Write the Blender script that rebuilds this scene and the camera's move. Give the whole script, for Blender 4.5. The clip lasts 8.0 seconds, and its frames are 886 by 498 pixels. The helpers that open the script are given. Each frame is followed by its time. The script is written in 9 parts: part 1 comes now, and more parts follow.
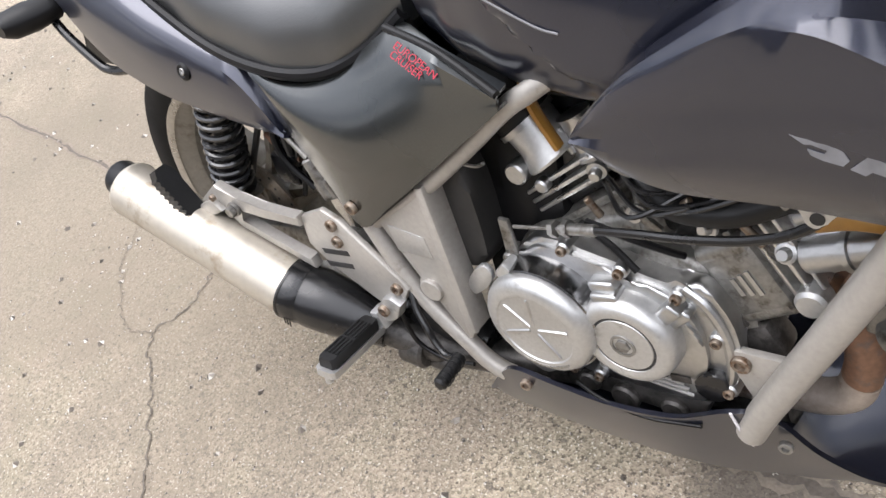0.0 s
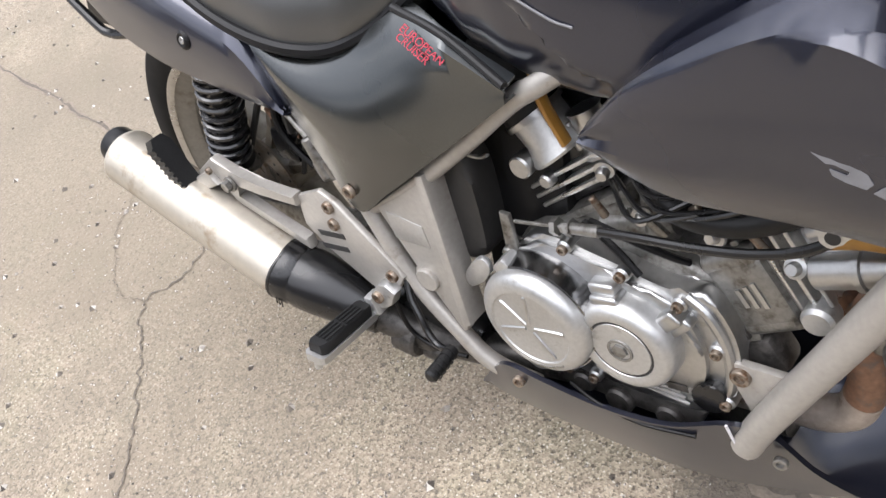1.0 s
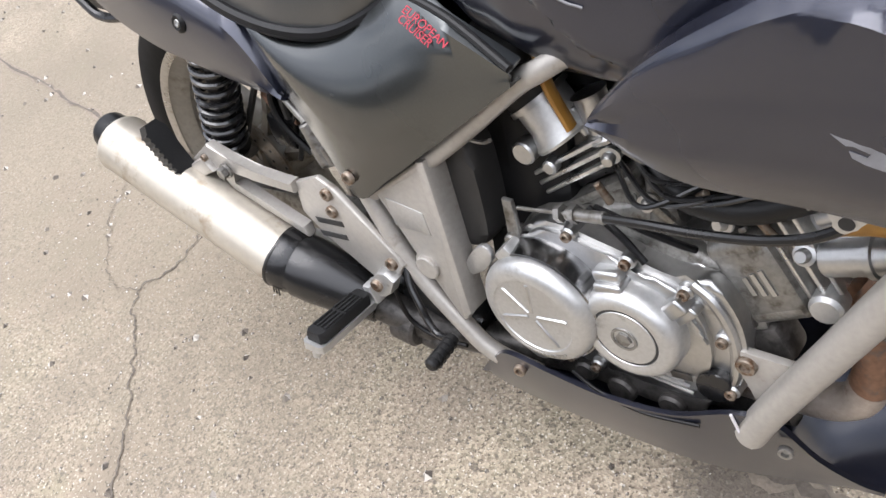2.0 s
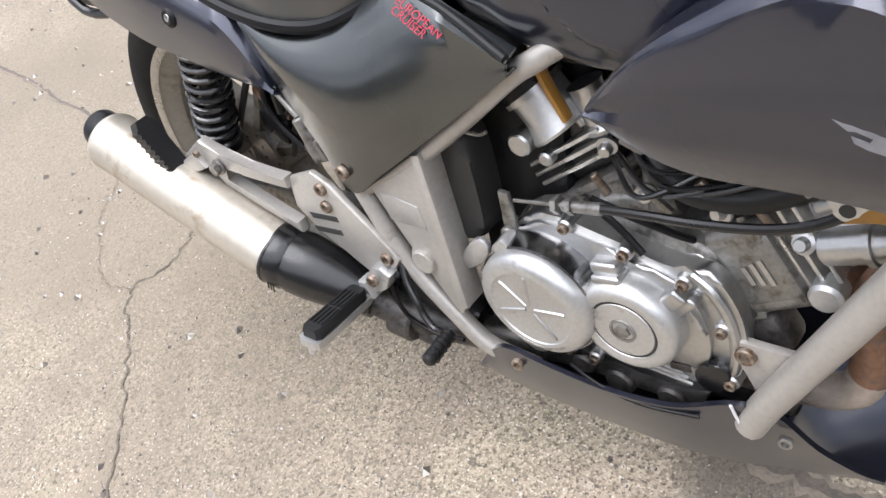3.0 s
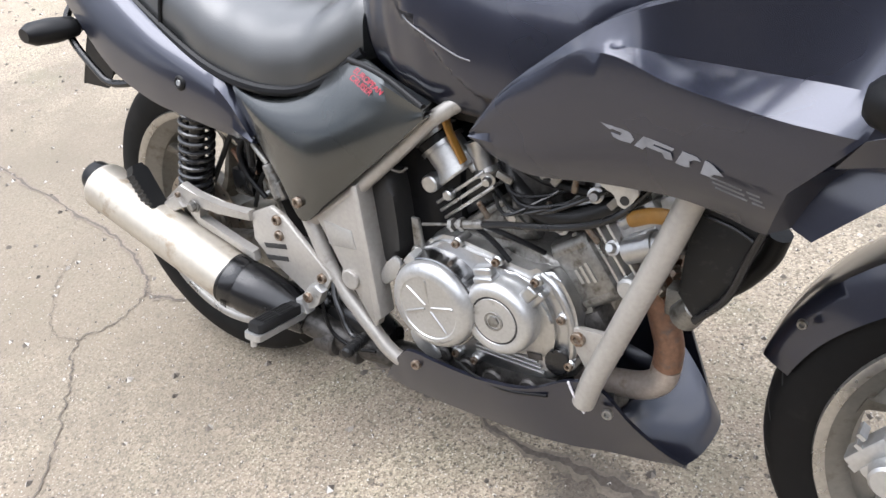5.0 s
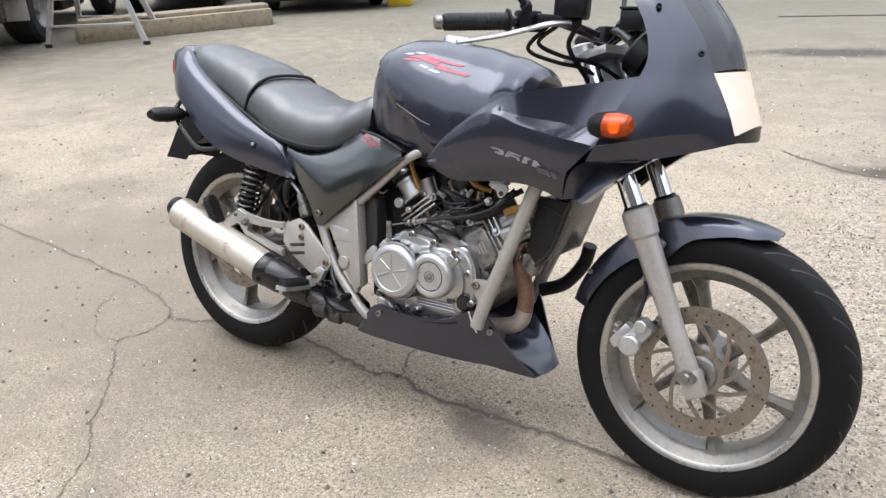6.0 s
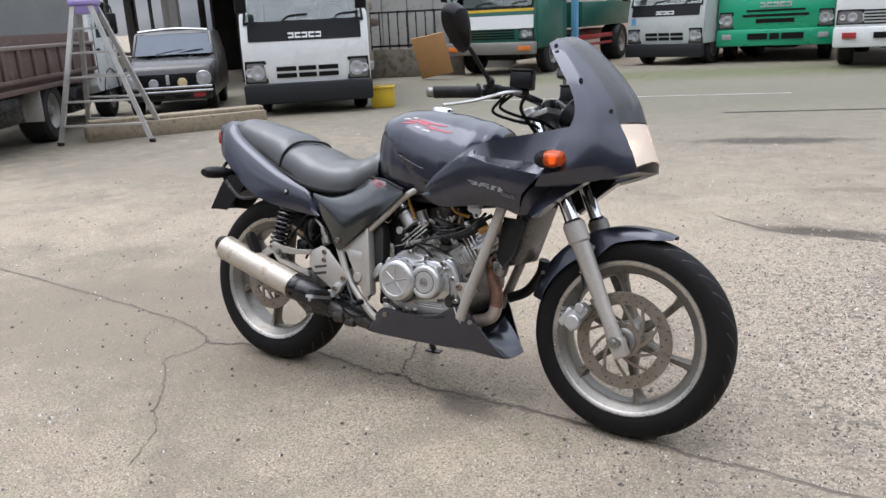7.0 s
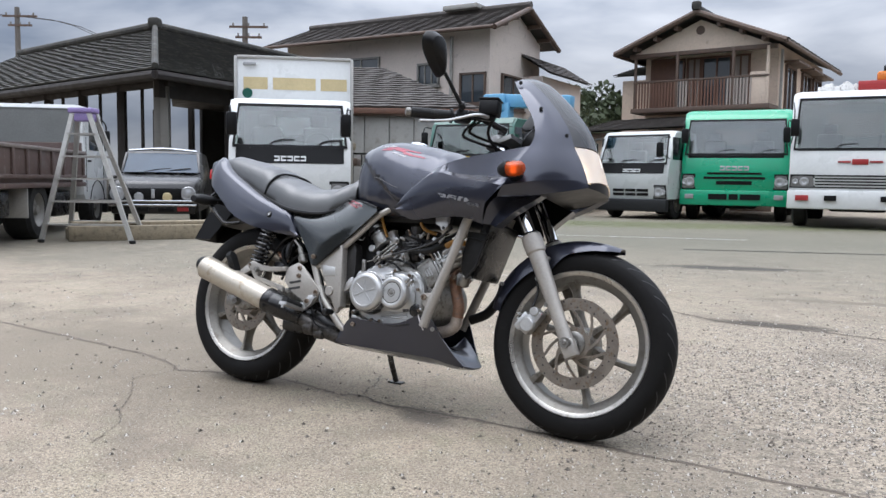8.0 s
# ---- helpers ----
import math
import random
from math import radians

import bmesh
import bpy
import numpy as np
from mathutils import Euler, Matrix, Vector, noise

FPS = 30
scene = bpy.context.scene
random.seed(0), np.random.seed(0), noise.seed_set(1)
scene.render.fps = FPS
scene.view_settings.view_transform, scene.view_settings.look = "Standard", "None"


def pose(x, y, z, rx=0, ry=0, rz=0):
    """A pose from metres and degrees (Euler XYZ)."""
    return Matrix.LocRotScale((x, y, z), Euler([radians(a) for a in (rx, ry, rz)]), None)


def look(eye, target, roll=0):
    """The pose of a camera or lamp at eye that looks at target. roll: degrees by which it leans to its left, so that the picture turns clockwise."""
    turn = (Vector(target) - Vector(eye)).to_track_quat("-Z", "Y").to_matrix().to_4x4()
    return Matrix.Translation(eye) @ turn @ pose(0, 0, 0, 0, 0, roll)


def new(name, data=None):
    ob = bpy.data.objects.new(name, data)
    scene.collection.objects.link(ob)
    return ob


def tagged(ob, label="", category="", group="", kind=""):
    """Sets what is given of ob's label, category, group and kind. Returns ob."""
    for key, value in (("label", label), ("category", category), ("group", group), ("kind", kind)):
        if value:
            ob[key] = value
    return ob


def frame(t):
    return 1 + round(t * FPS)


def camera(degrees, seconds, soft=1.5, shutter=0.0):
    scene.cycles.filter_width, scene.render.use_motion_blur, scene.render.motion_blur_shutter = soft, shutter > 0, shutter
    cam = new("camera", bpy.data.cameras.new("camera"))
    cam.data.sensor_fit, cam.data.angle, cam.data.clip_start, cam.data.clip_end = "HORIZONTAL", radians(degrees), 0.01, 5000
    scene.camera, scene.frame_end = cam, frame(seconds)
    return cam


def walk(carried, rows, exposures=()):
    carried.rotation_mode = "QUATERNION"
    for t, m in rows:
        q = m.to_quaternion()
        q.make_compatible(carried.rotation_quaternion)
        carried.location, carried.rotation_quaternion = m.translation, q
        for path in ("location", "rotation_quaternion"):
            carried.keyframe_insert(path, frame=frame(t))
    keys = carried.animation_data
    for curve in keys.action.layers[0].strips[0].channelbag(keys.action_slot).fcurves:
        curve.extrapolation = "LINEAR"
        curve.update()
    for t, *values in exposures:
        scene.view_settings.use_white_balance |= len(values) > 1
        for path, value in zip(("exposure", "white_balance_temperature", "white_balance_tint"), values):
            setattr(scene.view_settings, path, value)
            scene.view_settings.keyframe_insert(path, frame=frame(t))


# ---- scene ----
cam = camera(58.5, 8.0)
PATH = [
    (0, (1.013, -0.427, 1.116), (-0.126, 0.374, -0.321), -28.6),
    (0.5, (1.011, -0.411, 1.112), (-0.117, 0.369, -0.344), -26.5),
    (1, (0.997, -0.402, 1.107), (-0.127, 0.349, -0.367), -26.5),
    (1.5, (0.988, -0.404, 1.101), (-0.121, 0.341, -0.388), -26.2),
    (3, (0.978, -0.407, 1.093), (-0.106, 0.341, -0.412), -26.5),
    (3.5, (0.973, -0.401, 1.087), (-0.087, 0.345, -0.437), -26.4),
    (4, (0.962, -0.399, 1.087), (-0.08, 0.346, -0.448), -26.7),
    (4.5, (0.983, -0.438, 1.096), (-0.054, 0.451, -0.366), -22.7),
    (5, (1.198, -0.675, 1.147), (0.14, 0.49, -0.087), -12.1),
    (5.2, (1.27, -0.812, 1.172), (0.231, 0.453, 0.023), -8.6),
    (6.3, (1.802, -1.697, 1.21), (0.786, -0.121, 0.514), -2.2),
    (6.5, (1.855, -1.851, 1.2), (0.841, -0.252, 0.554), -2.2),
    (7, (2.003, -2.019, 1.198), (0.989, -0.389, 0.637), -2.9),
    (7.5, (2.1, -2.13, 1.007), (1.096, -0.435, 0.661), -0.8),
    (8, (2.151, -2.262, 0.788), (1.169, -0.528, 0.615), 0.8),
]
walk(cam, [(t, look(eye, target, roll)) for t, eye, target, roll in PATH],
     exposures=[(0, -0.02, 6450, 14), (5.2, 0.12, 6220, 13), (6.5, -0.42, 6250, 12), (7, -0.50, 6200, 13), (8, -0.52, 6050, 12)])

# ---- light ----
world = bpy.data.worlds.new("overcast_sky")
scene.world = world
world.use_nodes = True
wn, wl = world.node_tree.nodes, world.node_tree.links
wn.clear()
w_out, w_bg = wn.new("ShaderNodeOutputWorld"), wn.new("ShaderNodeBackground")
w_sky = wn.new("ShaderNodeTexSky")
w_sky.sky_type, w_sky.sun_disc = "NISHITA", False
SKY_LOW, SKY_HIGH = 0.40, 4.30  # an overcast sky is brightest overhead
SUN_UP, SUN_ROUND = radians(73), radians(240)
w_sky.sun_elevation, w_sky.sun_rotation = SUN_UP, SUN_ROUND
w_sky.air_density, w_sky.dust_density = 1.0, 3.0
w_co, w_map = wn.new("ShaderNodeTexCoord"), wn.new("ShaderNodeMapping")
w_map.inputs["Scale"].default_value = (1.0, 1.0, 3.2)
w_n1, w_ramp, w_mix = wn.new("ShaderNodeTexNoise"), wn.new("ShaderNodeValToRGB"), wn.new("ShaderNodeMix")
w_n1.inputs["Scale"].default_value, w_n1.inputs["Detail"].default_value = 2.8, 6.0
w_n1.inputs["Roughness"].default_value, w_n1.inputs["Distortion"].default_value = 0.5, 0.25
w_ramp.color_ramp.elements[0].position, w_ramp.color_ramp.elements[0].color = 0.36, (3.6, 4.2, 5.2, 1)
w_ramp.color_ramp.elements[1].position, w_ramp.color_ramp.elements[1].color = 0.68, (12.5, 12.7, 12.9, 1)
w_mix.data_type = "RGBA"
w_mix.inputs[0].default_value = 0.94
wl.new(w_co.outputs["Generated"], w_map.inputs["Vector"])
wl.new(w_map.outputs["Vector"], w_n1.inputs["Vector"])
wl.new(w_n1.outputs["Fac"], w_ramp.inputs["Fac"])
wl.new(w_sky.outputs["Color"], w_mix.inputs[6])
w_xyz, w_el, w_lift = wn.new("ShaderNodeSeparateXYZ"), wn.new("ShaderNodeMapRange"), wn.new("ShaderNodeVectorMath")
w_lift.operation = "SCALE"
w_el.inputs["From Min"].default_value, w_el.inputs["From Max"].default_value = 0.0, 0.9
w_el.inputs["To Min"].default_value, w_el.inputs["To Max"].default_value = SKY_LOW, SKY_HIGH
wl.new(w_co.outputs["Generated"], w_xyz.inputs[0])
wl.new(w_xyz.outputs["Z"], w_el.inputs["Value"])
w_calm, w_even = wn.new("ShaderNodeMapRange"), wn.new("ShaderNodeMix")  # cloud shapes melt into an even grey overhead
w_calm.inputs["From Min"].default_value, w_calm.inputs["From Max"].default_value = 0.22, 0.65
w_calm.inputs["To Min"].default_value, w_calm.inputs["To Max"].default_value = 0.0, 0.88
w_even.data_type = "RGBA"
w_even.inputs[7].default_value = (8.7, 9.0, 9.5, 1)
wl.new(w_xyz.outputs["Z"], w_calm.inputs["Value"])
wl.new(w_calm.outputs["Result"], w_even.inputs[0])
wl.new(w_ramp.outputs["Color"], w_even.inputs[6])
wl.new(w_even.outputs[2], w_lift.inputs[0])
wl.new(w_el.outputs["Result"], w_lift.inputs["Scale"])
wl.new(w_lift.outputs["Vector"], w_mix.inputs[7])
wl.new(w_mix.outputs[2], w_bg.inputs["Color"])
w_bg.inputs["Strength"].default_value = 0.1
wl.new(w_bg.outputs["Background"], w_out.inputs["Surface"])

sun = new("sun", bpy.data.lights.new("sun", "SUN"))
sun.data.energy, sun.data.angle, sun.data.color = 2.6, radians(46), (1.0, 0.98, 0.95)
sun_dir = Vector((math.sin(SUN_ROUND) * math.cos(SUN_UP), math.cos(SUN_ROUND) * math.cos(SUN_UP), math.sin(SUN_UP)))
sun.matrix_world = look(sun_dir * 30, (0, 0, 0))


# ---- tools for meshes ----
def part(name, bm, material, parent=None, label="", sharp=35, recalc=True):
    """Links a bmesh as one mesh object under a thing or a part."""
    if recalc:
        bmesh.ops.recalc_face_normals(bm, faces=bm.faces)
    me = bpy.data.meshes.new(name)
    bm.to_mesh(me)
    bm.free()
    me.materials.append(material)
    me.shade_smooth()
    me.set_sharp_from_angle(angle=radians(sharp))
    ob = new(name, me)
    if parent is not None:
        ob.parent = parent
    if label:
        ob["label"] = label
    return ob


def thing(name, label, category, m=None, group="", kind=""):
    ob = new(name)
    if m is not None:
        ob.matrix_world = m
    return tagged(ob, label, category, group, kind)


def box(bm, c, s, rot=None, bevel=0.0, seg=2):
    m = Matrix.Translation(c) @ (rot.to_4x4() if rot is not None else Matrix.Identity(4)) @ Matrix.Diagonal((*s, 1))
    r = bmesh.ops.create_cube(bm, size=1.0, matrix=m)
    if bevel:
        es = list({e for v in r["verts"] for e in v.link_edges})
        bmesh.ops.bevel(bm, geom=es, offset=bevel, segments=seg, affect="EDGES", profile=0.5, clamp_overlap=True)
    return bm


def ring(bm, c, ax, ay, r, seg, r2=None):
    r2 = r if r2 is None else r2
    return [bm.verts.new(c + ax * (r * math.cos(2 * math.pi * i / seg)) + ay * (r2 * math.sin(2 * math.pi * i / seg))) for i in range(seg)]


def bridge(bm, a, b):
    n = len(a)
    for i in range(n):
        bm.faces.new((a[i], a[(i + 1) % n], b[(i + 1) % n], b[i]))


def axes_of(d):
    d = d.normalized()
    up = Vector((0, 0, 1)) if abs(d.z) < 0.9 else Vector((1, 0, 0))
    ax = d.cross(up).normalized()
    return ax, d.cross(ax).normalized()


def rod(bm, p0, p1, r, r2=None, seg=16, lip=0.0):
    """A closed round bar, tapered if r2 is given; lip rounds the rims."""
    p0, p1 = Vector(p0), Vector(p1)
    r2 = r if r2 is None else r2
    ax, ay = axes_of(p1 - p0)
    d = (p1 - p0).normalized()
    rows = [(p0, r), (p1, r2)]
    if lip:
        rows = [(p0, r - lip), (p0 + d * lip, r), (p1 - d * lip, r2), (p1, r2 - lip)]
    rs = [ring(bm, p, ax, ay, q, seg) for p, q in rows]
    for a, b in zip(rs, rs[1:]):
        bridge(bm, a, b)
    bm.faces.new(rs[0])
    bm.faces.new(rs[-1])
    return bm


def curve(pts, n=6, closed=False):
    """Points along a smooth curve through pts."""
    ps = [Vector(p) for p in pts]
    out = []
    m = len(ps)
    for i in range(m if closed else m - 1):
        if closed:
            a, b, c, d = ps[i - 1], ps[i], ps[(i + 1) % m], ps[(i + 2) % m]
        else:
            b, c = ps[i], ps[i + 1]
            a = ps[i - 1] if i else b * 2 - c
            d = ps[i + 2] if i + 2 < m else c * 2 - b
        for k in range(n):
            t = k / n
            out.append(0.5 * (2 * b + (c - a) * t + (2 * a - 5 * b + 4 * c - d) * t * t + (3 * b - a - 3 * c + d) * t ** 3))
    if not closed:
        out.append(ps[-1].copy())
    return out


def sweep(bm, pts, r, seg=10, n=6, closed=False, smooth=True, flat=1.0):
    """A tube of radius r (a number, or one for each end) along a smooth curve."""
    ps = curve(pts, n, closed) if smooth else [Vector(p) for p in pts]
    m = len(ps)
    rings = []
    up = None
    for i, p in enumerate(ps):
        d = ps[(i + 1) % m] - ps[i - 1] if closed else ps[min(i + 1, m - 1)] - ps[max(i - 1, 0)]
        d.normalize()
        if up is None:
            ax, ay = axes_of(d)
        else:
            ax = (up - d * up.dot(d)).normalized()
            ay = d.cross(ax).normalized()
        up = ax
        rr = r if not isinstance(r, (tuple, list)) else r[0] + (r[1] - r[0]) * i / (m - 1)
        rings.append(ring(bm, p, ax, ay, rr, seg, rr * flat))
    for a, b in zip(rings, rings[1:]):
        bridge(bm, a, b)
    if closed:
        bridge(bm, rings[-1], rings[0])
    else:
        bm.faces.new(rings[0])
        bm.faces.new(rings[-1])
    return bm


def lathe(bm, profile, c, axis, seg=40):
    """Turns a profile of (radius, distance along the axis) round an axis through c."""
    c, axis = Vector(c), Vector(axis).normalized()
    ax, ay = axes_of(axis)
    rows = []
    for r, h in profile:
        rows.append(ring(bm, c + axis * h, ax, ay, r, seg) if r > 1e-5 else bm.verts.new(c + axis * h))
    for a, b in zip(rows, rows[1:]):
        if isinstance(a, list) and isinstance(b, list):
            bridge(bm, a, b)
        elif isinstance(a, list) or isinstance(b, list):
            cc, rr = (b, a) if isinstance(a, list) else (a, b)
            for i in range(seg):
                bm.faces.new((rr[i], rr[(i + 1) % seg], cc))
    return bm


def slab(bm, outline, y0, y1, bevel=0.0, seg=2):
    """An outline in x and z, filled from y0 to y1, its outer rim bevelled."""
    a = [bm.verts.new((x, y0, z)) for x, z in outline]
    b = [bm.verts.new((x, y1, z)) for x, z in outline]
    n = len(a)
    fa = bm.faces.new(a)
    fb = bm.faces.new(b)
    bridge(bm, a, b)
    if bevel:
        bmesh.ops.bevel(bm, geom=list(fa.edges) + list(fb.edges), offset=bevel, segments=seg, affect="EDGES", profile=0.5, clamp_overlap=True)
    return bm


def sheet(bm, rows, thick=0.0, closed=False):
    """A surface through rows of points, with a thickness."""
    vs = [[bm.verts.new(p) for p in row] for row in rows]
    fs = []
    for a, b in zip(vs, vs[1:]):
        m = len(a)
        for i in range(m if closed else m - 1):
            j = (i + 1) % m
            fs.append(bm.faces.new((a[i], a[j], b[j], b[i])))
    if thick:
        bmesh.ops.recalc_face_normals(bm, faces=fs)
        bmesh.ops.solidify(bm, geom=fs, thickness=thick)
    return vs


def loft(bm, rows, caps=True):
    vs = sheet(bm, rows, closed=True)
    if caps:
        bm.faces.new(vs[0])
        bm.faces.new(vs[-1])
    return vs


def flip(pts):
    return [(p[0], -p[1], p[2]) for p in pts]


def lerp(a, b, t):
    return a + (b - a) * t


def table(rows, x):
    """Looks x up in rows of (x, value), smoothly."""
    if x <= rows[0][0]:
        return rows[0][1]
    for (x0, v0), (x1, v1) in zip(rows, rows[1:]):
        if x <= x1:
            t = (x - x0) / (x1 - x0)
            return v0 + (v1 - v0) * (0.5 * t + 0.5 * t * t * (3 - 2 * t))
    return rows[-1][1]


# ---- materials ----
def mat(name, colour, rough=0.5, metal=0.0, vary=0.12, scale=6.0, fine=60.0, bump=0.0, bump_scale=200.0, coat=0.0, rough_vary=0.1, dirt=None, dirt_at=0.62, spec=0.5, glow=0.0, coat_rough=0.05):
    """A surface with a broad and a fine variation, optional relief, coat and patches of dirt."""
    m = bpy.data.materials.new(name)
    m.use_nodes = True
    nt = m.node_tree
    n, l = nt.nodes, nt.links
    b = n["Principled BSDF"]
    co = n.new("ShaderNodeTexCoord")
    n1, n2 = n.new("ShaderNodeTexNoise"), n.new("ShaderNodeTexNoise")
    n1.inputs["Scale"].default_value, n1.inputs["Detail"].default_value = scale, 4.0
    n2.inputs["Scale"].default_value, n2.inputs["Detail"].default_value = fine, 3.0
    l.new(co.outputs["Object"], n1.inputs["Vector"])
    l.new(co.outputs["Object"], n2.inputs["Vector"])
    add = n.new("ShaderNodeMath")
    add.operation = "ADD"
    l.new(n1.outputs["Fac"], add.inputs[0])
    l.new(n2.outputs["Fac"], add.inputs[1])
    rng = n.new("ShaderNodeMapRange")
    rng.inputs["From Min"].default_value, rng.inputs["From Max"].default_value = 0.6, 1.4
    rng.inputs["To Min"].default_value, rng.inputs["To Max"].default_value = 1 - vary, 1 + vary
    l.new(add.outputs[0], rng.inputs["Value"])
    mul = n.new("ShaderNodeVectorMath")
    mul.operation = "SCALE"
    mul.inputs[0].default_value = colour
    l.new(rng.outputs["Result"], mul.inputs["Scale"])
    col = mul.outputs["Vector"]
    if dirt:
        n3, rp, mx = n.new("ShaderNodeTexNoise"), n.new("ShaderNodeValToRGB"), n.new("ShaderNodeMix")
        n3.inputs["Scale"].default_value, n3.inputs["Detail"].default_value, n3.inputs["Roughness"].default_value = scale * 2.5, 6.0, 0.65
        rp.color_ramp.elements[0].position, rp.color_ramp.elements[1].position = dirt_at - 0.08, dirt_at + 0.08
        l.new(co.outputs["Object"], n3.inputs["Vector"])
        l.new(n3.outputs["Fac"], rp.inputs["Fac"])
        mx.data_type = "RGBA"
        l.new(rp.outputs["Color"], mx.inputs[0])
        l.new(col, mx.inputs[6])
        mx.inputs[7].default_value = (*dirt, 1)
        col = mx.outputs[2]
    l.new(col, b.inputs["Base Color"])
    r2 = n.new("ShaderNodeMapRange")
    r2.inputs["From Min"].default_value, r2.inputs["From Max"].default_value = 0.3, 0.7
    r2.inputs["To Min"].default_value, r2.inputs["To Max"].default_value = max(0.02, rough * (1 - rough_vary * 2)), min(1.0, rough * (1 + rough_vary * 2))
    l.new(n1.outputs["Fac"], r2.inputs["Value"])
    l.new(r2.outputs["Result"], b.inputs["Roughness"])
    b.inputs["Metallic"].default_value = metal
    b.inputs["Specular IOR Level"].default_value = spec
    b.inputs["Coat Weight"].default_value = coat
    b.inputs["Coat Roughness"].default_value = coat_rough
    if bump:
        n4, bp = n.new("ShaderNodeTexNoise"), n.new("ShaderNodeBump")
        n4.inputs["Scale"].default_value, n4.inputs["Detail"].default_value = bump_scale, 3.0
        l.new(co.outputs["Object"], n4.inputs["Vector"])
        bp.inputs["Strength"].default_value, bp.inputs["Distance"].default_value = bump, 0.002
        l.new(n4.outputs["Fac"], bp.inputs["Height"])
        l.new(bp.outputs["Normal"], b.inputs["Normal"])
    if glow:
        b.inputs["Emission Color"].default_value = (*colour, 1)
        b.inputs["Emission Strength"].default_value = glow
    return m


def glass(name, colour, rough=0.02, trans=1.0, ior=1.45):
    m = mat(name, colour, rough, vary=0.03)
    b = m.node_tree.nodes["Principled BSDF"]
    b.inputs["Transmission Weight"].default_value = trans
    b.inputs["IOR"].default_value = ior
    return m


PAINT = mat("dark_violet_grey_paint", (0.0240, 0.0265, 0.0425), 0.32, 0.66, vary=0.1, scale=3, fine=900, coat=1.0, coat_rough=0.12, rough_vary=0.15)
PAINT.node_tree.nodes["Principled BSDF"].inputs["Coat IOR"].default_value = 1.50
COVER = mat("satin_grey_plastic", (0.034, 0.039, 0.039), 0.28, 0.9, vary=0.12, scale=5, fine=400, bump=0.03, bump_scale=500, coat=1.0, coat_rough=0.15)
COVER.node_tree.nodes["Principled BSDF"].inputs["Coat IOR"].default_value = 1.6
VINYL = mat("seat_vinyl", (0.020, 0.021, 0.021), 0.40, vary=0.12, scale=7, fine=300, bump=0.12, bump_scale=420, spec=0.9, coat=0.6, coat_rough=0.30)
RUBBER = mat("black_rubber", (0.007, 0.007, 0.0073), 0.5, vary=0.2, scale=9, bump=0.15, bump_scale=300, dirt=(0.035, 0.032, 0.03), dirt_at=0.74, spec=0.35)
TYRE = mat("tyre_rubber", (0.006, 0.0057, 0.0056), 0.65, vary=0.2, scale=7, bump=0.1, bump_scale=250, dirt=(0.014, 0.013, 0.012), dirt_at=0.7, spec=0.16)
BLACK = mat("black_plastic", (0.005, 0.005, 0.0055), 0.40, vary=0.15, scale=10, fine=200, spec=0.22)
BLACKM = mat("black_enamel", (0.007, 0.007, 0.0075), 0.28, 0.0, vary=0.2, scale=12, dirt=(0.03, 0.027, 0.024), dirt_at=0.72)
FRAME = mat("silver_grey_frame_paint", (0.365, 0.345, 0.315), 0.36, 0.35, vary=0.12, scale=9, fine=150, dirt=(0.176, 0.144, 0.112), dirt_at=0.70)
ALLOY = mat("cast_alloy", (0.496, 0.496, 0.488), 0.40, 0.8, vary=0.12, scale=14, fine=220, bump=0.08, bump_scale=320, dirt=(0.24, 0.224, 0.2), dirt_at=0.7)
POLISH = mat("polished_alloy", (0.48, 0.48, 0.475), 0.37, 1.0, vary=0.12, scale=16, fine=160, bump=0.04, bump_scale=160, dirt=(0.27, 0.25, 0.22), dirt_at=0.72)
OLDALLOY = mat("stained_alloy", (0.25, 0.243, 0.228), 0.42, 0.8, vary=0.25, scale=22, fine=200, bump=0.15, bump_scale=180, dirt=(0.104, 0.092, 0.076), dirt_at=0.58)
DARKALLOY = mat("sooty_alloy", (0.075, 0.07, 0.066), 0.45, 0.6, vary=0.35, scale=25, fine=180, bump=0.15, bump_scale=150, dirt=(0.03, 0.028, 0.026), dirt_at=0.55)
CHROME = mat("chrome", (0.75, 0.76, 0.78), 0.09, 1.0, vary=0.05, scale=15)
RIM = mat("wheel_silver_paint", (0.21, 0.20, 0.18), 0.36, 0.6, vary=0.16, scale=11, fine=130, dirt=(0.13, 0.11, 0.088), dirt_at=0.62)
MUFFLER = mat("brushed_silencer", (0.47, 0.43, 0.365), 0.42, 0.55, vary=0.1, scale=8, fine=90, bump=0.04, bump_scale=200, dirt=(0.30, 0.235, 0.165), dirt_at=0.62)
RUST = mat("rusted_steel", (0.21, 0.115, 0.072), 0.5, 0.4, vary=0.35, scale=20, fine=160, bump=0.2, bump_scale=200, dirt=(0.10, 0.09, 0.085), dirt_at=0.60)
DISC = mat("worn_disc_steel", (0.264, 0.232, 0.196), 0.36, 0.8, vary=0.15, scale=30, fine=200, dirt=(0.192, 0.136, 0.088), dirt_at=0.6)
BOLT = mat("rusty_bolt", (0.24, 0.2, 0.16), 0.45, 0.7, vary=0.3, scale=60, dirt=(0.128, 0.072, 0.04), dirt_at=0.55)
SPRING = mat("black_spring_enamel", (0.014, 0.014, 0.015), 0.25, vary=0.1, coat=0.5)
ORANGE = mat("ochre_plastic", (0.336, 0.168, 0.032), 0.45, vary=0.15, scale=30)
FADED = mat("faded_red_print", (0.36, 0.05, 0.085), 0.35, vary=0.3, scale=40)
RED = mat("red_print", (0.4, 0.02, 0.04), 0.4, vary=0.05)
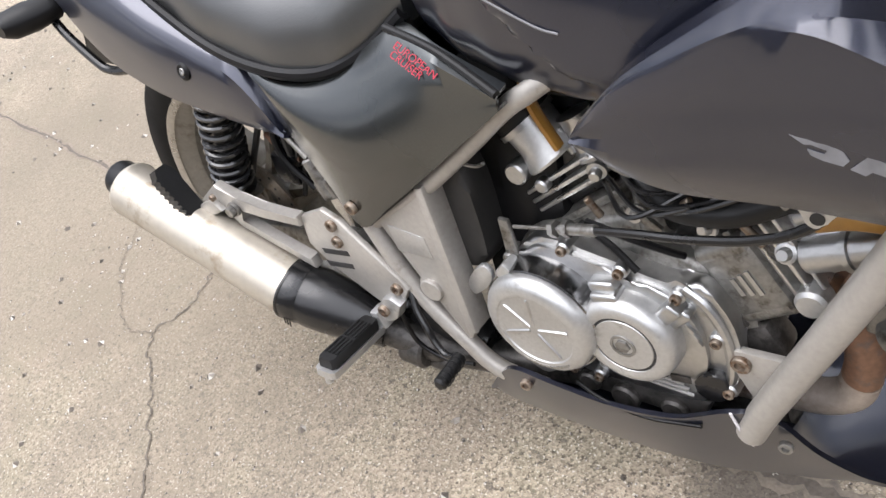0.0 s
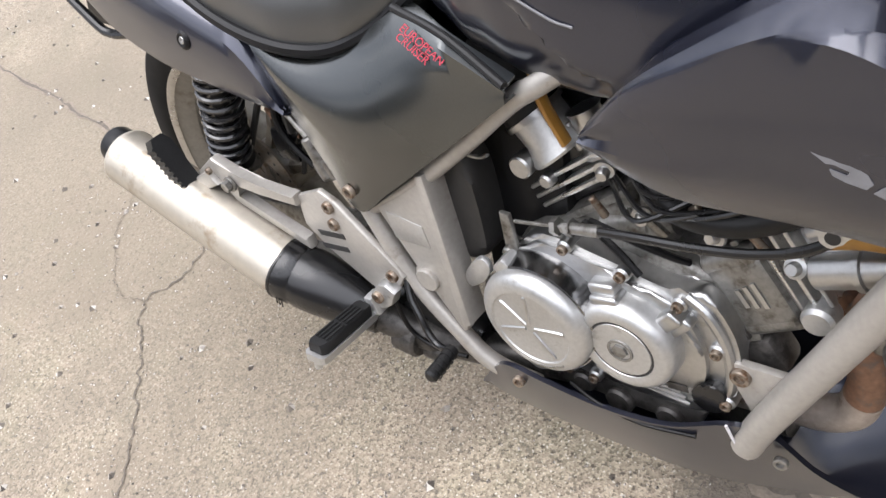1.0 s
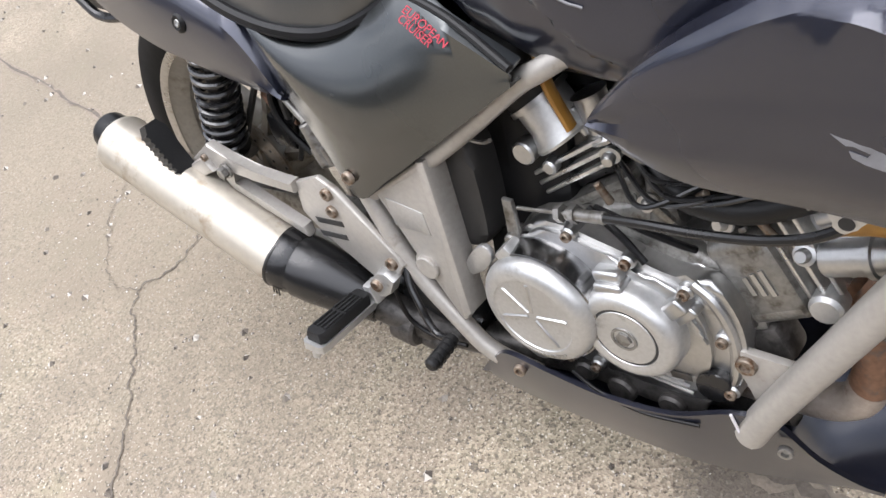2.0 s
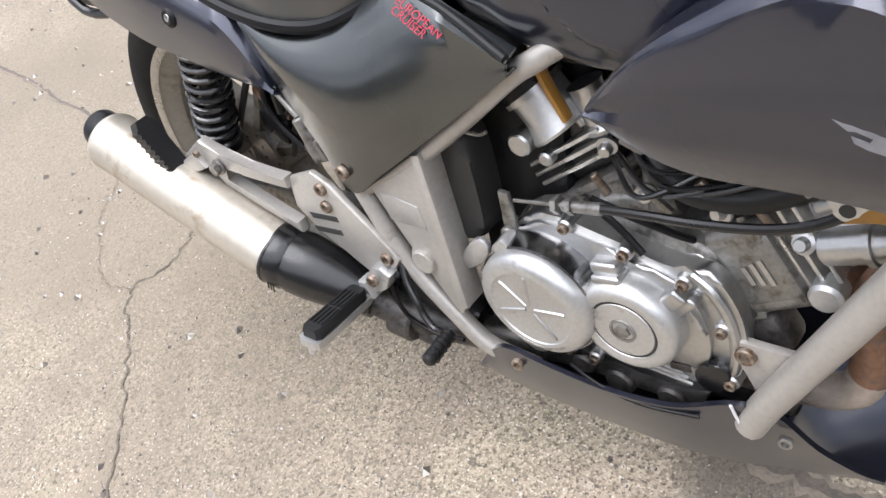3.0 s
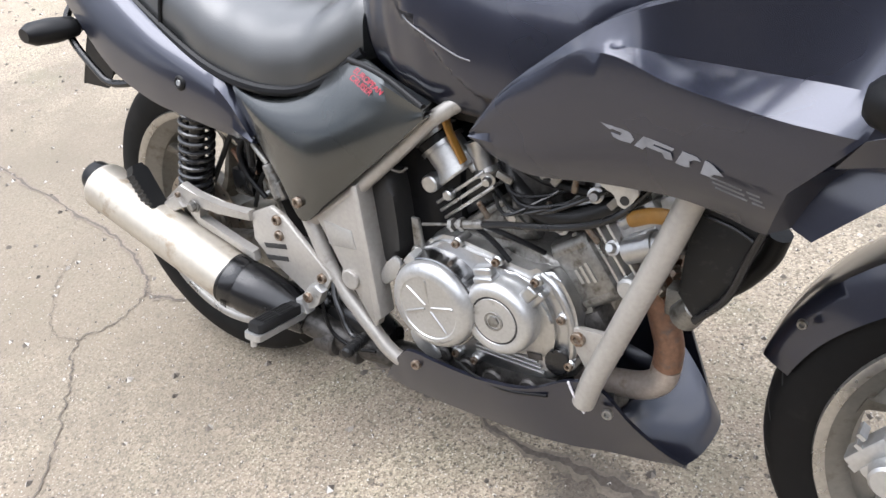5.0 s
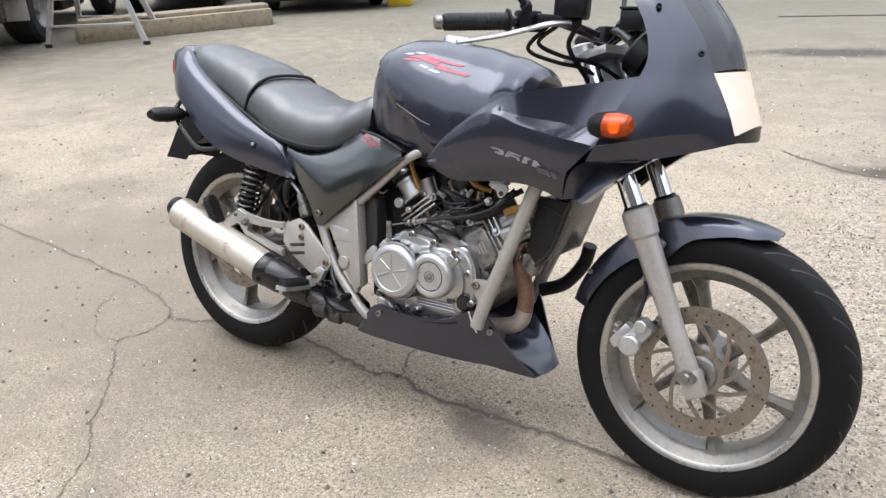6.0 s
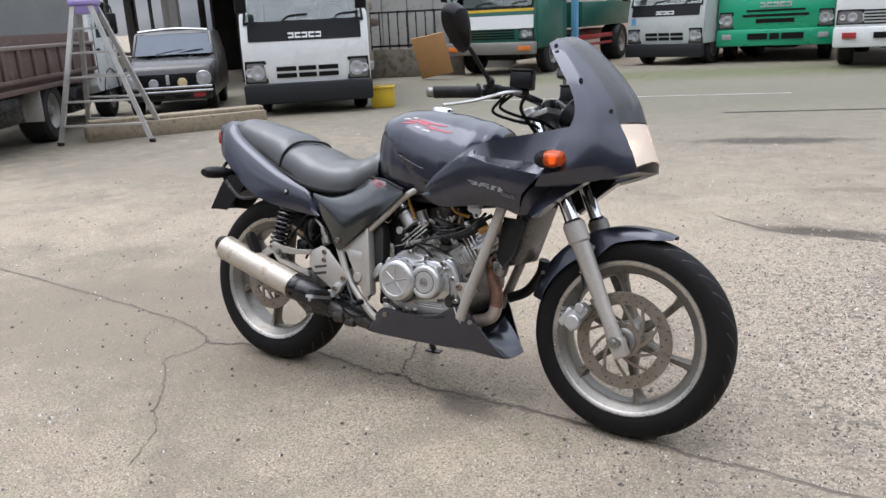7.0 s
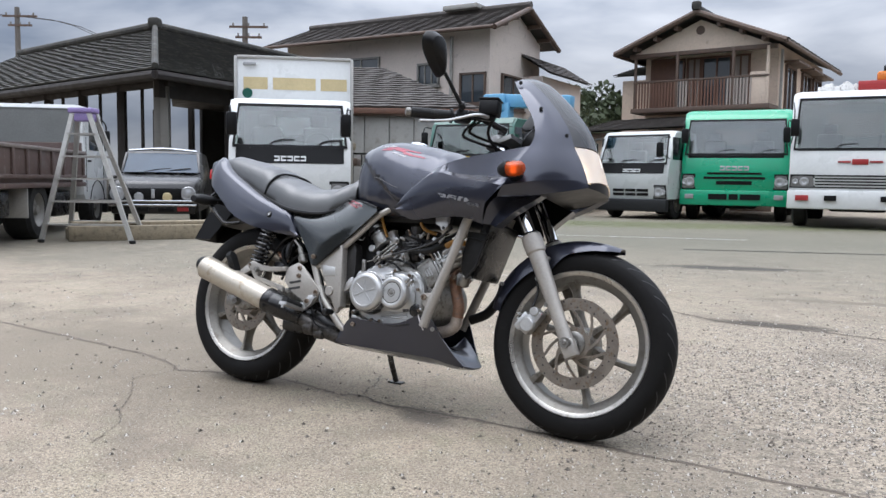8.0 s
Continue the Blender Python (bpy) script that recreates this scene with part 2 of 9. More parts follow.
PRINT_HIGHLIGHT = mat("grey_white_print_and_highlight", (0.15, 0.15, 0.158), 0.5, vary=0.25, scale=60)
PALEPRINT = mat("pale_print", (0.62, 0.60, 0.62), 0.4, vary=0.08)
CASTLINE = mat("dark_joint", (0.02, 0.02, 0.02), 0.6)
AMBER = glass("amber_lens", (0.75, 0.105, 0.008), 0.12, 0.55, 1.4)
LENS = glass("lamp_glass", (0.95, 0.93, 0.89), 0.25, 0.6)
LENS.node_tree.nodes["Principled BSDF"].inputs["Emission Color"].default_value = (1.0, 0.58, 0.22, 1)
LENS.node_tree.nodes["Principled BSDF"].inputs["Emission Strength"].default_value = 0.11
SMOKE = glass("smoked_screen", (0.075, 0.077, 0.083), 0.06, 0.35, 1.4)
REFLECT = mat("lamp_reflector", (0.82, 0.79, 0.72), 0.2, 0.9, vary=0.05)
BULB = mat("lit_bulb", (1.0, 0.66, 0.30), 0.4, glow=35.0)
AMBERBULB = mat("lit_amber_bulb", (1.0, 0.30, 0.04), 0.4, glow=2.0)


# ---- the motorcycle: x forward, y to its left, z up; it leans on its side stand ----
bike = thing("motorcycle", "dark grey half-faired motorcycle leaning on its side stand", "motorcycle",
             pose(0, 0, 0.0, -12, 0, 0))


def bolt(p, d, r, parent, material=BOLT, h=0.006, name="bolt"):
    bm = bmesh.new()
    p, d = Vector(p), Vector(d).normalized()
    rod(bm, p, p + d * h * 0.35, r * 1.35, seg=16, lip=0.0006)
    rod(bm, p + d * h * 0.35, p + d * h, r, seg=6, lip=0.0006)
    return part(name, bm, material, parent)


def socket_bolt(p, d, r, parent, material=BOLT, h=0.006, name="bolt"):
    """A round head with a hollow in its middle."""
    bm = bmesh.new()
    lathe(bm, [(0.0, h * 0.3), (r * 0.5, h * 0.3), (r * 0.55, h), (r * 0.9, h), (r, h * 0.8), (r, 0)], p, d, 18)
    return part(name, bm, material, parent)


# wheels
LIP = mat("polished_rim_lip", (0.42, 0.40, 0.365), 0.30, 0.8, vary=0.18, scale=20, fine=150, dirt=(0.24, 0.21, 0.17), dirt_at=0.64)
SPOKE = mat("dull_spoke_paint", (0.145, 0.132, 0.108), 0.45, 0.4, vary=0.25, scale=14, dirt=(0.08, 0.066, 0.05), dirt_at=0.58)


def wheel(name, cx, cz, R, half, first, parent, label, disc_r, rear=False):
    rim_r, rh = 0.2225, 0.05 if not rear else 0.062
    W = new(name)
    W.parent = parent
    W.location = (cx, 0, cz)
    W["label"] = label
    bm = bmesh.new()
    prof = []
    for k in range(17):
        a = math.pi * k / 16
        prof.append((R - half * 0.82 + half * 0.82 * math.sin(a) ** 0.8, -half * math.cos(a)))
    prof = [(rim_r - 0.010, -half * 0.74), (rim_r + 0.012, -half * 0.93)] + prof[2:-2] + [(rim_r + 0.012, half * 0.93), (rim_r - 0.010, half * 0.74)]
    prof.append(prof[0])
    lathe(bm, prof, (0, 0, 0), (0, 1, 0), 96)
    tyre = part("tyre", bm, TYRE, W, sharp=50)
    # tread grooves: shallow slanting bars cut as dark strips
    bm = bmesh.new()
    for side in (-1, 1):
        for k in range(30):
            a0 = 2 * math.pi * (k + (0.5 if side > 0 else 0)) / 30
            row = []
            for j in range(7):
                u = j / 6
                ang = a0 + 0.22 * u
                y = side * (0.006 + u * half * 0.72)
                s = math.acos(max(-1, min(1, -y / half)))
                r = R - half * 0.82 + half * 0.82 * math.sin(s) ** 0.8 + 0.0006
                row.append((ang, y, r))
            for (a1, y1, r1), (a2, y2, r2) in zip(row, row[1:]):
                w = 0.010
                q = [(a1 - w, y1, r1), (a1 + w, y1, r1), (a2 + w, y2, r2), (a2 - w, y2, r2)]
                bm.faces.new([bm.verts.new((r * math.cos(a), y, r * math.sin(a))) for a, y, r in q])
    part("tread_groove", bm, CASTLINE, tyre, "black slanting tread grooves")
    bm = bmesh.new()
    y = rh
    rimp = [(0.186, -y * 0.55), (0.196, -y * 0.75), (0.208, -y * 0.86), (0.213, -y * 0.97), (rim_r, -y), (rim_r + 0.002, -y * 0.93), (rim_r - 0.006, -y * 0.88),
            (rim_r - 0.012, -y * 0.7), (rim_r - 0.012, y * 0.7), (rim_r - 0.006, y * 0.88), (rim_r + 0.002, y * 0.93), (rim_r, y), (0.213, y * 0.97), (0.208, y * 0.86), (0.196, y * 0.75), (0.186, y * 0.55), (0.182, 0)]
    rimp.append(rimp[0])
    lathe(bm, rimp, (0, 0, 0), (0, 1, 0), 96)
    rim = part("rim", bm, RIM, W, sharp=28)
    for sd in (-1, 1):
        bm = bmesh.new()
        lathe(bm, [(0.2095, sd * y * 0.935), (0.2140, sd * (y * 0.98 + 0.0008)), (rim_r, sd * (y + 0.0012)), (rim_r + 0.0026, sd * y * 0.94)], (0, 0, 0), (0, 1, 0), 96)
        part("rim_lip", bm, LIP, rim, "bright polished rim lip")
    for k in range(6):
        a = radians(first + 60 * k)
        d, n = Vector((math.cos(a), 0, math.sin(a))), Vector((-math.sin(a), 0, math.cos(a)))
        bm = bmesh.new()
        rows = []
        for r, w, h, sk in ((0.045, 0.017, 0.036, 0.0), (0.085, 0.0115, 0.026, -0.004), (0.13, 0.0095, 0.020, -0.004), (0.165, 0.0105, 0.021, 0.0), (0.182, 0.015, 0.028, 0.003), (0.192, 0.024, 0.036, 0.004)):
            c = d * r + n * sk
            rows.append([c + n * (w * p) + Vector((0, h * q, 0)) for p, q in ((-1, -0.6), (-0.5, -1), (0.5, -1), (1, -0.6), (1, 0.6), (0.5, 1), (-0.5, 1), (-1, 0.6))])
        loft(bm, rows)
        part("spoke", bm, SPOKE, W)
    bm = bmesh.new()
    lathe(bm, [(0.0, -0.062), (0.020, -0.062), (0.022, -0.056), (0.040, -0.05), (0.052, -0.04), (0.054, 0.04), (0.040, 0.05), (0.0, 0.06)], (0, 0, 0), (0, 1, 0), 40)
    part("hub", bm, RIM, W)
    for sy in (-1,):
        yd = sy * 0.070
        D = new("brake_disc")
        D.parent = W
        bm = bmesh.new()
        ri = disc_r - 0.036
        lathe(bm, [(ri, yd - 0.0022), (disc_r, yd - 0.0022), (disc_r, yd + 0.0022), (ri, yd + 0.0022), (ri, yd - 0.0022)], (0, 0, 0), (0, 1, 0), 96)
        band = part("rotor", bm, DISC, D, "stained steel brake rotor with drilled holes")
        for k in range(36):
            bm = bmesh.new()
            a = 2 * math.pi * k / 36
            rr = ri + 0.007 + 0.011 * (k % 3)
            lathe(bm, [(0.0, 0.0003), (0.0026, 0.0003), (0.0026, 0.0)], (rr * math.cos(a), yd + sy * 0.0022, rr * math.sin(a)), (0, sy, 0), 8)
            part("drill_hole", bm, CASTLINE, band)
        for k in range(10):
            bm = bmesh.new()
            a = radians(first + 15 + 36 * k)
            rows = []
            for t, r in ((0, 0.045), (0.33, 0.06), (0.66, 0.078), (1, ri + 0.004)):
                ang = a + 0.75 * t
                w = lerp(0.0062, 0.0046, t)
                d = Vector((math.cos(ang), 0, math.sin(ang)))
                n = Vector((-math.sin(ang), 0, math.cos(ang)))
                rows.append([d * r + n * (w * p) + Vector((0, yd + q * 0.003, 0)) for p, q in ((-1, -1), (1, -1), (1, 1), (-1, 1))])
            loft(bm, rows)
            part("carrier_arm", bm, DISC, D)
        bm = bmesh.new()
        lathe(bm, [(0.030, yd - 0.004), (0.050, yd - 0.004), (0.050, yd + 0.004), (0.030, yd + 0.004), (0.030, yd - 0.004)], (0, 0, 0), (0, 1, 0), 40)
        part("carrier_ring", bm, DISC, D)
    return W


RW, FW = (0.005, 0.302), (1.335, 0.293)
rear_wheel = wheel("rear_wheel", *RW, 0.302, 0.068, 20, bike, "silver six-spoke rear wheel with black tyre", 0.11, True)
front_wheel = wheel("front_wheel", *FW, 0.293, 0.056, 42, bike, "silver six-spoke front wheel with worn tyre", 0.138)

# front fork
RAKE = Vector((-0.146, 0, 0.301)).normalized()
for s in (-1, 1):
    fork = new("fork_leg")
    fork.parent = bike
    foot = Vector((FW[0] - 0.012, s * 0.098, FW[1]))
    at = lambda h: foot + RAKE * h
    bm = bmesh.new()
    rows = [(0.017, -0.035), (0.021, -0.03), (0.022, 0.02), (0.0205, 0.06), (0.0210, 0.10), (0.0245, 0.20), (0.0265, 0.27), (0.0265, 0.292), (0.0315, 0.298), (0.0325, 0.33), (0.0315, 0.352), (0.027, 0.356)]
    lathe(bm, [(0.0, -0.035)] + rows + [(0.0, 0.357)], foot, RAKE, 28)
    box(bm, at(-0.012) + Vector((0.006, s * 0.004, -0.006)), (0.044, 0.034, 0.055), Matrix.Rotation(math.atan2(0.146, 0.301) * -1, 3, "Y"), 0.006)
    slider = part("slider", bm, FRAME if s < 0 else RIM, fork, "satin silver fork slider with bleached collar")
    bm = bmesh.new()
    rod(bm, at(0.350), at(0.362), 0.0275, 0.024, seg=24)
    part("dust_seal", bm, BLACK, fork)
    bm = bmesh.new()
    rod(bm, at(0.355), at(0.70), 0.0195, seg=24)
    part("stanchion", bm, CHROME, fork, "chromed fork stanchion")
    lathe_m = bmesh.new()
    lathe(lathe_m, [(0.0, 0.012), (0.006, 0.012), (0.009, 0.008), (0.0155, 0.008), (0.0155, 0.0)], foot + Vector((0, s * 0.020, 0.0)), (0, s, 0), 24)
    part("axle_cap", lathe_m, OLDALLOY, fork)
    for dh in (0.118, 0.205):
        if s < 0:
            socket_bolt(at(dh) + Vector((-0.022, s * 0.012, 0)), (0, -1, 0), 0.007, fork, OLDALLOY)
bm = bmesh.new()
rod(bm, (FW[0], -0.12, FW[1]), (FW[0], 0.12, FW[1]), 0.010)
for s in (-1, 1):
    lathe(bm, [(0.016, 0.0), (0.016, 0.030), (0.0, 0.030)], (FW[0], s * 0.060, FW[1]), (0, s, 0), 30)
part("front_axle", bm, OLDALLOY, bike)
bm = bmesh.new()
lathe(bm, [(0.016, -0.0790), (0.020, -0.0815), (0.032, -0.0810), (0.036, -0.0785), (0.0375, -0.072)], (0, 0, 0), (0, 1, 0), 40)
part("hub_cover", bm, OLDALLOY, front_wheel, "pale alloy hub cover")

# front brake caliper
for s in (-1,):
    cal = new("brake_caliper")
    cal.parent = bike
    bm = bmesh.new()
    c = Vector((1.205, s * 0.098, 0.345))
    rotc = Matrix.Rotation(radians(35), 3, "Y")
    box(bm, c, (0.038, 0.045, 0.085), rotc, 0.008)
    rod(bm, c + Vector((-0.004, s * 0.020, -0.012)), c + Vector((-0.004, s * 0.040, -0.012)), 0.024, 0.022, 28, lip=0.003)
    rod(bm, c + Vector((0.012, s * 0.018, 0.030)), c + Vector((0.012, s * 0.030, 0.030)), 0.015, 0.014, 20, lip=0.002)
    box(bm, c + Vector((-0.030, s * 0.004, 0.0)), (0.022, 0.030, 0.058), rotc, 0.005)
    part("body", bm, ALLOY, cal, "pale oxidised alloy caliper body")
    bm = bmesh.new()
    for dz in (-0.025, -0.01, 0.005, 0.02):
        box(bm, c + Vector((-0.042, s * 0.006, dz)), (0.010, 0.024, 0.005), rotc)
    part("pad_fin", bm, ALLOY, cal)
    bm = bmesh.new()
    box(bm, c + Vector((0.026, s * 0.012, 0.018)), (0.012, 0.016, 0.022), rotc, 0.003)
    part("tag", bm, RED, cal, "small red plastic tag")
    bm = bmesh.new()
    sweep(bm, [c + Vector((0.0, s * 0.01, 0.045)), (1.206, s * 0.084, 0.45), (1.172, s * 0.078, 0.54), (1.132, s * 0.080, 0.63), (1.092, s * 0.088, 0.72)], 0.0042)
    part("brake_hose", bm, RUBBER, cal)

# front mudguard
bm = bmesh.new()
rows = []
NA = 34
for i in range(NA + 1):
    t = i / NA
    a = radians(lerp(70.5, 164.5, t))
    rr = 0.317 + 0.006 * math.sin(math.pi * t) + 0.022 * max(0, 1 - t / 0.22) ** 2 * 0.2
    half = table([(0, 0.030), (0.08, 0.052), (0.3, 0.064), (0.7, 0.064), (0.94, 0.058), (1, 0.050)], t)
    drop = table([(0, 0.004), (0.10, 0.018), (0.3, 0.035), (0.5, 0.075), (0.62, 0.045), (1, 0.030)], t)
    row = []
    for j in range(13):
        q = -1 + 2 * j / 12
        y = half * math.copysign(abs(q) ** 0.8, q) if abs(q) < 1 else half * q
        fall = 0.010 * abs(q) ** 2 + drop * max(0.0, (abs(q) - 0.66) / 0.34) ** 1.5
        r = rr - fall
        row.append((FW[0] + r * math.cos(a), y * (1 + 0.02 * abs(q)), FW[1] + r * math.sin(a)))
    rows.append(row)
sheet(bm, rows, 0.003)
guard = part("front_mudguard", bm, PAINT, bike, "glossy dark blue-grey front mudguard", sharp=50)
for s in (-1, 1):
    bm = bmesh.new()
    box(bm, (1.205, s * 0.072, 0.545), (0.050, 0.012, 0.030), Matrix.Rotation(radians(25), 3, "Y"), 0.004)
    part("stay", bm, OLDALLOY, guard)
    socket_bolt((1.21, s * 0.078, 0.548), (0, s, 0), 0.007, guard, OLDALLOY)
    socket_bolt((1.075, s * 0.066, 0.455), (0, s, 0), 0.006, guard, OLDALLOY)

# frame
bm = bmesh.new()
for s in (-1, 1):
    sweep(bm, [(0.250, s * 0.136, 0.612), (0.310, s * 0.150, 0.574), (0.375, s * 0.158, 0.473), (0.429, s * 0.160, 0.362), (0.494, s * 0.160, 0.291), (0.535, s * 0.157, 0.253), (0.590, s * 0.140, 0.225)], 0.0118, 16)
for s in (-1, 1):
    sweep(bm, [(0.386, s * 0.156, 0.446), (0.486, s * 0.156, 0.521), (0.556, s * 0.154, 0.583), (0.615, s * 0.150, 0.640), (0.645, s * 0.146, 0.662), (0.70, s * 0.120, 0.700)], 0.0105, 14)
    sweep(bm, [(0.845, s * 0.142, 0.29), (0.862, s * 0.146, 0.345), (0.912, s * 0.152, 0.48), (0.955, s * 0.156, 0.60), (0.985, s * 0.150, 0.70)], 0.0158, 20)
part("frame_tube", bm, FRAME, bike, "silver-grey painted steel frame tubes")
for s in (-1, 1):
    bm = bmesh.new()
    slab(bm, [(0.405, 0.468), (0.487, 0.530), (0.498, 0.534), (0.508, 0.440), (0.518, 0.325), (0.512, 0.305), (0.505, 0.300), (0.452, 0.388)], s * 0.150, s * 0.166, 0.003)
    pl = part("pivot_plate", bm, FRAME, bike, "silver-grey frame side plate")
    bm = bmesh.new()
    slab(bm, [(0.490, 0.534), (0.502, 0.538), (0.525, 0.325), (0.512, 0.314)], s * 0.138, s * 0.172, 0.003)
    part("flange", bm, FRAME, pl)
    bm = bmesh.new()
    slab(bm, [(0.424, 0.462), (0.478, 0.458), (0.484, 0.428), (0.430, 0.424)], s * 0.1655, s * 0.1672, 0.0006)
    part("emboss", bm, ALLOY, pl, "pale worn label plate")
    bm = bmesh.new()
    lathe(bm, [(0.0, 0.0118), (0.0145, 0.0118), (0.0160, 0.0105), (0.0160, 0.006), (0.0205, 0.005), (0.0205, 0.0)], (0.468, s * 0.160, 0.374), (0, s, 0), 28)
    part("pivot_nut", bm, FRAME, pl)
    bm = bmesh.new()
    rod(bm, (0.405, s * 0.175, 0.462), (0.490, s * 0.172, 0.534), 0.0014, seg=6)
    part("seam", bm, CASTLINE, pl)

# rearset plate with its arm, footrests and bolts
for s in (-1, 1):
    bm = bmesh.new()
    slab(bm, [(0.318, 0.462), (0.345, 0.452), (0.426, 0.376), (0.434, 0.366), (0.412, 0.330), (0.392, 0.318), (0.372, 0.322), (0.300, 0.362), (0.268, 0.392), (0.272, 0.440)], s * 0.166, s * 0.176, 0.003)
    rs = part("footrest_plate", bm, FRAME, bike, "silver alloy footrest plate with weathered bolts")
    bm = bmesh.new()
    slab(bm, [(0.110, 0.456), (0.150, 0.444), (0.200, 0.436), (0.275, 0.445), (0.275, 0.428), (0.190, 0.420), (0.150, 0.425), (0.142, 0.400), (0.270, 0.372), (0.272, 0.354), (0.135, 0.388), (0.115, 0.418), (0.045, 0.388), (0.038, 0.402)], s * 0.168, s * 0.184, 0.003)
    part("arm", bm, FRAME, rs)
    bm = bmesh.new()
    slab(bm, [(0.035, 0.398), (0.100, 0.436), (0.118, 0.418), (0.048, 0.378)], s * 0.180, s * 0.194, 0.004)
    part("footrest_lug", bm, FRAME, rs)
    for x, z in ((0.333, 0.443), (0.333, 0.416), (0.416, 0.364)):
        socket_bolt((x, s * 0.176, z), (0, s, 0), 0.0085, rs)
    bm = bmesh.new()
    slab(bm, [(0.396, 0.350), (0.410, 0.354), (0.424, 0.346), (0.412, 0.320), (0.400, 0.310), (0.385, 0.303), (0.374, 0.314), (0.380, 0.330)], s * 0.172, s * 0.190, 0.003)
    slab(bm, [(0.370, 0.322), (0.384, 0.326), (0.392, 0.300), (0.374, 0.294)], s * 0.176, s * 0.198, 0.003)
    clevis = part("clevis", bm, ALLOY, rs, "pale alloy footrest clevis")
    socket_bolt((0.394, s * 0.190, 0.330), (0, s, 0), 0.0085, clevis)
    bolt((0.143, s * 0.186, 0.425), (0, s, 0), 0.0085, rs, OLDALLOY, 0.012)
    socket_bolt((0.110, s * 0.190, 0.440), (0, s, 0), 0.005, rs)
    socket_bolt((0.066, s * 0.192, 0.402), (0, s, 0), 0.006, rs)
    for dz in (0.0, 0.022):
        bm = bmesh.new()
        slab(bm, [(0.296, 0.362 + dz), (0.345, 0.372 + dz), (0.343, 0.380 + dz), (0.292, 0.370 + dz)], s * 0.1755, s * 0.1768, 0.0004)
        part("slot", bm, CASTLINE, rs)
    # rider's footrest
    p0, p1 = Vector((0.372, s * 0.188, 0.304)), Vector((0.380, s * 0.300, 0.322))
    d = (p1 - p0).normalized()
    fwd = Vector((1, 0, 0))
    fwd = (fwd - d * fwd.dot(d)).normalized()
    up = d.cross(fwd) * (1 if s < 0 else -1)
    up = up if up.z > 0 else -up
    bm = bmesh.new()
    rows = []
    for t, w in ((0.0, 0.010), (0.10, 0.015), (0.9, 0.0165), (0.97, 0.0155), (1.0, 0.011)):
        c = p0.lerp(p1, t) - up * 0.008
        rows.append([c + fwd * (w * a) + up * (0.005 * b) for a, b in ((-1, -1), (1, -1), (1, 1), (-1, 1))])
    loft(bm, rows)
    rod(bm, p1 - up * 0.012 - d * 0.006, p1 - up * 0.024 - d * 0.006, 0.005)
    part("base", bm, ALLOY, rs, "worn alloy footrest base")
    bm = bmesh.new()
    rows = []
    for t, w in ((0.12, 0.010), (0.16, 0.0135), (0.90, 0.0145), (0.95, 0.010)):
        c = p0.lerp(p1, t) + up * 0.003
        rows.append([c + fwd * (w * a) + up * (0.009 * b) for a, b in ((-1, -0.6), (1, -0.6), (1, 0.5), (0.8, 1), (-0.8, 1), (-1, 0.5))])
    loft(bm, rows)
    rub = part("rubber", bm, RUBBER, rs, "black ribbed footrest rubber")
    for k in range(4):
        o = -0.0088 + 0.0058 * k
        for u0, u1 in ((0.24, 0.52), (0.56, 0.84)):
            a, b = p0.lerp(p1, u0) + fwd * o + up * 0.0125, p0.lerp(p1, u1) + fwd * o + up * 0.0125
            bm = bmesh.new()
            rod(bm, a, b, 0.0019, seg=6)
            part("tread_bar", bm, RUBBER, rub)
    # folded passenger footrest
    p0, p1 = Vector((0.060, s * 0.200, 0.400)), Vector((0.018, s * 0.204, 0.477))
    bm = bmesh.new()
    d = (p1 - p0).normalized()
    rows = []
    sd = Vector((0, 1, 0))
    up = d.cross(sd)
    for t, w in ((0.0, 0.008), (0.1, 0.014), (0.85, 0.0155), (1.0, 0.009)):
        c = p0.lerp(p1, t)
        rows.append([c + sd * (w * a) + up * (0.012 * b) for a, b in ((-1, -1), (1, -1), (1, 1), (-1, 1))])
    loft(bm, rows)
    rub = part("passenger_footrest", bm, RUBBER, rs, "black ribbed passenger footrest, folded up")
    for k in range(8):
        c = p0.lerp(p1, 0.14 + 0.1 * k)
        bm = bmesh.new()
        rod(bm, c + up * 0.012 * -1 + sd * s * 0.0155, c + up * 0.012 + sd * s * 0.0150, 0.0022, seg=6)
        part("tread_bar", bm, RUBBER, rub)

# brake pedal on the right
bm = bmesh.new()
sweep(bm, [(0.430, -0.168, 0.358), (0.440, -0.178, 0.338), (0.457, -0.186, 0.320), (0.468, -0.190, 0.302), (0.486, -0.194, 0.291), (0.512, -0.197, 0.300)], 0.0046, 10)
ped = part("brake_pedal", bm, BLACKM, bike, "black brake pedal with worn rubber")
bm = bmesh.new()
rod(bm, (0.512, -0.194, 0.302), (0.516, -0.246, 0.303), 0.0085, 0.0090, 18, 0.003)
for k in range(5):
    lathe(bm, [(0.0085, -0.001), (0.0098, -0.001), (0.0098, 0.001), (0.0085, 0.001)], Vector((0.5135 + 0.0008 * k, -0.204 - 0.008 * k, 0.3025)), (0.1, -1, 0), 18)
part("pedal_rubber", bm, RUBBER, ped)
bm = bmesh.new()
sweep(bm, [(0.400, -0.172, 0.345), (0.412, -0.178, 0.295), (0.425, -0.176, 0.262), (0.46, -0.17, 0.245), (0.50, -0.165, 0.25)], 0.003, 8)
part("brake_light_wire", bm, BLACK, ped)

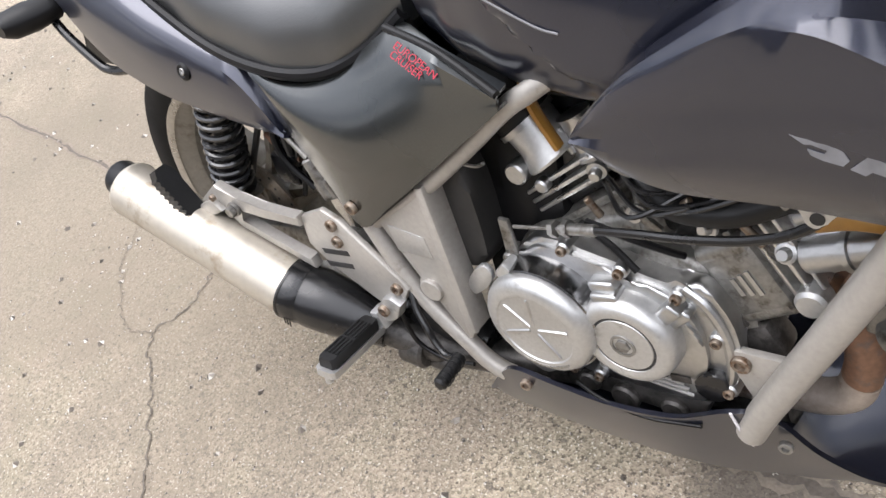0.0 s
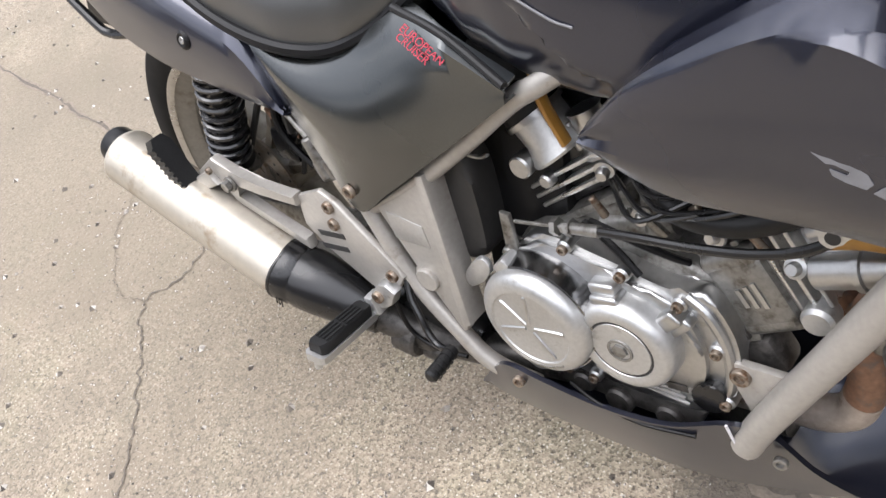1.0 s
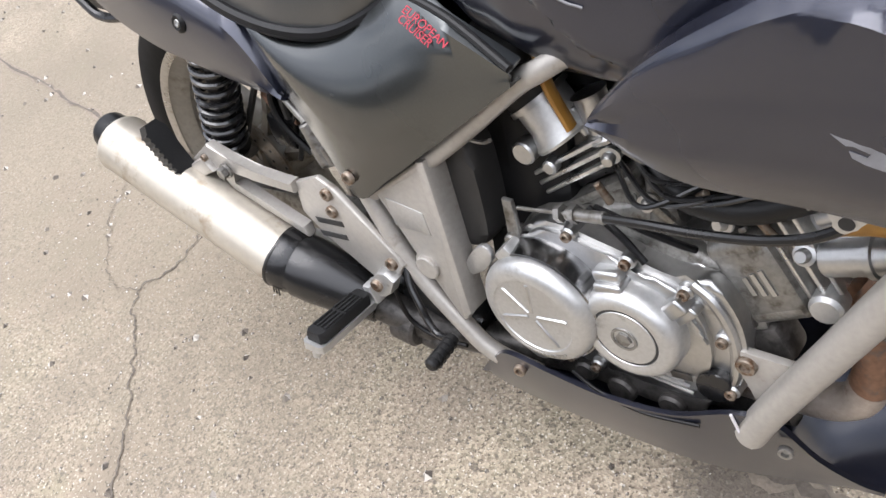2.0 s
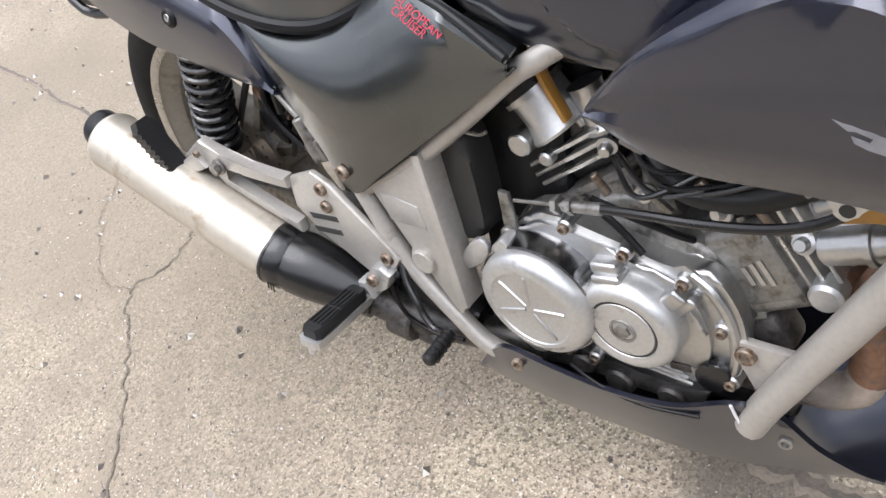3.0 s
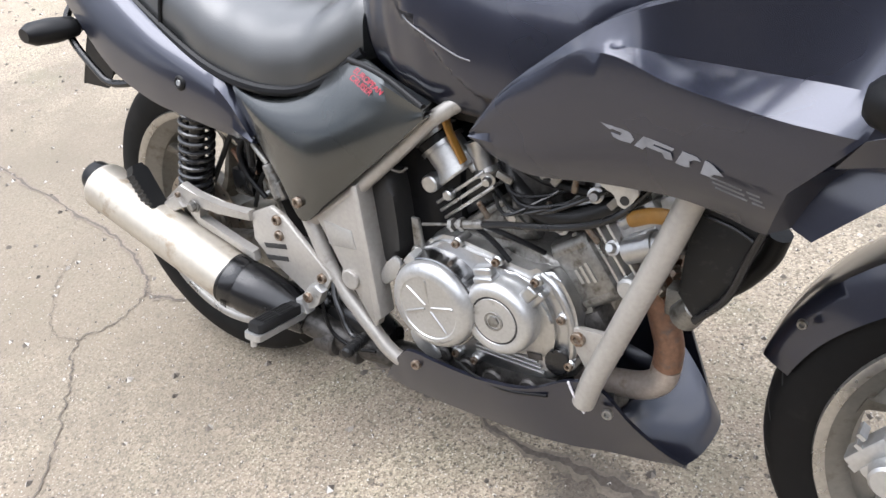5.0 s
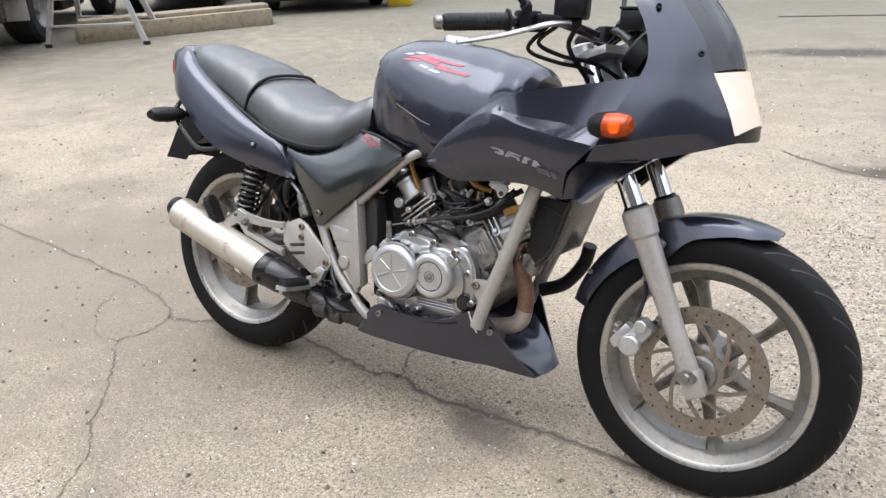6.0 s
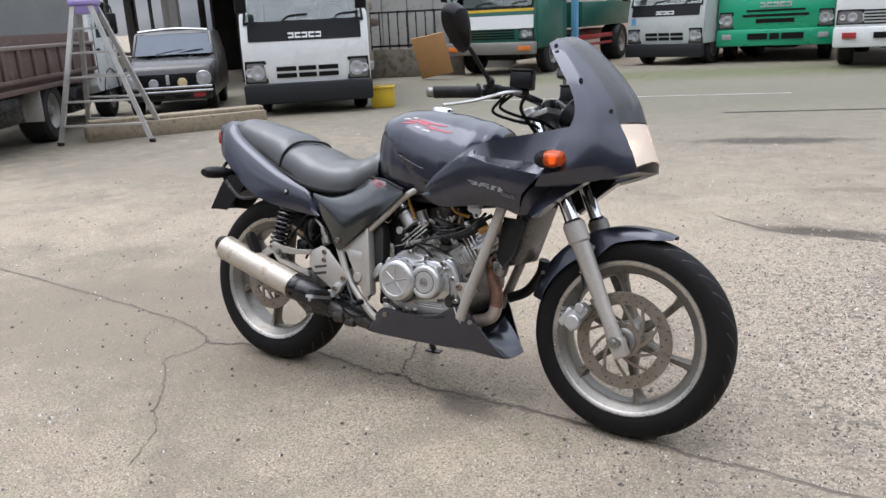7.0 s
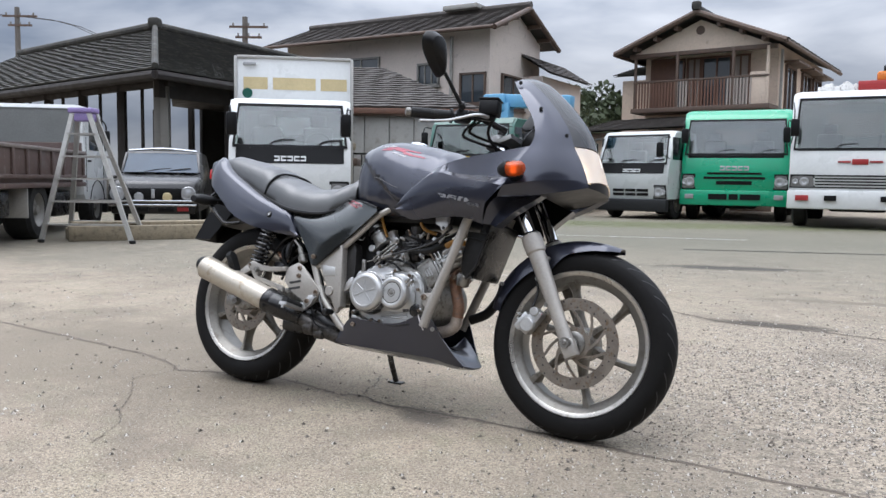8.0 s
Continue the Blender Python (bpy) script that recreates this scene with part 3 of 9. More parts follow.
# exhaust
MA, MB = Vector((-0.096, -0.204, 0.416)), Vector((0.231, -0.203, 0.319))
md = (MB - MA).normalized()
silencer = new("silencer")
silencer.parent = bike
silencer["label"] = "brushed silver silencer with black end cap and nose"
bm = bmesh.new()
lm = (MB - MA).length
lathe(bm, [(0.0, 0.0), (0.036, 0.0), (0.0435, 0.004), (0.0448, 0.008), (0.0448, 0.012), (0.0440, 0.014), (0.0436, lm * 0.5), (0.0430, lm), (0.0, lm)], MA, md, 48)
part("can", bm, MUFFLER, silencer, sharp=25)
bm = bmesh.new()
lathe(bm, [(0.018, 0.004), (0.019, -0.028), (0.027, -0.030), (0.0295, -0.025), (0.0305, -0.006), (0.034, -0.002), (0.034, 0.002), (0.0, 0.004)], MA + Vector((0, 0.004, 0.004)), md, 40)
part("end_cap", bm, BLACK, silencer)
bm = bmesh.new()
NB = Vector((0.372, -0.176, 0.272))
nd = (NB - MB)
lathe(bm, [(0.0, -0.004), (0.0436, -0.004), (0.0446, 0.0), (0.0446, 0.020), (0.0428, 0.024), (0.0432, 0.030), (0.0440, 0.034), (0.0425, 0.060), (0.038, 0.095), (0.031, 0.125), (0.027, nd.length), (0.0, nd.length)], MB, nd, 40)
part("nose", bm, BLACKM, silencer, sharp=25)
bm = bmesh.new()
lathe(bm, [(0.0440, 0.0), (0.0452, 0.001), (0.0452, 0.004), (0.0440, 0.005)], MB, md, 40)
for k in range(3):
    c = MB + md * (0.008 + 0.005 * k) + Vector((0.004, -0.0425, -0.012))
    rod(bm, c - Vector((0, 0, 0.010)), c + Vector((0, 0.003, 0.008)), 0.0012, seg=6)
part("clamp", bm, BLACKM, silencer)
bm = bmesh.new()
sheet(bm, [[MA + md * u + Vector((0, 0.0438 * math.sin(a), 0)) + md.cross(Vector((0, 1, 0))).normalized() * (-0.0438 * math.cos(a)) for u in (0.255, 0.275, 0.34, 0.372)] for a in (0.10, 0.35, 0.6, 0.85)], 0.004)
part("hanger_strap", bm, mat("heat_browned_steel", (0.16, 0.12, 0.09), 0.4, 0.7, vary=0.3, scale=30, dirt=(0.05, 0.04, 0.03), dirt_at=0.6), silencer, "heat-browned steel hanger strap")
bm = bmesh.new()
loft(bm, [[(x, -0.115 + w * math.cos(a), z + h * math.copysign(abs(math.sin(a)) ** 0.6, math.sin(a))) for a in [2 * math.pi * k / 20 for k in range(20)]] for x, z, w, h in ((0.245, 0.245, 0.012, 0.012), (0.262, 0.246, 0.032, 0.030), (0.33, 0.258, 0.040, 0.046), (0.40, 0.268, 0.040, 0.046), (0.455, 0.258, 0.034, 0.030), (0.50, 0.246, 0.022, 0.018))])
part("collector", bm, BLACKM, silencer, "black sooty exhaust collector box")
bm = bmesh.new()
sweep(bm, [(0.345, -0.180, 0.280), (0.42, -0.155, 0.245), (0.52, -0.11, 0.215), (0.66, -0.07, 0.215), (0.80, -0.06, 0.240), (0.865, -0.06, 0.257)], 0.024, 16)
part("link_pipe", bm, DARKALLOY, silencer, "dark stained exhaust link pipe")
bm = bmesh.new()
for c, r in (((0.405, -0.145, 0.240), 0.026), ((0.440, -0.135, 0.222), 0.018)):
    rod(bm, Vector(c) - Vector((0.02, 0.02, 0)), Vector(c) + Vector((0.02, -0.02, 0)), r, seg=16, lip=0.004)
part("drain_boss", bm, DARKALLOY, silencer)
bm = bmesh.new()
sweep(bm, [(0.872, -0.050, 0.480), (0.893, -0.056, 0.462), (0.908, -0.060, 0.415), (0.924, -0.062, 0.365), (0.924, -0.062, 0.330)], 0.0195, 18, 8)
head = part("header", bm, RUST, silencer, "rusted orange-brown exhaust header pipe")
bm = bmesh.new()
sweep(bm, [(0.924, -0.062, 0.331), (0.918, -0.062, 0.305), (0.896, -0.062, 0.286), (0.860, -0.061, 0.275), (0.80, -0.06, 0.262)], 0.0198, 18, 8)
part("header_bend", bm, mat("heat_bleached_steel", (0.34, 0.29, 0.25), 0.45, 0.4, vary=0.25, scale=18, fine=160, bump=0.15, bump_scale=200, dirt=(0.17, 0.11, 0.08), dirt_at=0.64), head, "heat-bleached pale header bend")
bm = bmesh.new()
lathe(bm, [(0.022, 0.0), (0.033, 0.0), (0.035, 0.005), (0.033, 0.010), (0.022, 0.010)], (0.905, -0.055, 0.470), (0.9, -0.15, -0.3), 24)
lathe(bm, [(0.0215, 0.0), (0.027, 0.004), (0.027, 0.014), (0.0215, 0.018)], (0.925, -0.059, 0.455), (0.6, 0, -0.8), 24)
part("header_flange", bm, RUST, silencer)
for p in ((0.912, -0.088, 0.462), (0.905, -0.04, 0.44), (0.925, -0.085, 0.49)):
    bolt(p, (0.7, -0.5, -0.3), 0.007, silencer, BOLT, 0.012, "stud")

# swingarm and shock
bm = bmesh.new()
for s in (-1, 1):
    rows = []
    for x, z, w, h in ((-0.05, 0.302, 0.010, 0.018), (0.06, 0.304, 0.011, 0.024), (0.25, 0.340, 0.014, 0.030), (0.47, 0.372, 0.016, 0.026)):
        y = s * lerp(0.110, 0.125, (x + 0.05) / 0.5)
        rows.append([(x, y + w * a, z + h * b) for a, b in ((-1, -0.8), (-0.8, -1), (0.8, -1), (1, -0.8), (1, 0.8), (0.8, 1), (-0.8, 1), (-1, 0.8))])
    loft(bm, rows)
box(bm, (0.40, 0, 0.36), (0.06, 0.24, 0.05), None, 0.008)
swing = part("swingarm", bm, OLDALLOY, bike, "stained silver swingarm")
bm = bmesh.new()
rod(bm, (RW[0], -0.135, RW[1]), (RW[0], 0.135, RW[1]), 0.010)
lathe(bm, [(0.0, 0.014), (0.013, 0.014), (0.016, 0.008), (0.016, 0.0)], (RW[0], -0.122, RW[1]), (0, -1, 0), 6)
part("rear_axle", bm, OLDALLOY, swing)
bm = bmesh.new()
box(bm, (0.03, -0.098, 0.385), (0.055, 0.035, 0.07), Matrix.Rotation(radians(-30), 3, "Y"), 0.008)
box(bm, (0.035, -0.10, 0.300), (0.05, 0.03, 0.05), None, 0.008)
part("rear_caliper", bm, OLDALLOY, bike, "stained rear brake caliper")
for s in (-1, 1):
    sh = new("shock_absorber")
    sh.parent = bike
    a, b = Vector((0.075, s * 0.138, 0.385)), Vector((0.150, s * 0.138, 0.630))
    d = (b - a).normalized()
    ax, ay = axes_of(d)
    L = (b - a).length
    bm = bmesh.new()
    rod(bm, a, a + d * 0.10, 0.020, seg=20)
    rod(bm, a + d * 0.09, b, 0.013, seg=16)
    lathe(bm, [(0.018, 0.028), (0.031, 0.030), (0.032, 0.036), (0.018, 0.040)], a, d, 24)
    lathe(bm, [(0.012, L - 0.042), (0.031, L - 0.040), (0.031, L - 0.032), (0.012, L - 0.028)], a, d, 24)
    rod(bm, a - Vector((0, 0.016, 0)), a + Vector((0, 0.016, 0)), 0.016, seg=18)
    part("damper", bm, BLACKM, sh)
    bm = bmesh.new()
    turns, steps = 10.5, 20
    pts = []
    for i in range(int(turns * steps) + 1):
        u = i / (turns * steps)
        an = 2 * math.pi * turns * u
        pts.append(a + d * lerp(0.038, L - 0.044, u) + ax * (0.0268 * math.cos(an)) + ay * (0.0268 * math.sin(an)))
    sweep(bm, pts, 0.0044, 8, smooth=False)
    part("spring", bm, SPRING, sh, "black coil spring")

# belly pan
bm = bmesh.new()
stations = [(0.514, -0.158, 0.209, -0.156, 0.202, 0.190), (0.545, -0.166, 0.258, -0.158, 0.200, 0.180), (0.578, -0.176, 0.289, -0.158, 0.199, 0.178), (0.630, -0.176, 0.288, -0.156, 0.198, 0.176), (0.700, -0.172, 0.285, -0.150, 0.196, 0.172),
            (0.770, -0.164, 0.294, -0.142, 0.195, 0.168), (0.828, -0.155, 0.325, -0.128, 0.193, 0.165), (0.866, -0.142, 0.318, -0.112, 0.191, 0.165), (0.905, -0.118, 0.258, -0.092, 0.182, 0.160), (0.942, -0.088, 0.206, -0.072, 0.174, 0.162), (0.966, -0.066, 0.178, -0.060, 0.170, 0.165)]
prof = [[(x, yt + 0.006, zt + 0.001) for x, yt, zt, yb, zb, zc in stations],
        [(x, yt, zt) for x, yt, zt, yb, zb, zc in stations],
        [(x, lerp(yt, yb, 0.55) - 0.004, lerp(zt, zb, 0.5)) for x, yt, zt, yb, zb, zc in stations],
        [(x, yb, zb) for x, yt, zt, yb, zb, zc in stations],
        [(x, yb * 0.55, lerp(zb, zc, 0.7)) for x, yt, zt, yb, zb, zc in stations],
        [(x, 0, zc) for x, yt, zt, yb, zb, zc in stations]]
lines = [curve(p, 5) for p in prof]
lines += [flip(p) for p in reversed(lines[:-1])]
sheet(bm, lines, 0.003)
pan = part("belly_pan", bm, PAINT, bike, "dark grey plastic belly pan", sharp=24)
bm = bmesh.new()
tray = [[(0.872, -0.128, 0.290), (0.905, -0.112, 0.243), (0.940, -0.082, 0.198), (0.966, -0.060, 0.176)],
        [(0.872, -0.108, 0.262), (0.912, -0.090, 0.232), (0.950, -0.058, 0.196), (0.974, -0.036, 0.174)],
        [(0.872, -0.05, 0.236), (0.915, -0.030, 0.222), (0.955, -0.010, 0.196), (0.978, 0.000, 0.172)],
        [(0.872, 0.03, 0.232), (0.915, 0.040, 0.220), (0.955, 0.045, 0.200), (0.978, 0.045, 0.176)],
        [(0.872, 0.108, 0.270), (0.910, 0.095, 0.238), (0.945, 0.078, 0.206), (0.968, 0.066, 0.182)]]
tray = [curve([r[k] for r in tray], 4) for k in range(4)]
sheet(bm, [curve([r[k] for r in tray], 5) for k in range(len(tray[0]))], 0.004)
part("chin", bm, PAINT, pan, "glossy dark chin of the pan", sharp=60)
for p in ((0.879, -0.139, 0.284), (0.590, -0.175, 0.270)):
    socket_bolt(p, (0.15, -1, 0.1), 0.0075, pan, OLDALLOY if p[0] > 0.7 else BOLT)
bm = bmesh.new()
sweep(bm, [(0.828, -0.156, 0.326), (0.838, -0.153, 0.300), (0.850, -0.149, 0.278)], 0.0016, 6)
part("seam", bm, PALEPRINT, pan)

# side stand
bm = bmesh.new()
sweep(bm, [(0.540, 0.13, 0.235), (0.530, 0.185, 0.15), (0.515, 0.262, 0.070)], 0.011, 12)
stand = part("side_stand", bm, BLACKM, bike, "black steel side stand, folded out")
bm = bmesh.new()
box(bm, (0.510, 0.274, 0.0605), (0.060, 0.030, 0.008), Matrix.Rotation(radians(12), 3, "X"), 0.002)
part("stand_foot", bm, BLACKM, stand)
bm = bmesh.new()
pts = []
for i in range(120):
    u = i / 119
    c = Vector((0.545, 0.10, 0.225)).lerp(Vector((0.530, 0.19, 0.135)), u)
    pts.append(c + Vector((0.007 * math.cos(u * 80), 0, 0.007 * math.sin(u * 80))))
sweep(bm, pts, 0.0015, 6, smooth=False)
part("stand_spring", bm, OLDALLOY, stand)

# ---- bodywork ----
# tank
TANK_W = [(0.470, 0.085), (0.485, 0.118), (0.52, 0.148), (0.57, 0.170), (0.62, 0.181), (0.68, 0.184), (0.75, 0.178), (0.83, 0.160), (0.885, 0.125), (0.905, 0.085)]
TANK_T = [(0.470, 0.815), (0.478, 0.862), (0.495, 0.892), (0.53, 0.911), (0.59, 0.925), (0.66, 0.926), (0.74, 0.917), (0.83, 0.899), (0.885, 0.880), (0.905, 0.862)]
TANK_B = [(0.470, 0.704), (0.50, 0.684), (0.58, 0.658), (0.64, 0.646), (0.70, 0.645), (0.80, 0.675), (0.905, 0.770)]


def tank_point(x, a, out=0.0):
    """A point of the tank's skin: a runs from the right edge (-1) over the top to the left edge (1); past these it closes below."""
    w, t, b = table(TANK_W, x), table(TANK_T, x), table(TANK_B, x)
    zc = lerp(b, t, lerp(0.42, 0.15, max(0, min(1, (x - 0.64) / 0.14))))
    ang = math.pi / 2 * a
    c, s = math.cos(ang), math.sin(ang)
    y = w * math.copysign(abs(s) ** (lerp(0.62, 0.92, max(0, min(1, (x - 0.64) / 0.14))) if c > 0 else 0.24), s)
    z = zc + ((t - zc) if c > 0 else (zc - b)) * math.copysign(abs(c) ** (0.78 if c > 0 else 0.95), c)
    edge = lerp(0.885, 0.700, max(0, min(1, (x - 0.485) / 0.22)))
    k = max(0.0, min(1.0, (edge - z) / 0.009)) * max(0.0, min(1.0, (0.735 - x) / 0.03))
    y *= 1 - 0.105 * k
    v = Vector((x, y, z))
    if out:
        n = Vector((0, y / w ** 1.2, (z - zc) / max(0.02, t - zc))).normalized()
        v += n * out
    return v


bm = bmesh.new()
xs = [0.470, 0.474] + [0.48 + 0.00875 * i for i in range(48)] + [0.903, 0.905]
rows = [[tank_point(x, -2 + 4 * j / 96) for j in range(96)] for x in xs]
loft(bm, rows)
tank = part("fuel_tank", bm, PAINT, bike, "dark grey metallic fuel tank with red print", sharp=38)
bm = bmesh.new()
lathe(bm, [(0.0, 0.016), (0.030, 0.015), (0.036, 0.010), (0.038, 0.0)], (0.655, 0.0, 0.922), (0.05, 0, 1), 32)
part("filler_cap", bm, CHROME, tank)


def tank_decal(x0, x1, a0, a1, skew, material, name):
    bm = bmesh.new()
    rows = [[tank_point(lerp(x0, x1, i / 10) + skew * j / 4, lerp(a0, a1, j / 4), 0.0012) for i in range(11)] for j in range(5)]
    sheet(bm, rows)
    return part(name, bm, material, tank)


for x0, x1, a0, a1 in ((0.600, 0.645, -0.58, -0.555), (0.618, 0.690, -0.54, -0.505), (0.650, 0.745, -0.50, -0.475), (0.690, 0.765, -0.58, -0.55), (0.655, 0.715, -0.555, -0.535)):
    tank_decal(x0, x1, a0, a1, 0.01, FADED, "red_stripe")
for x0, x1, a0, a1 in ((0.600, 0.622, -0.50, -0.48), (0.628, 0.650, -0.475, -0.455), (0.652, 0.672, -0.62, -0.60), (0.676, 0.70, -0.625, -0.605)):
    tank_decal(x0, x1, a0, a1, 0.008, PALEPRINT, "pale_stripe")


def tank_at(x, z):
    """The point of the tank's right side at a given height."""
    a = min((abs(tank_point(x, -0.2 - 0.01 * k).z - z), -0.2 - 0.01 * k) for k in range(130))[1]
    return tank_point(x, a, 0.0010)


# highlight along the fold of the knee recess, painted as a pale line
bm = bmesh.new()
sweep(bm, [tank_at(x, z) for x, z in ((0.588, 0.781), (0.626, 0.769), (0.684, 0.747), (0.706, 0.738))], 0.0010, 8)
part("knee_highlight", bm, PRINT_HIGHLIGHT, tank, "thin pale line painting the fold highlight in the knee recess")

# seat
SEAT_T = [(-0.205, 0.850), (-0.195, 0.872), (-0.15, 0.883), (-0.06, 0.866), (0.03, 0.845), (0.075, 0.832), (0.100, 0.815), (0.16, 0.792), (0.24, 0.763), (0.31, 0.752), (0.39, 0.758), (0.45, 0.785), (0.478, 0.808), (0.486, 0.800)]
SEAT_B = [(-0.205, 0.838), (-0.12, 0.795), (-0.03, 0.752), (0.08, 0.702), (0.22, 0.655), (0.33, 0.640), (0.39, 0.645), (0.44, 0.668), (0.486, 0.705)]
SEAT_W = [(-0.205, 0.060), (-0.19, 0.085), (-0.13, 0.104), (-0.03, 0.118), (0.08, 0.134), (0.20, 0.152), (0.31, 0.158), (0.40, 0.145), (0.486, 0.112)]


def seat_point(x, a):
    w, t, b = table(SEAT_W, x), table(SEAT_T, x), table(SEAT_B, x)
    ang = math.pi / 2 * a
    y = w * math.copysign(abs(math.sin(ang)) ** 0.72, a) + (0 if abs(a) < 1 else 0)
    z = b + (t - b) * math.cos(ang) ** 0.62 if abs(a) < 1 else b
    return Vector((x, y, z))


def seat_piece(name, x0, x1, slant, label):
    bm = bmesh.new()
    n = 30
    rows = []
    for i in range(n + 1):
        u = i / n
        row = []
        for j in range(33):
            a = -1 + 2 * j / 32
            lo = x0 + (slant * (1 - abs(a) ** 2) if x0 > 0 else 0)
            hi = x1 + (slant * (1 - abs(a) ** 2) if x1 < 0.3 else 0)
            p = seat_point(lerp(lo, hi, u), a)
            k = min(u, 1 - u)
            if k < 0.1:
                p.z = lerp(lerp(table(SEAT_B, p.x), p.z, 0.93), p.z, min(1, k / 0.1) ** 0.5)
            row.append(p)
        row += [Vector((row[-1].x, row[-1].y * 0.9, row[-1].z - 0.012)), Vector((row[0].x, row[0].y * 0.9, row[0].z - 0.012))]
        rows.append(row)
    loft(bm, rows)
    return part(name, bm, VINYL, seat, label, sharp=50)


seat = new("seat")
seat.parent = bike
seat["label"] = "dark grey vinyl dual seat with black piping"
seat_piece("passenger_seat", -0.205, 0.078, 0.040, "dark grey vinyl passenger seat")
seat_piece("rider_seat", 0.082, 0.486, 0.040, "dark grey vinyl rider's seat")
bm = bmesh.new()
for s in (-1, 1):
    sweep(bm, [seat_point(x, s * 0.995) + Vector((0, s * 0.002, -0.003)) for x in (-0.20, -0.12, -0.03, 0.08, 0.2, 0.3, 0.38, 0.44, 0.486)], 0.0075, 8)
sweep(bm, [seat_point(0.080 + 0.040 * (1 - abs(a) ** 2), a) + Vector((0, 0, 0.001)) for a in (-0.99, -0.85, -0.7, -0.5, -0.25, 0, 0.25, 0.5, 0.7, 0.85, 0.99)], 0.0045, 8)
part("piping", bm, BLACK, seat, "black seat piping")

# tail cowl
for s in (-1, 1):
    topl = curve([(-0.235, s * 0.070, 0.868), (-0.190, s * 0.098, 0.862), (-0.12, s * 0.112, 0.808), (-0.03, s * 0.126, 0.760), (0.08, s * 0.142, 0.706), (0.17, s * 0.150, 0.672), (0.240, s * 0.156, 0.640), (0.290, s * 0.162, 0.566)], 6)
    ridg = curve([(-0.262, s * 0.080, 0.836), (-0.200, s * 0.122, 0.824), (-0.12, s * 0.138, 0.784), (-0.03, s * 0.152, 0.737), (0.08, s * 0.166, 0.684), (0.17, s * 0.169, 0.646), (0.240, s * 0.169, 0.612), (0.293, s * 0.165, 0.563)], 6)
    lowl = curve([(-0.270, s * 0.076, 0.780), (-0.205, s * 0.128, 0.742), (-0.13, s * 0.150, 0.690), (-0.04, s * 0.166, 0.628), (0.06, s * 0.170, 0.590), (0.15, s * 0.168, 0.574), (0.22, s * 0.166, 0.564), (0.296, s * 0.163, 0.556)], 6)
    hem = [Vector((p.x, p.y - s * 0.014, p.z - 0.002)) for p in lowl]
    lip = [Vector((p.x, p.y - s * 0.012, p.z + 0.002)) for p in topl]
    bm = bmesh.new()
    sheet(bm, [lip, topl, [a.lerp(b, 0.5) + Vector((0, s * 0.004, 0.002)) for a, b in zip(topl, ridg)], ridg, [a.lerp(b, 0.5) + Vector((0, s * 0.005, 0)) for a, b in zip(ridg, lowl)], lowl, hem], 0.003)
    cowl = part("tail_cowl", bm, PAINT, bike, "dark grey painted tail cowl", sharp=32)
    lathe_b = bmesh.new()
    lathe(lathe_b, [(0.0, 0.001), (0.0035, 0.001), (0.0045, 0.005), (0.0085, 0.006), (0.0125, 0.003), (0.013, -0.004)], (0.150, s * 0.169, 0.632), (0, s, 0.25), 24)
    part("fixing_screw", lathe_b, BLACK, cowl, "dark recessed screw")
    socket_bolt((0.151, s * 0.1735, 0.633), (0, s, 0.25), 0.0048, cowl, POLISH, 0.002)
bm = bmesh.new()
rows = []
for x, w, zt, zb in ((-0.285, 0.060, 0.842, 0.790), (-0.272, 0.078, 0.862, 0.776), (-0.24, 0.084, 0.872, 0.770), (-0.200, 0.082, 0.872, 0.770), (-0.175, 0.070, 0.850, 0.770)):
    rows.append([(x, w * math.copysign(abs(math.cos(a)) ** 0.5, math.cos(a)), lerp(zb, zt, 0.5) + (zt - zb) / 2 * math.copysign(abs(math.sin(a)) ** 0.5, math.sin(a))) for a in [2 * math.pi * k / 32 for k in range(32)]])
loft(bm, rows)
tailend = part("tail_end", bm, PAINT, bike, "grey painted tail end behind the seat", sharp=45)
bm = bmesh.new()
box(bm, (-0.292, 0, 0.806), (0.02, 0.125, 0.045), None, 0.008)
part("tail_lamp", bm, mat("tail_lamp_red", (0.35, 0.01, 0.01), 0.15), tailend, "dark red tail lamp")
# grab rail
for s in (-1, 1):
    bm = bmesh.new()
    sweep(bm, [(-0.200, s * 0.105, 0.722), (-0.196, s * 0.135, 0.690), (-0.165, s * 0.150, 0.655), (-0.105, s * 0.152, 0.606), (-0.080, s * 0.150, 0.594), (-0.045, s * 0.146, 0.596), (0.01, s * 0.135, 0.606)], 0.0068, 10)
    part("grab_rail", bm, BLACKM, bike, "black tubular grab rail")
# rear mudguard flap, plate, indicators
bm = bmesh.new()
sheet(bm, [[(-0.19, y, 0.742), (-0.240, y, 0.685), (-0.285, y, 0.615), (-0.328, y, 0.535)] for y in (-0.062, -0.058, 0, 0.058, 0.062)], 0.004)
for s in (-1, 1):
    slab(bm, [(-0.19, 0.742), (-0.240, 0.686), (-0.328, 0.535), (-0.245, 0.535), (-0.150, 0.640)], s * 0.060 - 0.002, s * 0.060 + 0.002)
flap = part("rear_mudguard", bm, BLACK, bike, "black plastic rear mudguard")
bm = bmesh.new()
rows = []
for i in range(10):
    a = radians(lerp(60, 122, i / 9))
    rows.append([(RW[0] + 0.345 * math.cos(a), y, RW[1] + 0.345 * math.sin(a)) for y in (-0.085, -0.05, 0, 0.05, 0.085)])
sheet(bm, rows, 0.003)
part("inner_mudguard", bm, BLACK, bike, "black inner rear mudguard")
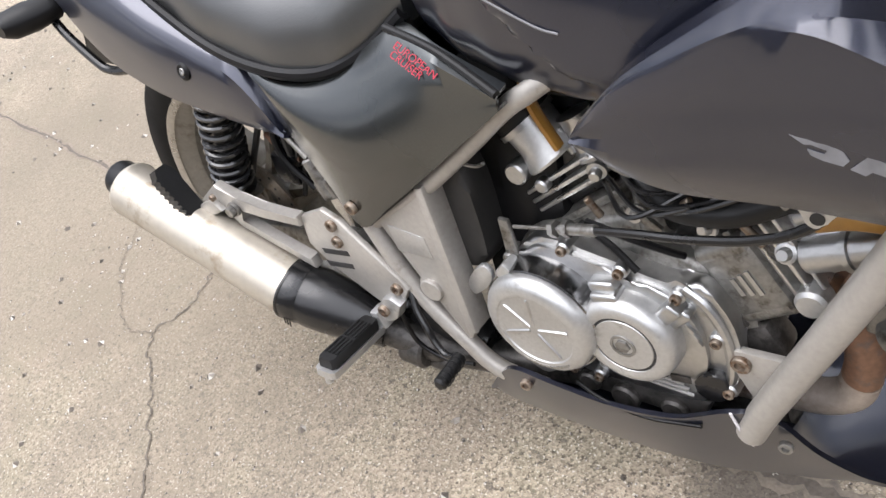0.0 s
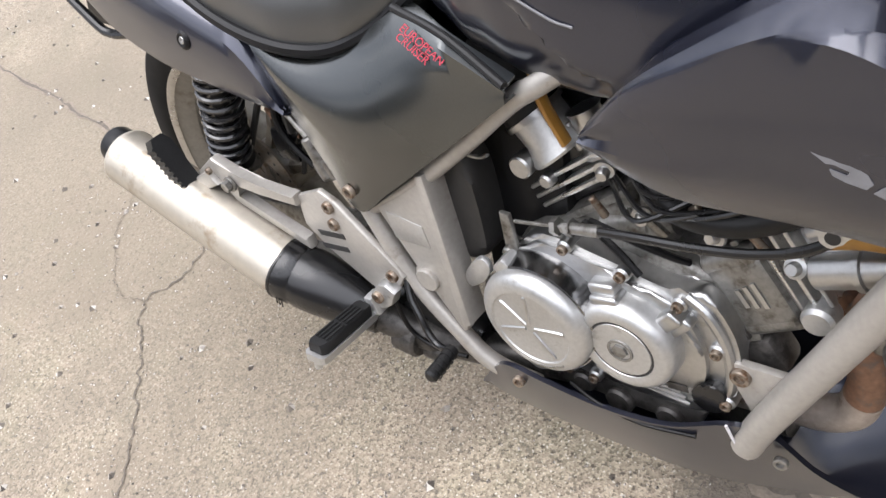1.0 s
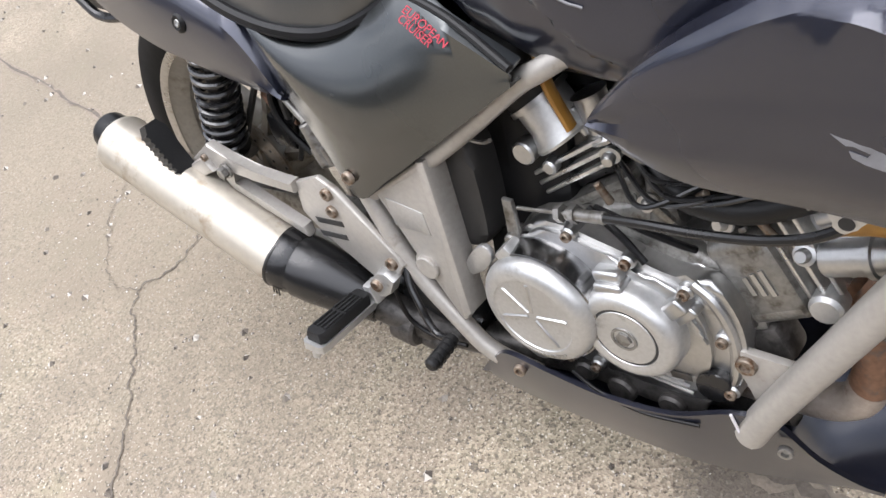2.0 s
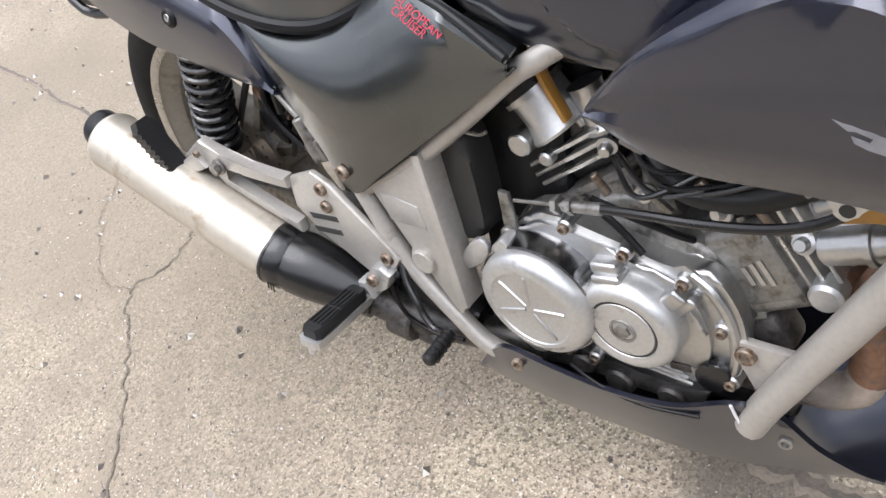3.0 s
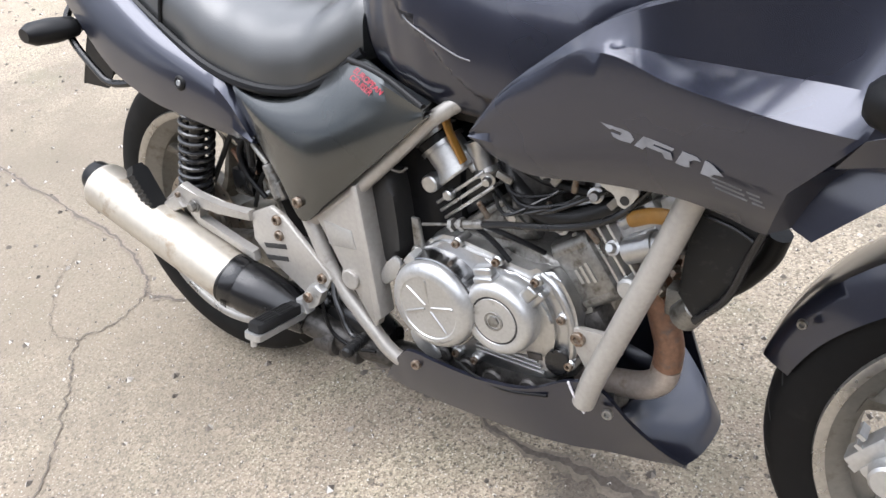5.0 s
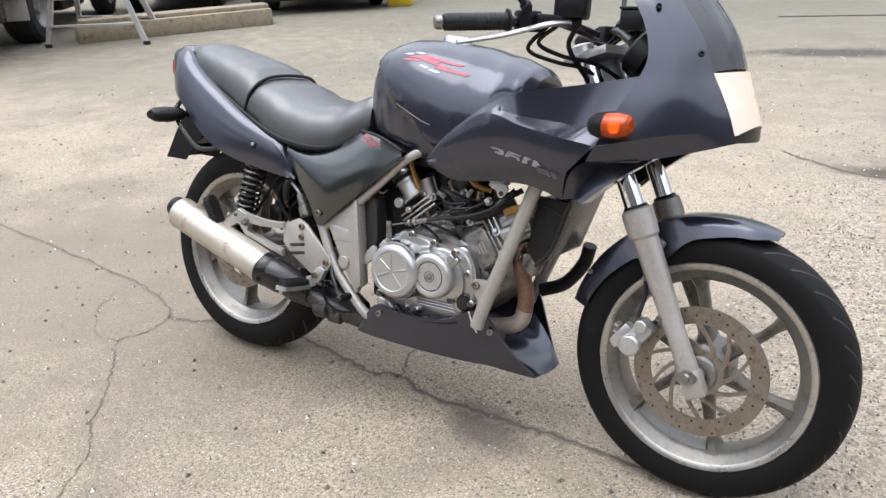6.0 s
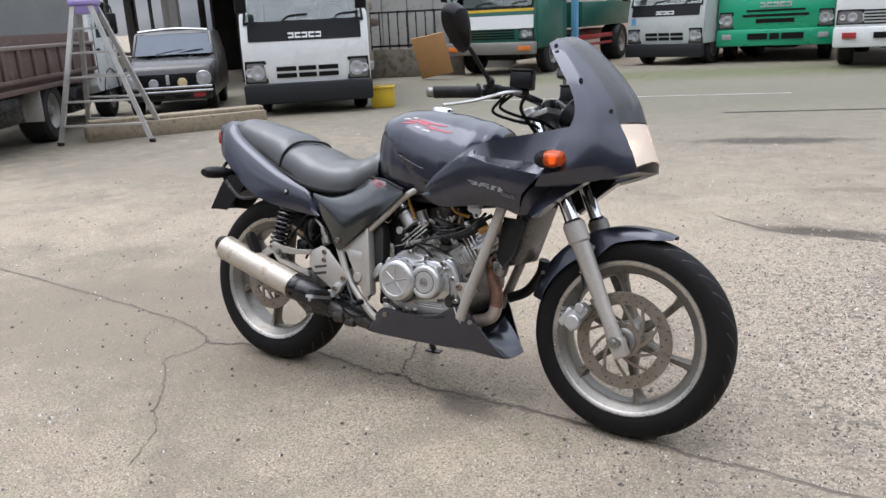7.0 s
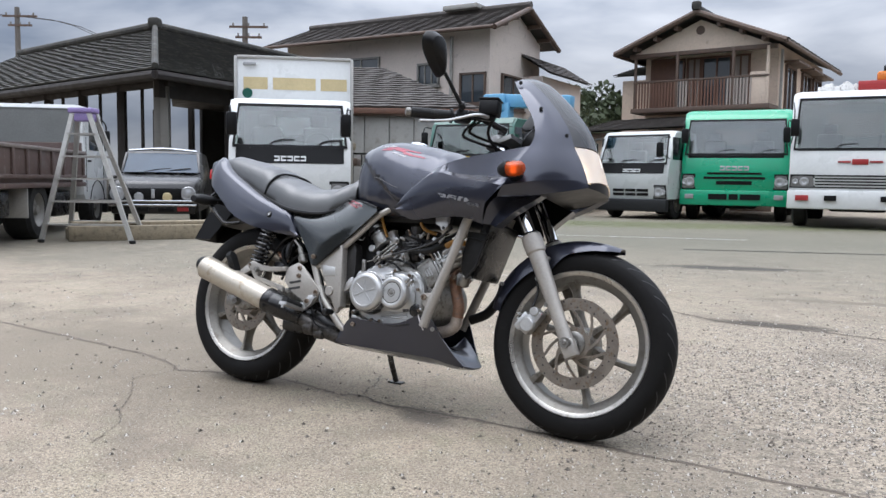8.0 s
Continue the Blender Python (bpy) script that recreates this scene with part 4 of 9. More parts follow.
for s in (-1, 1):
    bm = bmesh.new()
    rod(bm, (-0.150, s * 0.085, 0.680), (-0.170, s * 0.135, 0.680), 0.011, 0.009, 14)
    ind = part("rear_indicator", bm, BLACK, bike, "black rear indicator on a rubber stalk")
    bm = bmesh.new()
    rows = []
    for t, w, h in ((0, 0.010, 0.010), (0.12, 0.024, 0.018), (0.5, 0.030, 0.022), (0.85, 0.027, 0.020), (1.0, 0.016, 0.012)):
        c = Vector((-0.172, s * 0.128, 0.680)).lerp(Vector((-0.205, s * 0.215, 0.676)), t)
        rows.append([c + Vector((w * math.cos(a), 0, h * math.sin(a))) for a in [2 * math.pi * k / 20 for k in range(20)]])
    loft(bm, rows)
    part("lamp_body", bm, BLACK, ind)

# side covers
for s in (-1, 1):
    topl = curve([(0.243, s * 0.147, 0.643), (0.30, s * 0.150, 0.637), (0.36, s * 0.150, 0.641), (0.42, s * 0.142, 0.662), (0.478, s * 0.135, 0.695), (0.55, s * 0.162, 0.688), (0.628, s * 0.176, 0.668)], 6)
    crs = curve([(0.250, s * 0.152, 0.638), (0.31, s * 0.170, 0.622), (0.375, s * 0.182, 0.607), (0.44, s * 0.187, 0.602), (0.495, s * 0.184, 0.608), (0.560, s * 0.1740, 0.636), (0.629, s * 0.1765, 0.662)], 6)
    low = curve([(0.268, s * 0.156, 0.600), (0.304, s * 0.164, 0.562), (0.350, s * 0.172, 0.510), (0.389, s * 0.176, 0.456), (0.450, s * 0.177, 0.502), (0.540, s * 0.176, 0.578), (0.630, s * 0.177, 0.656)], 6)
    inn = [Vector((p.x, p.y - s * 0.016, p.z)) for p in low]
    lip = [Vector((p.x, p.y - s * 0.020, p.z + 0.004)) for p in topl]
    bm = bmesh.new()
    mid = [a.lerp(b, 0.5) - Vector((0, s * 0.002, 0)) for a, b in zip(topl, crs)]
    mid2 = [a.lerp(b, 0.5) for a, b in zip(crs, low)]
    sheet(bm, [lip, topl, mid, crs, mid2, low, inn], 0.0025)
    sc = part("side_cover", bm, COVER, bike, "satin dark grey side cover with red lettering", sharp=75)
    socket_bolt((0.389, s * 0.179, 0.488), (0, s, 0), 0.0085, sc)
    if s < 0:
        for word, x, z in (("EUROPEAN", 0.502, 0.690), ("CRUISER", 0.494, 0.680)):
            fc = bpy.data.curves.new("lettering", "FONT")
            fc.body, fc.size, fc.shear, fc.extrude = word, 0.0118, 0.25, 0.0003
            tob = new("lettering_curve", fc)
            dg = bpy.context.evaluated_depsgraph_get()
            me = bpy.data.meshes.new_from_object(tob.evaluated_get(dg))
            bpy.data.objects.remove(tob)
            me.materials.append(RED)
            lt = new("lettering", me)
            # lies on the upper slope of the cover, its line falling towards the front
            ux = Vector((0.93, -0.22, -0.34)).normalized()
            nn = Vector((0.20, -0.86, 0.46))
            nn = (nn - ux * nn.dot(ux)).normalized()
            uy = nn.cross(ux)
            mm = Matrix((ux, uy, nn)).transposed().to_4x4()
            mm.translation = Vector((x, -0.1550, z + 0.003))
            lt.matrix_world = mm
            lt.parent = sc
# black trim between seat and side cover, and under the tank
for s in (-1, 1):
    bm = bmesh.new()
    sweep(bm, [(0.476, s * 0.132, 0.700), (0.55, s * 0.150, 0.692), (0.628, s * 0.172, 0.670)], 0.0042, 10)
    part("tank_trim", bm, RUBBER, bike, "black rubber trim under the tank")

# fairing
# lines of the fairing's right side, rear to front: lower edge, belly, shelf's rim, shelf's root, upper edge
F_LOW = [(0.717, -0.203, 0.659), (0.752, -0.203, 0.641), (0.80, -0.203, 0.630), (0.88, -0.207, 0.640), (0.96, -0.211, 0.645), (1.005, -0.2115, 0.639), (1.034, -0.210, 0.630), (1.050, -0.208, 0.626)]
F_BELLY = [(0.719, -0.206, 0.664), (0.752, -0.211, 0.673), (0.80, -0.217, 0.684), (0.88, -0.2275, 0.700), (0.96, -0.2360, 0.700), (1.010, -0.2410, 0.696), (1.045, -0.2430, 0.690), (1.068, -0.2420, 0.686)]
F_RIM = [(0.722, -0.207, 0.671), (0.757, -0.213, 0.709), (0.80, -0.2190, 0.740), (0.88, -0.2295, 0.781), (0.96, -0.2410, 0.765), (1.045, -0.2480, 0.752), (1.085, -0.2465, 0.747), (1.118, -0.2400, 0.742)]
F_ROOT = [(0.723, -0.206, 0.673), (0.758, -0.212, 0.712), (0.80, -0.2175, 0.744), (0.88, -0.2265, 0.787), (0.96, -0.2130, 0.781), (1.045, -0.2130, 0.777), (1.090, -0.2170, 0.776), (1.130, -0.2260, 0.775)]
F_TOP = [(0.726, -0.204, 0.679), (0.762, -0.208, 0.720), (0.805, -0.211, 0.755), (0.88, -0.2140, 0.806), (0.96, -0.2110, 0.834), (1.045, -0.2090, 0.849), (1.112, -0.2010, 0.863), (1.172, -0.1870, 0.877)]
# nose and cowl from the lower crease up to the screen's tip: rear edge, middle, ridge
N_REAR = [(1.118, -0.240, 0.742), (1.130, -0.226, 0.775), (1.150, -0.209, 0.826), (1.172, -0.187, 0.877), (1.178, -0.173, 0.920), (1.158, -0.158, 0.975), (1.118, -0.142, 1.032), (1.080, -0.120, 1.082), (1.052, -0.092, 1.118)]
N_MID = [(1.225, -0.192, 0.770), (1.233, -0.186, 0.800), (1.238, -0.176, 0.842), (1.236, -0.165, 0.884), (1.224, -0.154, 0.935), (1.190, -0.143, 0.995), (1.146, -0.127, 1.048), (1.098, -0.104, 1.096), (1.058, -0.078, 1.126)]
N_RIDGE = [(1.338, -0.106, 0.788), (1.328, -0.107, 0.815), (1.310, -0.108, 0.852), (1.287, -0.108, 0.892), (1.262, -0.108, 0.950), (1.222, -0.106, 1.006), (1.172, -0.098, 1.060), (1.112, -0.082, 1.112), (1.064, -0.064, 1.136)]


def side(pts, s):
    return [Vector((x, -s * y if s > 0 else y, z)) for x, y, z in pts]


def between(a, b, t, s, out=0.0):
    return [p.lerp(q, t) + Vector((0, s * out, 0)) for p, q in zip(a, b)]


fairing = new("fairing")
fairing.parent = bike
fairing["label"] = "dark violet-grey half fairing with model lettering shapes"
for s in (-1, 1):
    low, belly, rim, root, top = (curve(side(r, s), 8) for r in (F_LOW, F_BELLY, F_RIM, F_ROOT, F_TOP))
    bm = bmesh.new()
    sheet(bm, [[p + Vector((0, -s * 0.022, 0.004)) for p in low], low, between(low, belly, 0.33, s, 0.004), between(low, belly, 0.68, s, 0.0045), belly,
               between(belly, rim, 0.35, s, 0.0025), between(belly, rim, 0.7, s, 0.0025), rim, between(rim, root, 0.5, s), root, between(root, top, 0.5, s, -0.001), top,
               [p + Vector((0, -s * 0.030, 0.002)) for p in top]], 0.003)
    part("side_panel", bm, PAINT, fairing, "dark violet-grey fairing side panel", sharp=24)
    # lower nose between the crease and the lamp's foot
    n_top = curve(side([(1.118, -0.240, 0.742), (1.172, -0.219, 0.756), (1.225, -0.192, 0.770), (1.285, -0.150, 0.780), (1.338, -0.106, 0.788)], s), 5)
    n_low = curve(side([(1.098, -0.226, 0.710), (1.165, -0.209, 0.716), (1.225, -0.180, 0.728), (1.290, -0.142, 0.747), (1.345, -0.104, 0.766)], s), 5)
    bm = bmesh.new()
    sheet(bm, [n_top, between(n_top, n_low, 0.5, s, 0.001), n_low, [p + Vector((-0.006, -s * 0.02, 0.006)) for p in n_low]], 0.003)
    part("lower_nose", bm, PAINT, fairing, "dark lower edge of the nose", sharp=26)
    # air scoop behind the indicator
    bm = bmesh.new()
    o = curve([(1.050, s * 0.206, 0.626), (1.064, s * 0.214, 0.680), (1.098, s * 0.224, 0.708), (1.14, s * 0.218, 0.712), (1.195, s * 0.204, 0.718)], 5)
    i1 = curve([(1.066, s * 0.186, 0.628), (1.084, s * 0.176, 0.668), (1.114, s * 0.166, 0.700), (1.15, s * 0.160, 0.716), (1.205, s * 0.156, 0.732)], 5)
    i2 = curve([(1.086, s * 0.190, 0.620), (1.128, s * 0.182, 0.660), (1.165, s * 0.172, 0.690), (1.19, s * 0.164, 0.708), (1.215, s * 0.156, 0.728)], 5)
    i3 = curve([(1.092, s * 0.150, 0.622), (1.132, s * 0.140, 0.662), (1.168, s * 0.130, 0.692), (1.192, s * 0.125, 0.710), (1.218, s * 0.12, 0.730)], 5)
    sheet(bm, [o, i1, i2, i3], 0.003)
    part("air_scoop", bm, PAINT, fairing, "dark air scoop lip", sharp=30)
    bm = bmesh.new()
    slab(bm, [(0.93, 0.665), (1.045, 0.640), (1.085, 0.630), (1.13, 0.665), (1.20, 0.735), (1.15, 0.80), (1.00, 0.80)], s * 0.150 - 0.002, s * 0.150 + 0.002)
    part("inner_panel", bm, BLACK, fairing)
    # upper cowl beside the screen
    cols = [side(r, s) for r in (N_REAR, N_MID, N_RIDGE)]
    cross = [curve([c[k] for c in cols], 5) for k in range(9)]
    lines = [curve([r[k] for r in cross], 5) for k in range(len(cross[0]))]
    rin = [Vector((p.x - 0.004, p.y - s * 0.012, p.z)) for p in lines[0]]
    bm = bmesh.new()
    sheet(bm, [rin] + lines, 0.003)
    part("upper_cowl", bm, PAINT, fairing, "dark grey upper cowl running into the nose", sharp=40)
    for p in ((1.178, s * 0.1455, 1.006), (1.082, s * 0.110, 1.106), (1.262, s * 0.119, 0.925)):
        socket_bolt(p, (0.35, s * 0.9, 0.35), 0.0058, fairing, BLACK)
    # upper edge of the nose beside the lamp, and the chin below it
    if s < 0:
        bm = bmesh.new()
        sheet(bm, [[(1.342, y, 0.776 - 0.0 * abs(y)) if abs(y) > 0.09 else (1.342 + 0.020 * (1 - (y / 0.098) ** 2), y, 0.778 + 0.018 * (1 - (y / 0.098) ** 2)) for y in (-0.100, -0.07, -0.035, 0, 0.035, 0.07, 0.100)],
                   [(1.342 + 0.021 * (1 - (y / 0.1) ** 2), y, 0.766) for y in (-0.100, -0.07, -0.035, 0, 0.035, 0.07, 0.100)],
                   [(1.27, y * 1.4, 0.752) for y in (-0.100, -0.07, -0.035, 0, 0.035, 0.07, 0.100)],
                   [(1.19, y * 1.5, 0.738) for y in (-0.100, -0.07, -0.035, 0, 0.035, 0.07, 0.100)]], 0.003)
        # black here, not the fairing paint, stands in for shade under the nose
        part("nose_underside", bm, BLACK, fairing, "nose underside, set black to stand in for shade")
# screen between the cowls
bm = bmesh.new()
rows = []
ridge = curve([(1.285, -0.106, 0.894), (1.262, -0.108, 0.950), (1.222, -0.106, 1.006), (1.172, -0.098, 1.060), (1.112, -0.082, 1.112), (1.064, -0.064, 1.136)], 5)
for p in ridge:
    rows.append([(p.x + 0.036 * (1 - q * q), p.y * q * -1, p.z + 0.012 * (1 - q * q)) for q in [-1 + k / 6 for k in range(13)]])
sheet(bm, rows, 0.003)
screen = part("windscreen", bm, SMOKE, fairing, "smoked clear windscreen", sharp=60)
# model lettering as plain shapes
mark_z = lambda x: 0.719 - 0.16 * (x - 0.887)
mark_y = lambda x: -(0.2285 + 0.105 * (x - 0.88)) - 0.0008
GLYPHS = (
    (0.887, 0.925, ((0.0, 0.80), (0.10, 1.0), (0.60, 1.0), (0.90, 0.80), (1.0, 0.45), (0.92, 0.08), (0.62, 0.0), (0.42, 0.05), (0.36, 0.30), (0.62, 0.34), (0.66, 0.58), (0.40, 0.60), (0.30, 0.48))),
    (0.926, 0.966, ((0.0, 0.05), (0.22, 1.0), (1.0, 0.95), (0.95, 0.74), (0.50, 0.72), (0.46, 0.56), (0.92, 0.55), (0.98, 0.10), (0.80, 0.0), (0.72, 0.32), (0.30, 0.30), (0.22, 0.0))),
    (0.968, 0.992, ((0.0, 0.0), (0.25, 1.0), (0.80, 1.0), (1.0, 0.80), (0.75, 0.74), (0.55, 0.50), (0.60, 0.12), (0.40, 0.0))),
    (0.993, 1.014, ((0.0, 0.0), (0.14, 1.0), (0.42, 0.95), (1.0, 0.40), (0.60, 0.30), (0.40, 0.0))),
)
for x0, x1, outline in GLYPHS:
    bm = bmesh.new()
    pts = [(lerp(x0, x1, u), h) for u, h in outline]
    rim = [[bm.verts.new((x, mark_y(x) + o, mark_z(x) - 0.0135 * (1 - h))) for x, h in pts] for o in (0.0, 0.0008)]
    bm.faces.new(rim[0])
    bridge(bm, rim[0], rim[1])
    part("model_mark", bm, PRINT_HIGHLIGHT, fairing, "worn pale grey lettering shape")
bm = bmesh.new()
for k in range(3):
    for a, b in ((0.0, 0.030), (0.034, 0.046)):
        x, z = 1.002 + 0.003 * k, 0.6865 - 0.0042 * k
        bm.faces.new([bm.verts.new((x + q, mark_y(x + q) - 0.0002, z + h - 0.16 * q)) for q, h in ((a, 0), (b, 0), (b, 0.0018), (a, 0.0018))])
bmesh.ops.solidify(bm, geom=list(bm.faces), thickness=0.0006)
small = part("small_print", bm, PRINT_HIGHLIGHT, fairing)
small["kind"] = "stuff"

# headlamp
lamp = new("headlamp")
lamp.parent = bike
lamp["label"] = "lit rectangular headlamp with clear lens"
bm = bmesh.new()
rows = []
for t in [k / 8 for k in range(9)]:
    xr, zr, wr = lerp(1.286, 1.343, t), lerp(0.892, 0.780, t), 0.105
    rows.append([(xr + (0.038 - 0.019 * t) * (1 - abs(q) ** 2.4), q * wr, zr + (0.008 * (1 - t) + 0.018 * t) * (1 - q * q)) for q in [-1 + k / 7 for k in range(15)]])
sheet(bm, rows, 0.003)
part("lens", bm, LENS, lamp, "clear headlamp lens")
bm = bmesh.new()
sheet(bm, [[(xr - 0.006 - dx * (1 - q * q), q * 0.101, zr) for q in [-1 + k / 7 for k in range(15)]] for xr, zr, dx in ((1.284, 0.884, 0.0), (1.275, 0.862, 0.04), (1.275, 0.836, 0.055), (1.29, 0.808, 0.04), (1.335, 0.786, 0.0))], 0.002)
part("reflector", bm, REFLECT, lamp)
bm = bmesh.new()
rod(bm, (1.262, 0, 0.836), (1.288, 0, 0.836), 0.012, lip=0.003)
part("bulb", bm, BULB, lamp, "glowing warm bulb")
bm = bmesh.new()
box(bm, (1.20, 0, 0.83), (0.05, 0.17, 0.09), None, 0.02)
part("shell", bm, BLACK, lamp)

# front indicators
for s in (-1, 1):
    bm = bmesh.new()
    rod(bm, (1.150, s * 0.205, 0.782), (1.156, s * 0.262, 0.787), 0.0225, 0.026, 24, 0.004)
    fi = part("front_indicator", bm, BLACK, bike, "lit amber front indicator in a black housing")
    bm = bmesh.new()
    rows = []
    for t, w, h in ((0, 0.016, 0.016), (0.10, 0.030, 0.022), (0.55, 0.034, 0.0235), (0.9, 0.028, 0.020), (1.0, 0.018, 0.012)):
        c = Vector((1.134, s * 0.268, 0.785)).lerp(Vector((1.196, s * 0.268, 0.789)), t)
        ww = w * 0.8
        rows.append([c + Vector((0, ww * math.cos(a), h * math.sin(a))) for a in [2 * math.pi * k / 24 for k in range(24)]])
    loft(bm, rows)
    part("amber_lens", bm, AMBER, fi, "amber lens")
    bm = bmesh.new()
    rows = []
    for t, w, h in ((-0.30, 0.012, 0.012), (-0.2, 0.020, 0.018), (0.0, 0.026, 0.0235), (0.2, 0.0275, 0.0245)):
        c = Vector((1.134, s * 0.268, 0.785)).lerp(Vector((1.196, s * 0.268, 0.789)), t)
        rows.append([c + Vector((0, w * math.cos(a), h * math.sin(a))) for a in [2 * math.pi * k / 24 for k in range(24)]])
    loft(bm, rows)
    part("housing", bm, BLACK, fi)
    bm = bmesh.new()
    rod(bm, (1.156, s * 0.268, 0.786), (1.172, s * 0.268, 0.787), 0.009, lip=0.003)
    part("bulb", bm, AMBERBULB, fi, "glowing amber bulb")

# handlebars
for s in (-1, 1):
    hb = new("handlebar")
    hb.parent = bike
    inner, knee, end = Vector((1.045, s * 0.105, 0.948)), Vector((0.985, s * 0.175, 0.972)), Vector((0.822, s * 0.335, 0.952))
    bm = bmesh.new()
    sweep(bm, [inner, knee, knee.lerp(end, 0.3), end], 0.011, 14)
    part("bar", bm, BLACKM, hb)
    bm = bmesh.new()
    d = (end - knee).normalized()
    g0 = knee.lerp(end, 0.42)
    rod(bm, g0, end, 0.0165, 0.0165, 22, 0.003)
    lathe(bm, [(0.0165, 0), (0.024, 0.001), (0.024, 0.005), (0.0165, 0.006)], g0, d, 24)
    grip = part("grip", bm, RUBBER, hb, "black ribbed rubber grip")
    for k in range(12):
        bm = bmesh.new()
        lathe(bm, [(0.0165, -0.0012), (0.0174, -0.0012), (0.0174, 0.0012), (0.0165, 0.0012)], g0.lerp(end, 0.08 + 0.075 * k), d, 22)
        part("grip_ring", bm, RUBBER, grip)
    bm = bmesh.new()
    rod(bm, end + d * 0.001, end + d * 0.018, 0.0145, 0.013, 20, 0.003)
    part("bar_end", bm, OLDALLOY, hb)
    bm = bmesh.new()
    box(bm, knee.lerp(end, 0.26), (0.048, 0.042, 0.040), Matrix.Rotation(radians(45 * -s), 3, "Z"), 0.006)
    part("switch_box", bm, BLACK, hb)
    bm = bmesh.new()
    mc = knee + Vector((0.030, s * 0.010, 0.022))
    box(bm, mc + Vector((-0.012, s * 0.02, -0.024)), (0.09, 0.024, 0.022), Matrix.Rotation(radians(40 * -s), 3, "Z"), 0.005)
    rz = Matrix.Rotation(radians(10 * -s), 3, "Z")
    box(bm, mc + Vector((0.006, 0, 0.006)), (0.062, 0.056, 0.048), rz, 0.006)
    box(bm, mc + Vector((0.006, 0, 0.033)), (0.066, 0.060, 0.007), rz, 0.003)
    part("master_cylinder", bm, BLACK, hb, "black brake fluid reservoir")
    bm = bmesh.new()
    l0, l1, l2, l3 = mc + Vector((0.012, s * 0.022, -0.028)), mc + Vector((-0.010, s * 0.070, -0.034)), Vector((0.930, s * 0.290, 0.935)), Vector((0.872, s * 0.362, 0.915))
    sweep(bm, [l0, l1, l2, l3], (0.0085, 0.0062), 10, flat=0.7)
    part("lever", bm, POLISH, hb, "bare alloy brake lever")
    # mirror
    bm = bmesh.new()
    sweep(bm, [(0.958, s * 0.245, 0.985), (0.952, s * 0.275, 1.005), (0.938, s * 0.312, 1.045), (0.928, s * 0.338, 1.072)], (0.0068, 0.0058), 10)
    lathe(bm, [(0.006, 0.0), (0.011, 0.002), (0.011, 0.016), (0.006, 0.020)], (0.957, s * 0.248, 0.986), (-0.1, s * 0.6, 0.5), 8)
    part("mirror_stem", bm, BLACK, hb)
    bm = bmesh.new()
    c = Vector((0.914, s * 0.386, 1.112))
    ux = Vector((0.05, s * 0.78, 0.62)).normalized()
    nx = Vector((-0.94, s * -0.20, 0.05))
    nx = (nx - ux * nx.dot(ux)).normalized()
    uy = nx.cross(ux)
    shape = [(-0.072, -0.010), (-0.052, 0.012), (-0.010, 0.034), (0.034, 0.044), (0.062, 0.030), (0.078, 0.002), (0.070, -0.022), (0.036, -0.034), (-0.012, -0.030), (-0.056, -0.020)]
    shape = [(p.x, p.y) for p in curve([(a, b, 0) for a, b in shape], 3, True)]
    loft(bm, [[c + ux * (a * k) + uy * (b * k) + nx * h for a, b in shape] for k, h in ((0.90, 0.012), (1.0, 0.008), (1.0, -0.006), (0.82, -0.026), (0.4, -0.036))])
    part("mirror_shell", bm, BLACK, hb, "black plastic mirror shell")
    bm = bmesh.new()
    bm.faces.new([bm.verts.new(c + ux * (a * 0.88) + uy * (b * 0.88) + nx * 0.0135) for a, b in shape])
    part("mirror_glass", bm, CHROME, hb, "mirror glass")
    bm = bmesh.new()
    sweep(bm, [mc + Vector((-0.02, 0, -0.03)), (0.955, s * 0.185, 0.928), (1.00, s * 0.165, 0.905), (1.05, s * 0.11, 0.895), (1.10, s * 0.06, 0.86)], 0.0045, 8)
    part("throttle_cable", bm, BLACK, hb)
    bm = bmesh.new()
    sweep(bm, [mc + Vector((-0.04, 0.0, -0.03)), (0.935, s * 0.19, 0.915), (0.985, s * 0.165, 0.893), (1.04, s * 0.12, 0.88), (1.09, s * 0.08, 0.83)], 0.0045, 8)
    part("second_cable", bm, BLACK, hb)
    bm = bmesh.new()
    sweep(bm, [mc + Vector((0.02, 0, -0.03)), (1.012, s * 0.165, 0.925), (1.03, s * 0.13, 0.88), (1.06, s * 0.09, 0.83)], 0.0052, 8)
    part("brake_line", bm, BLACK, hb)
# steering head, clocks
bm = bmesh.new()
slab(bm, [(0.985, 0.902), (1.075, 0.935), (1.080, 0.918), (0.990, 0.885)], -0.130, 0.130, 0.006)
rod(bm, (1.03, 0, 0.90), (1.10, 0, 0.75), 0.03)
for s in (-1, 1):
    rod(bm, (1.022, s * 0.098, 0.895), (1.010, s * 0.098, 0.930), 0.026, 0.024, 24, 0.003)
part("top_yoke", bm, ALLOY, bike, "silver top yoke")
bm = bmesh.new()
slab(bm, [(1.055, 0.805), (1.145, 0.84), (1.155, 0.80), (1.065, 0.765)], -0.135, 0.135, 0.008)
part("bottom_yoke", bm, BLACKM, bike)
bm = bmesh.new()
for y in (-0.06, 0.06):
    rod(bm, (1.115, y, 0.930), (1.155, y, 0.905), 0.05, 0.052, 28, 0.006)
box(bm, (1.145, 0, 0.895), (0.05, 0.20, 0.06), Matrix.Rotation(radians(30), 3, "Y"), 0.012)
part("clocks", bm, BLACK, bike, "black instrument clocks")
bm = bmesh.new()
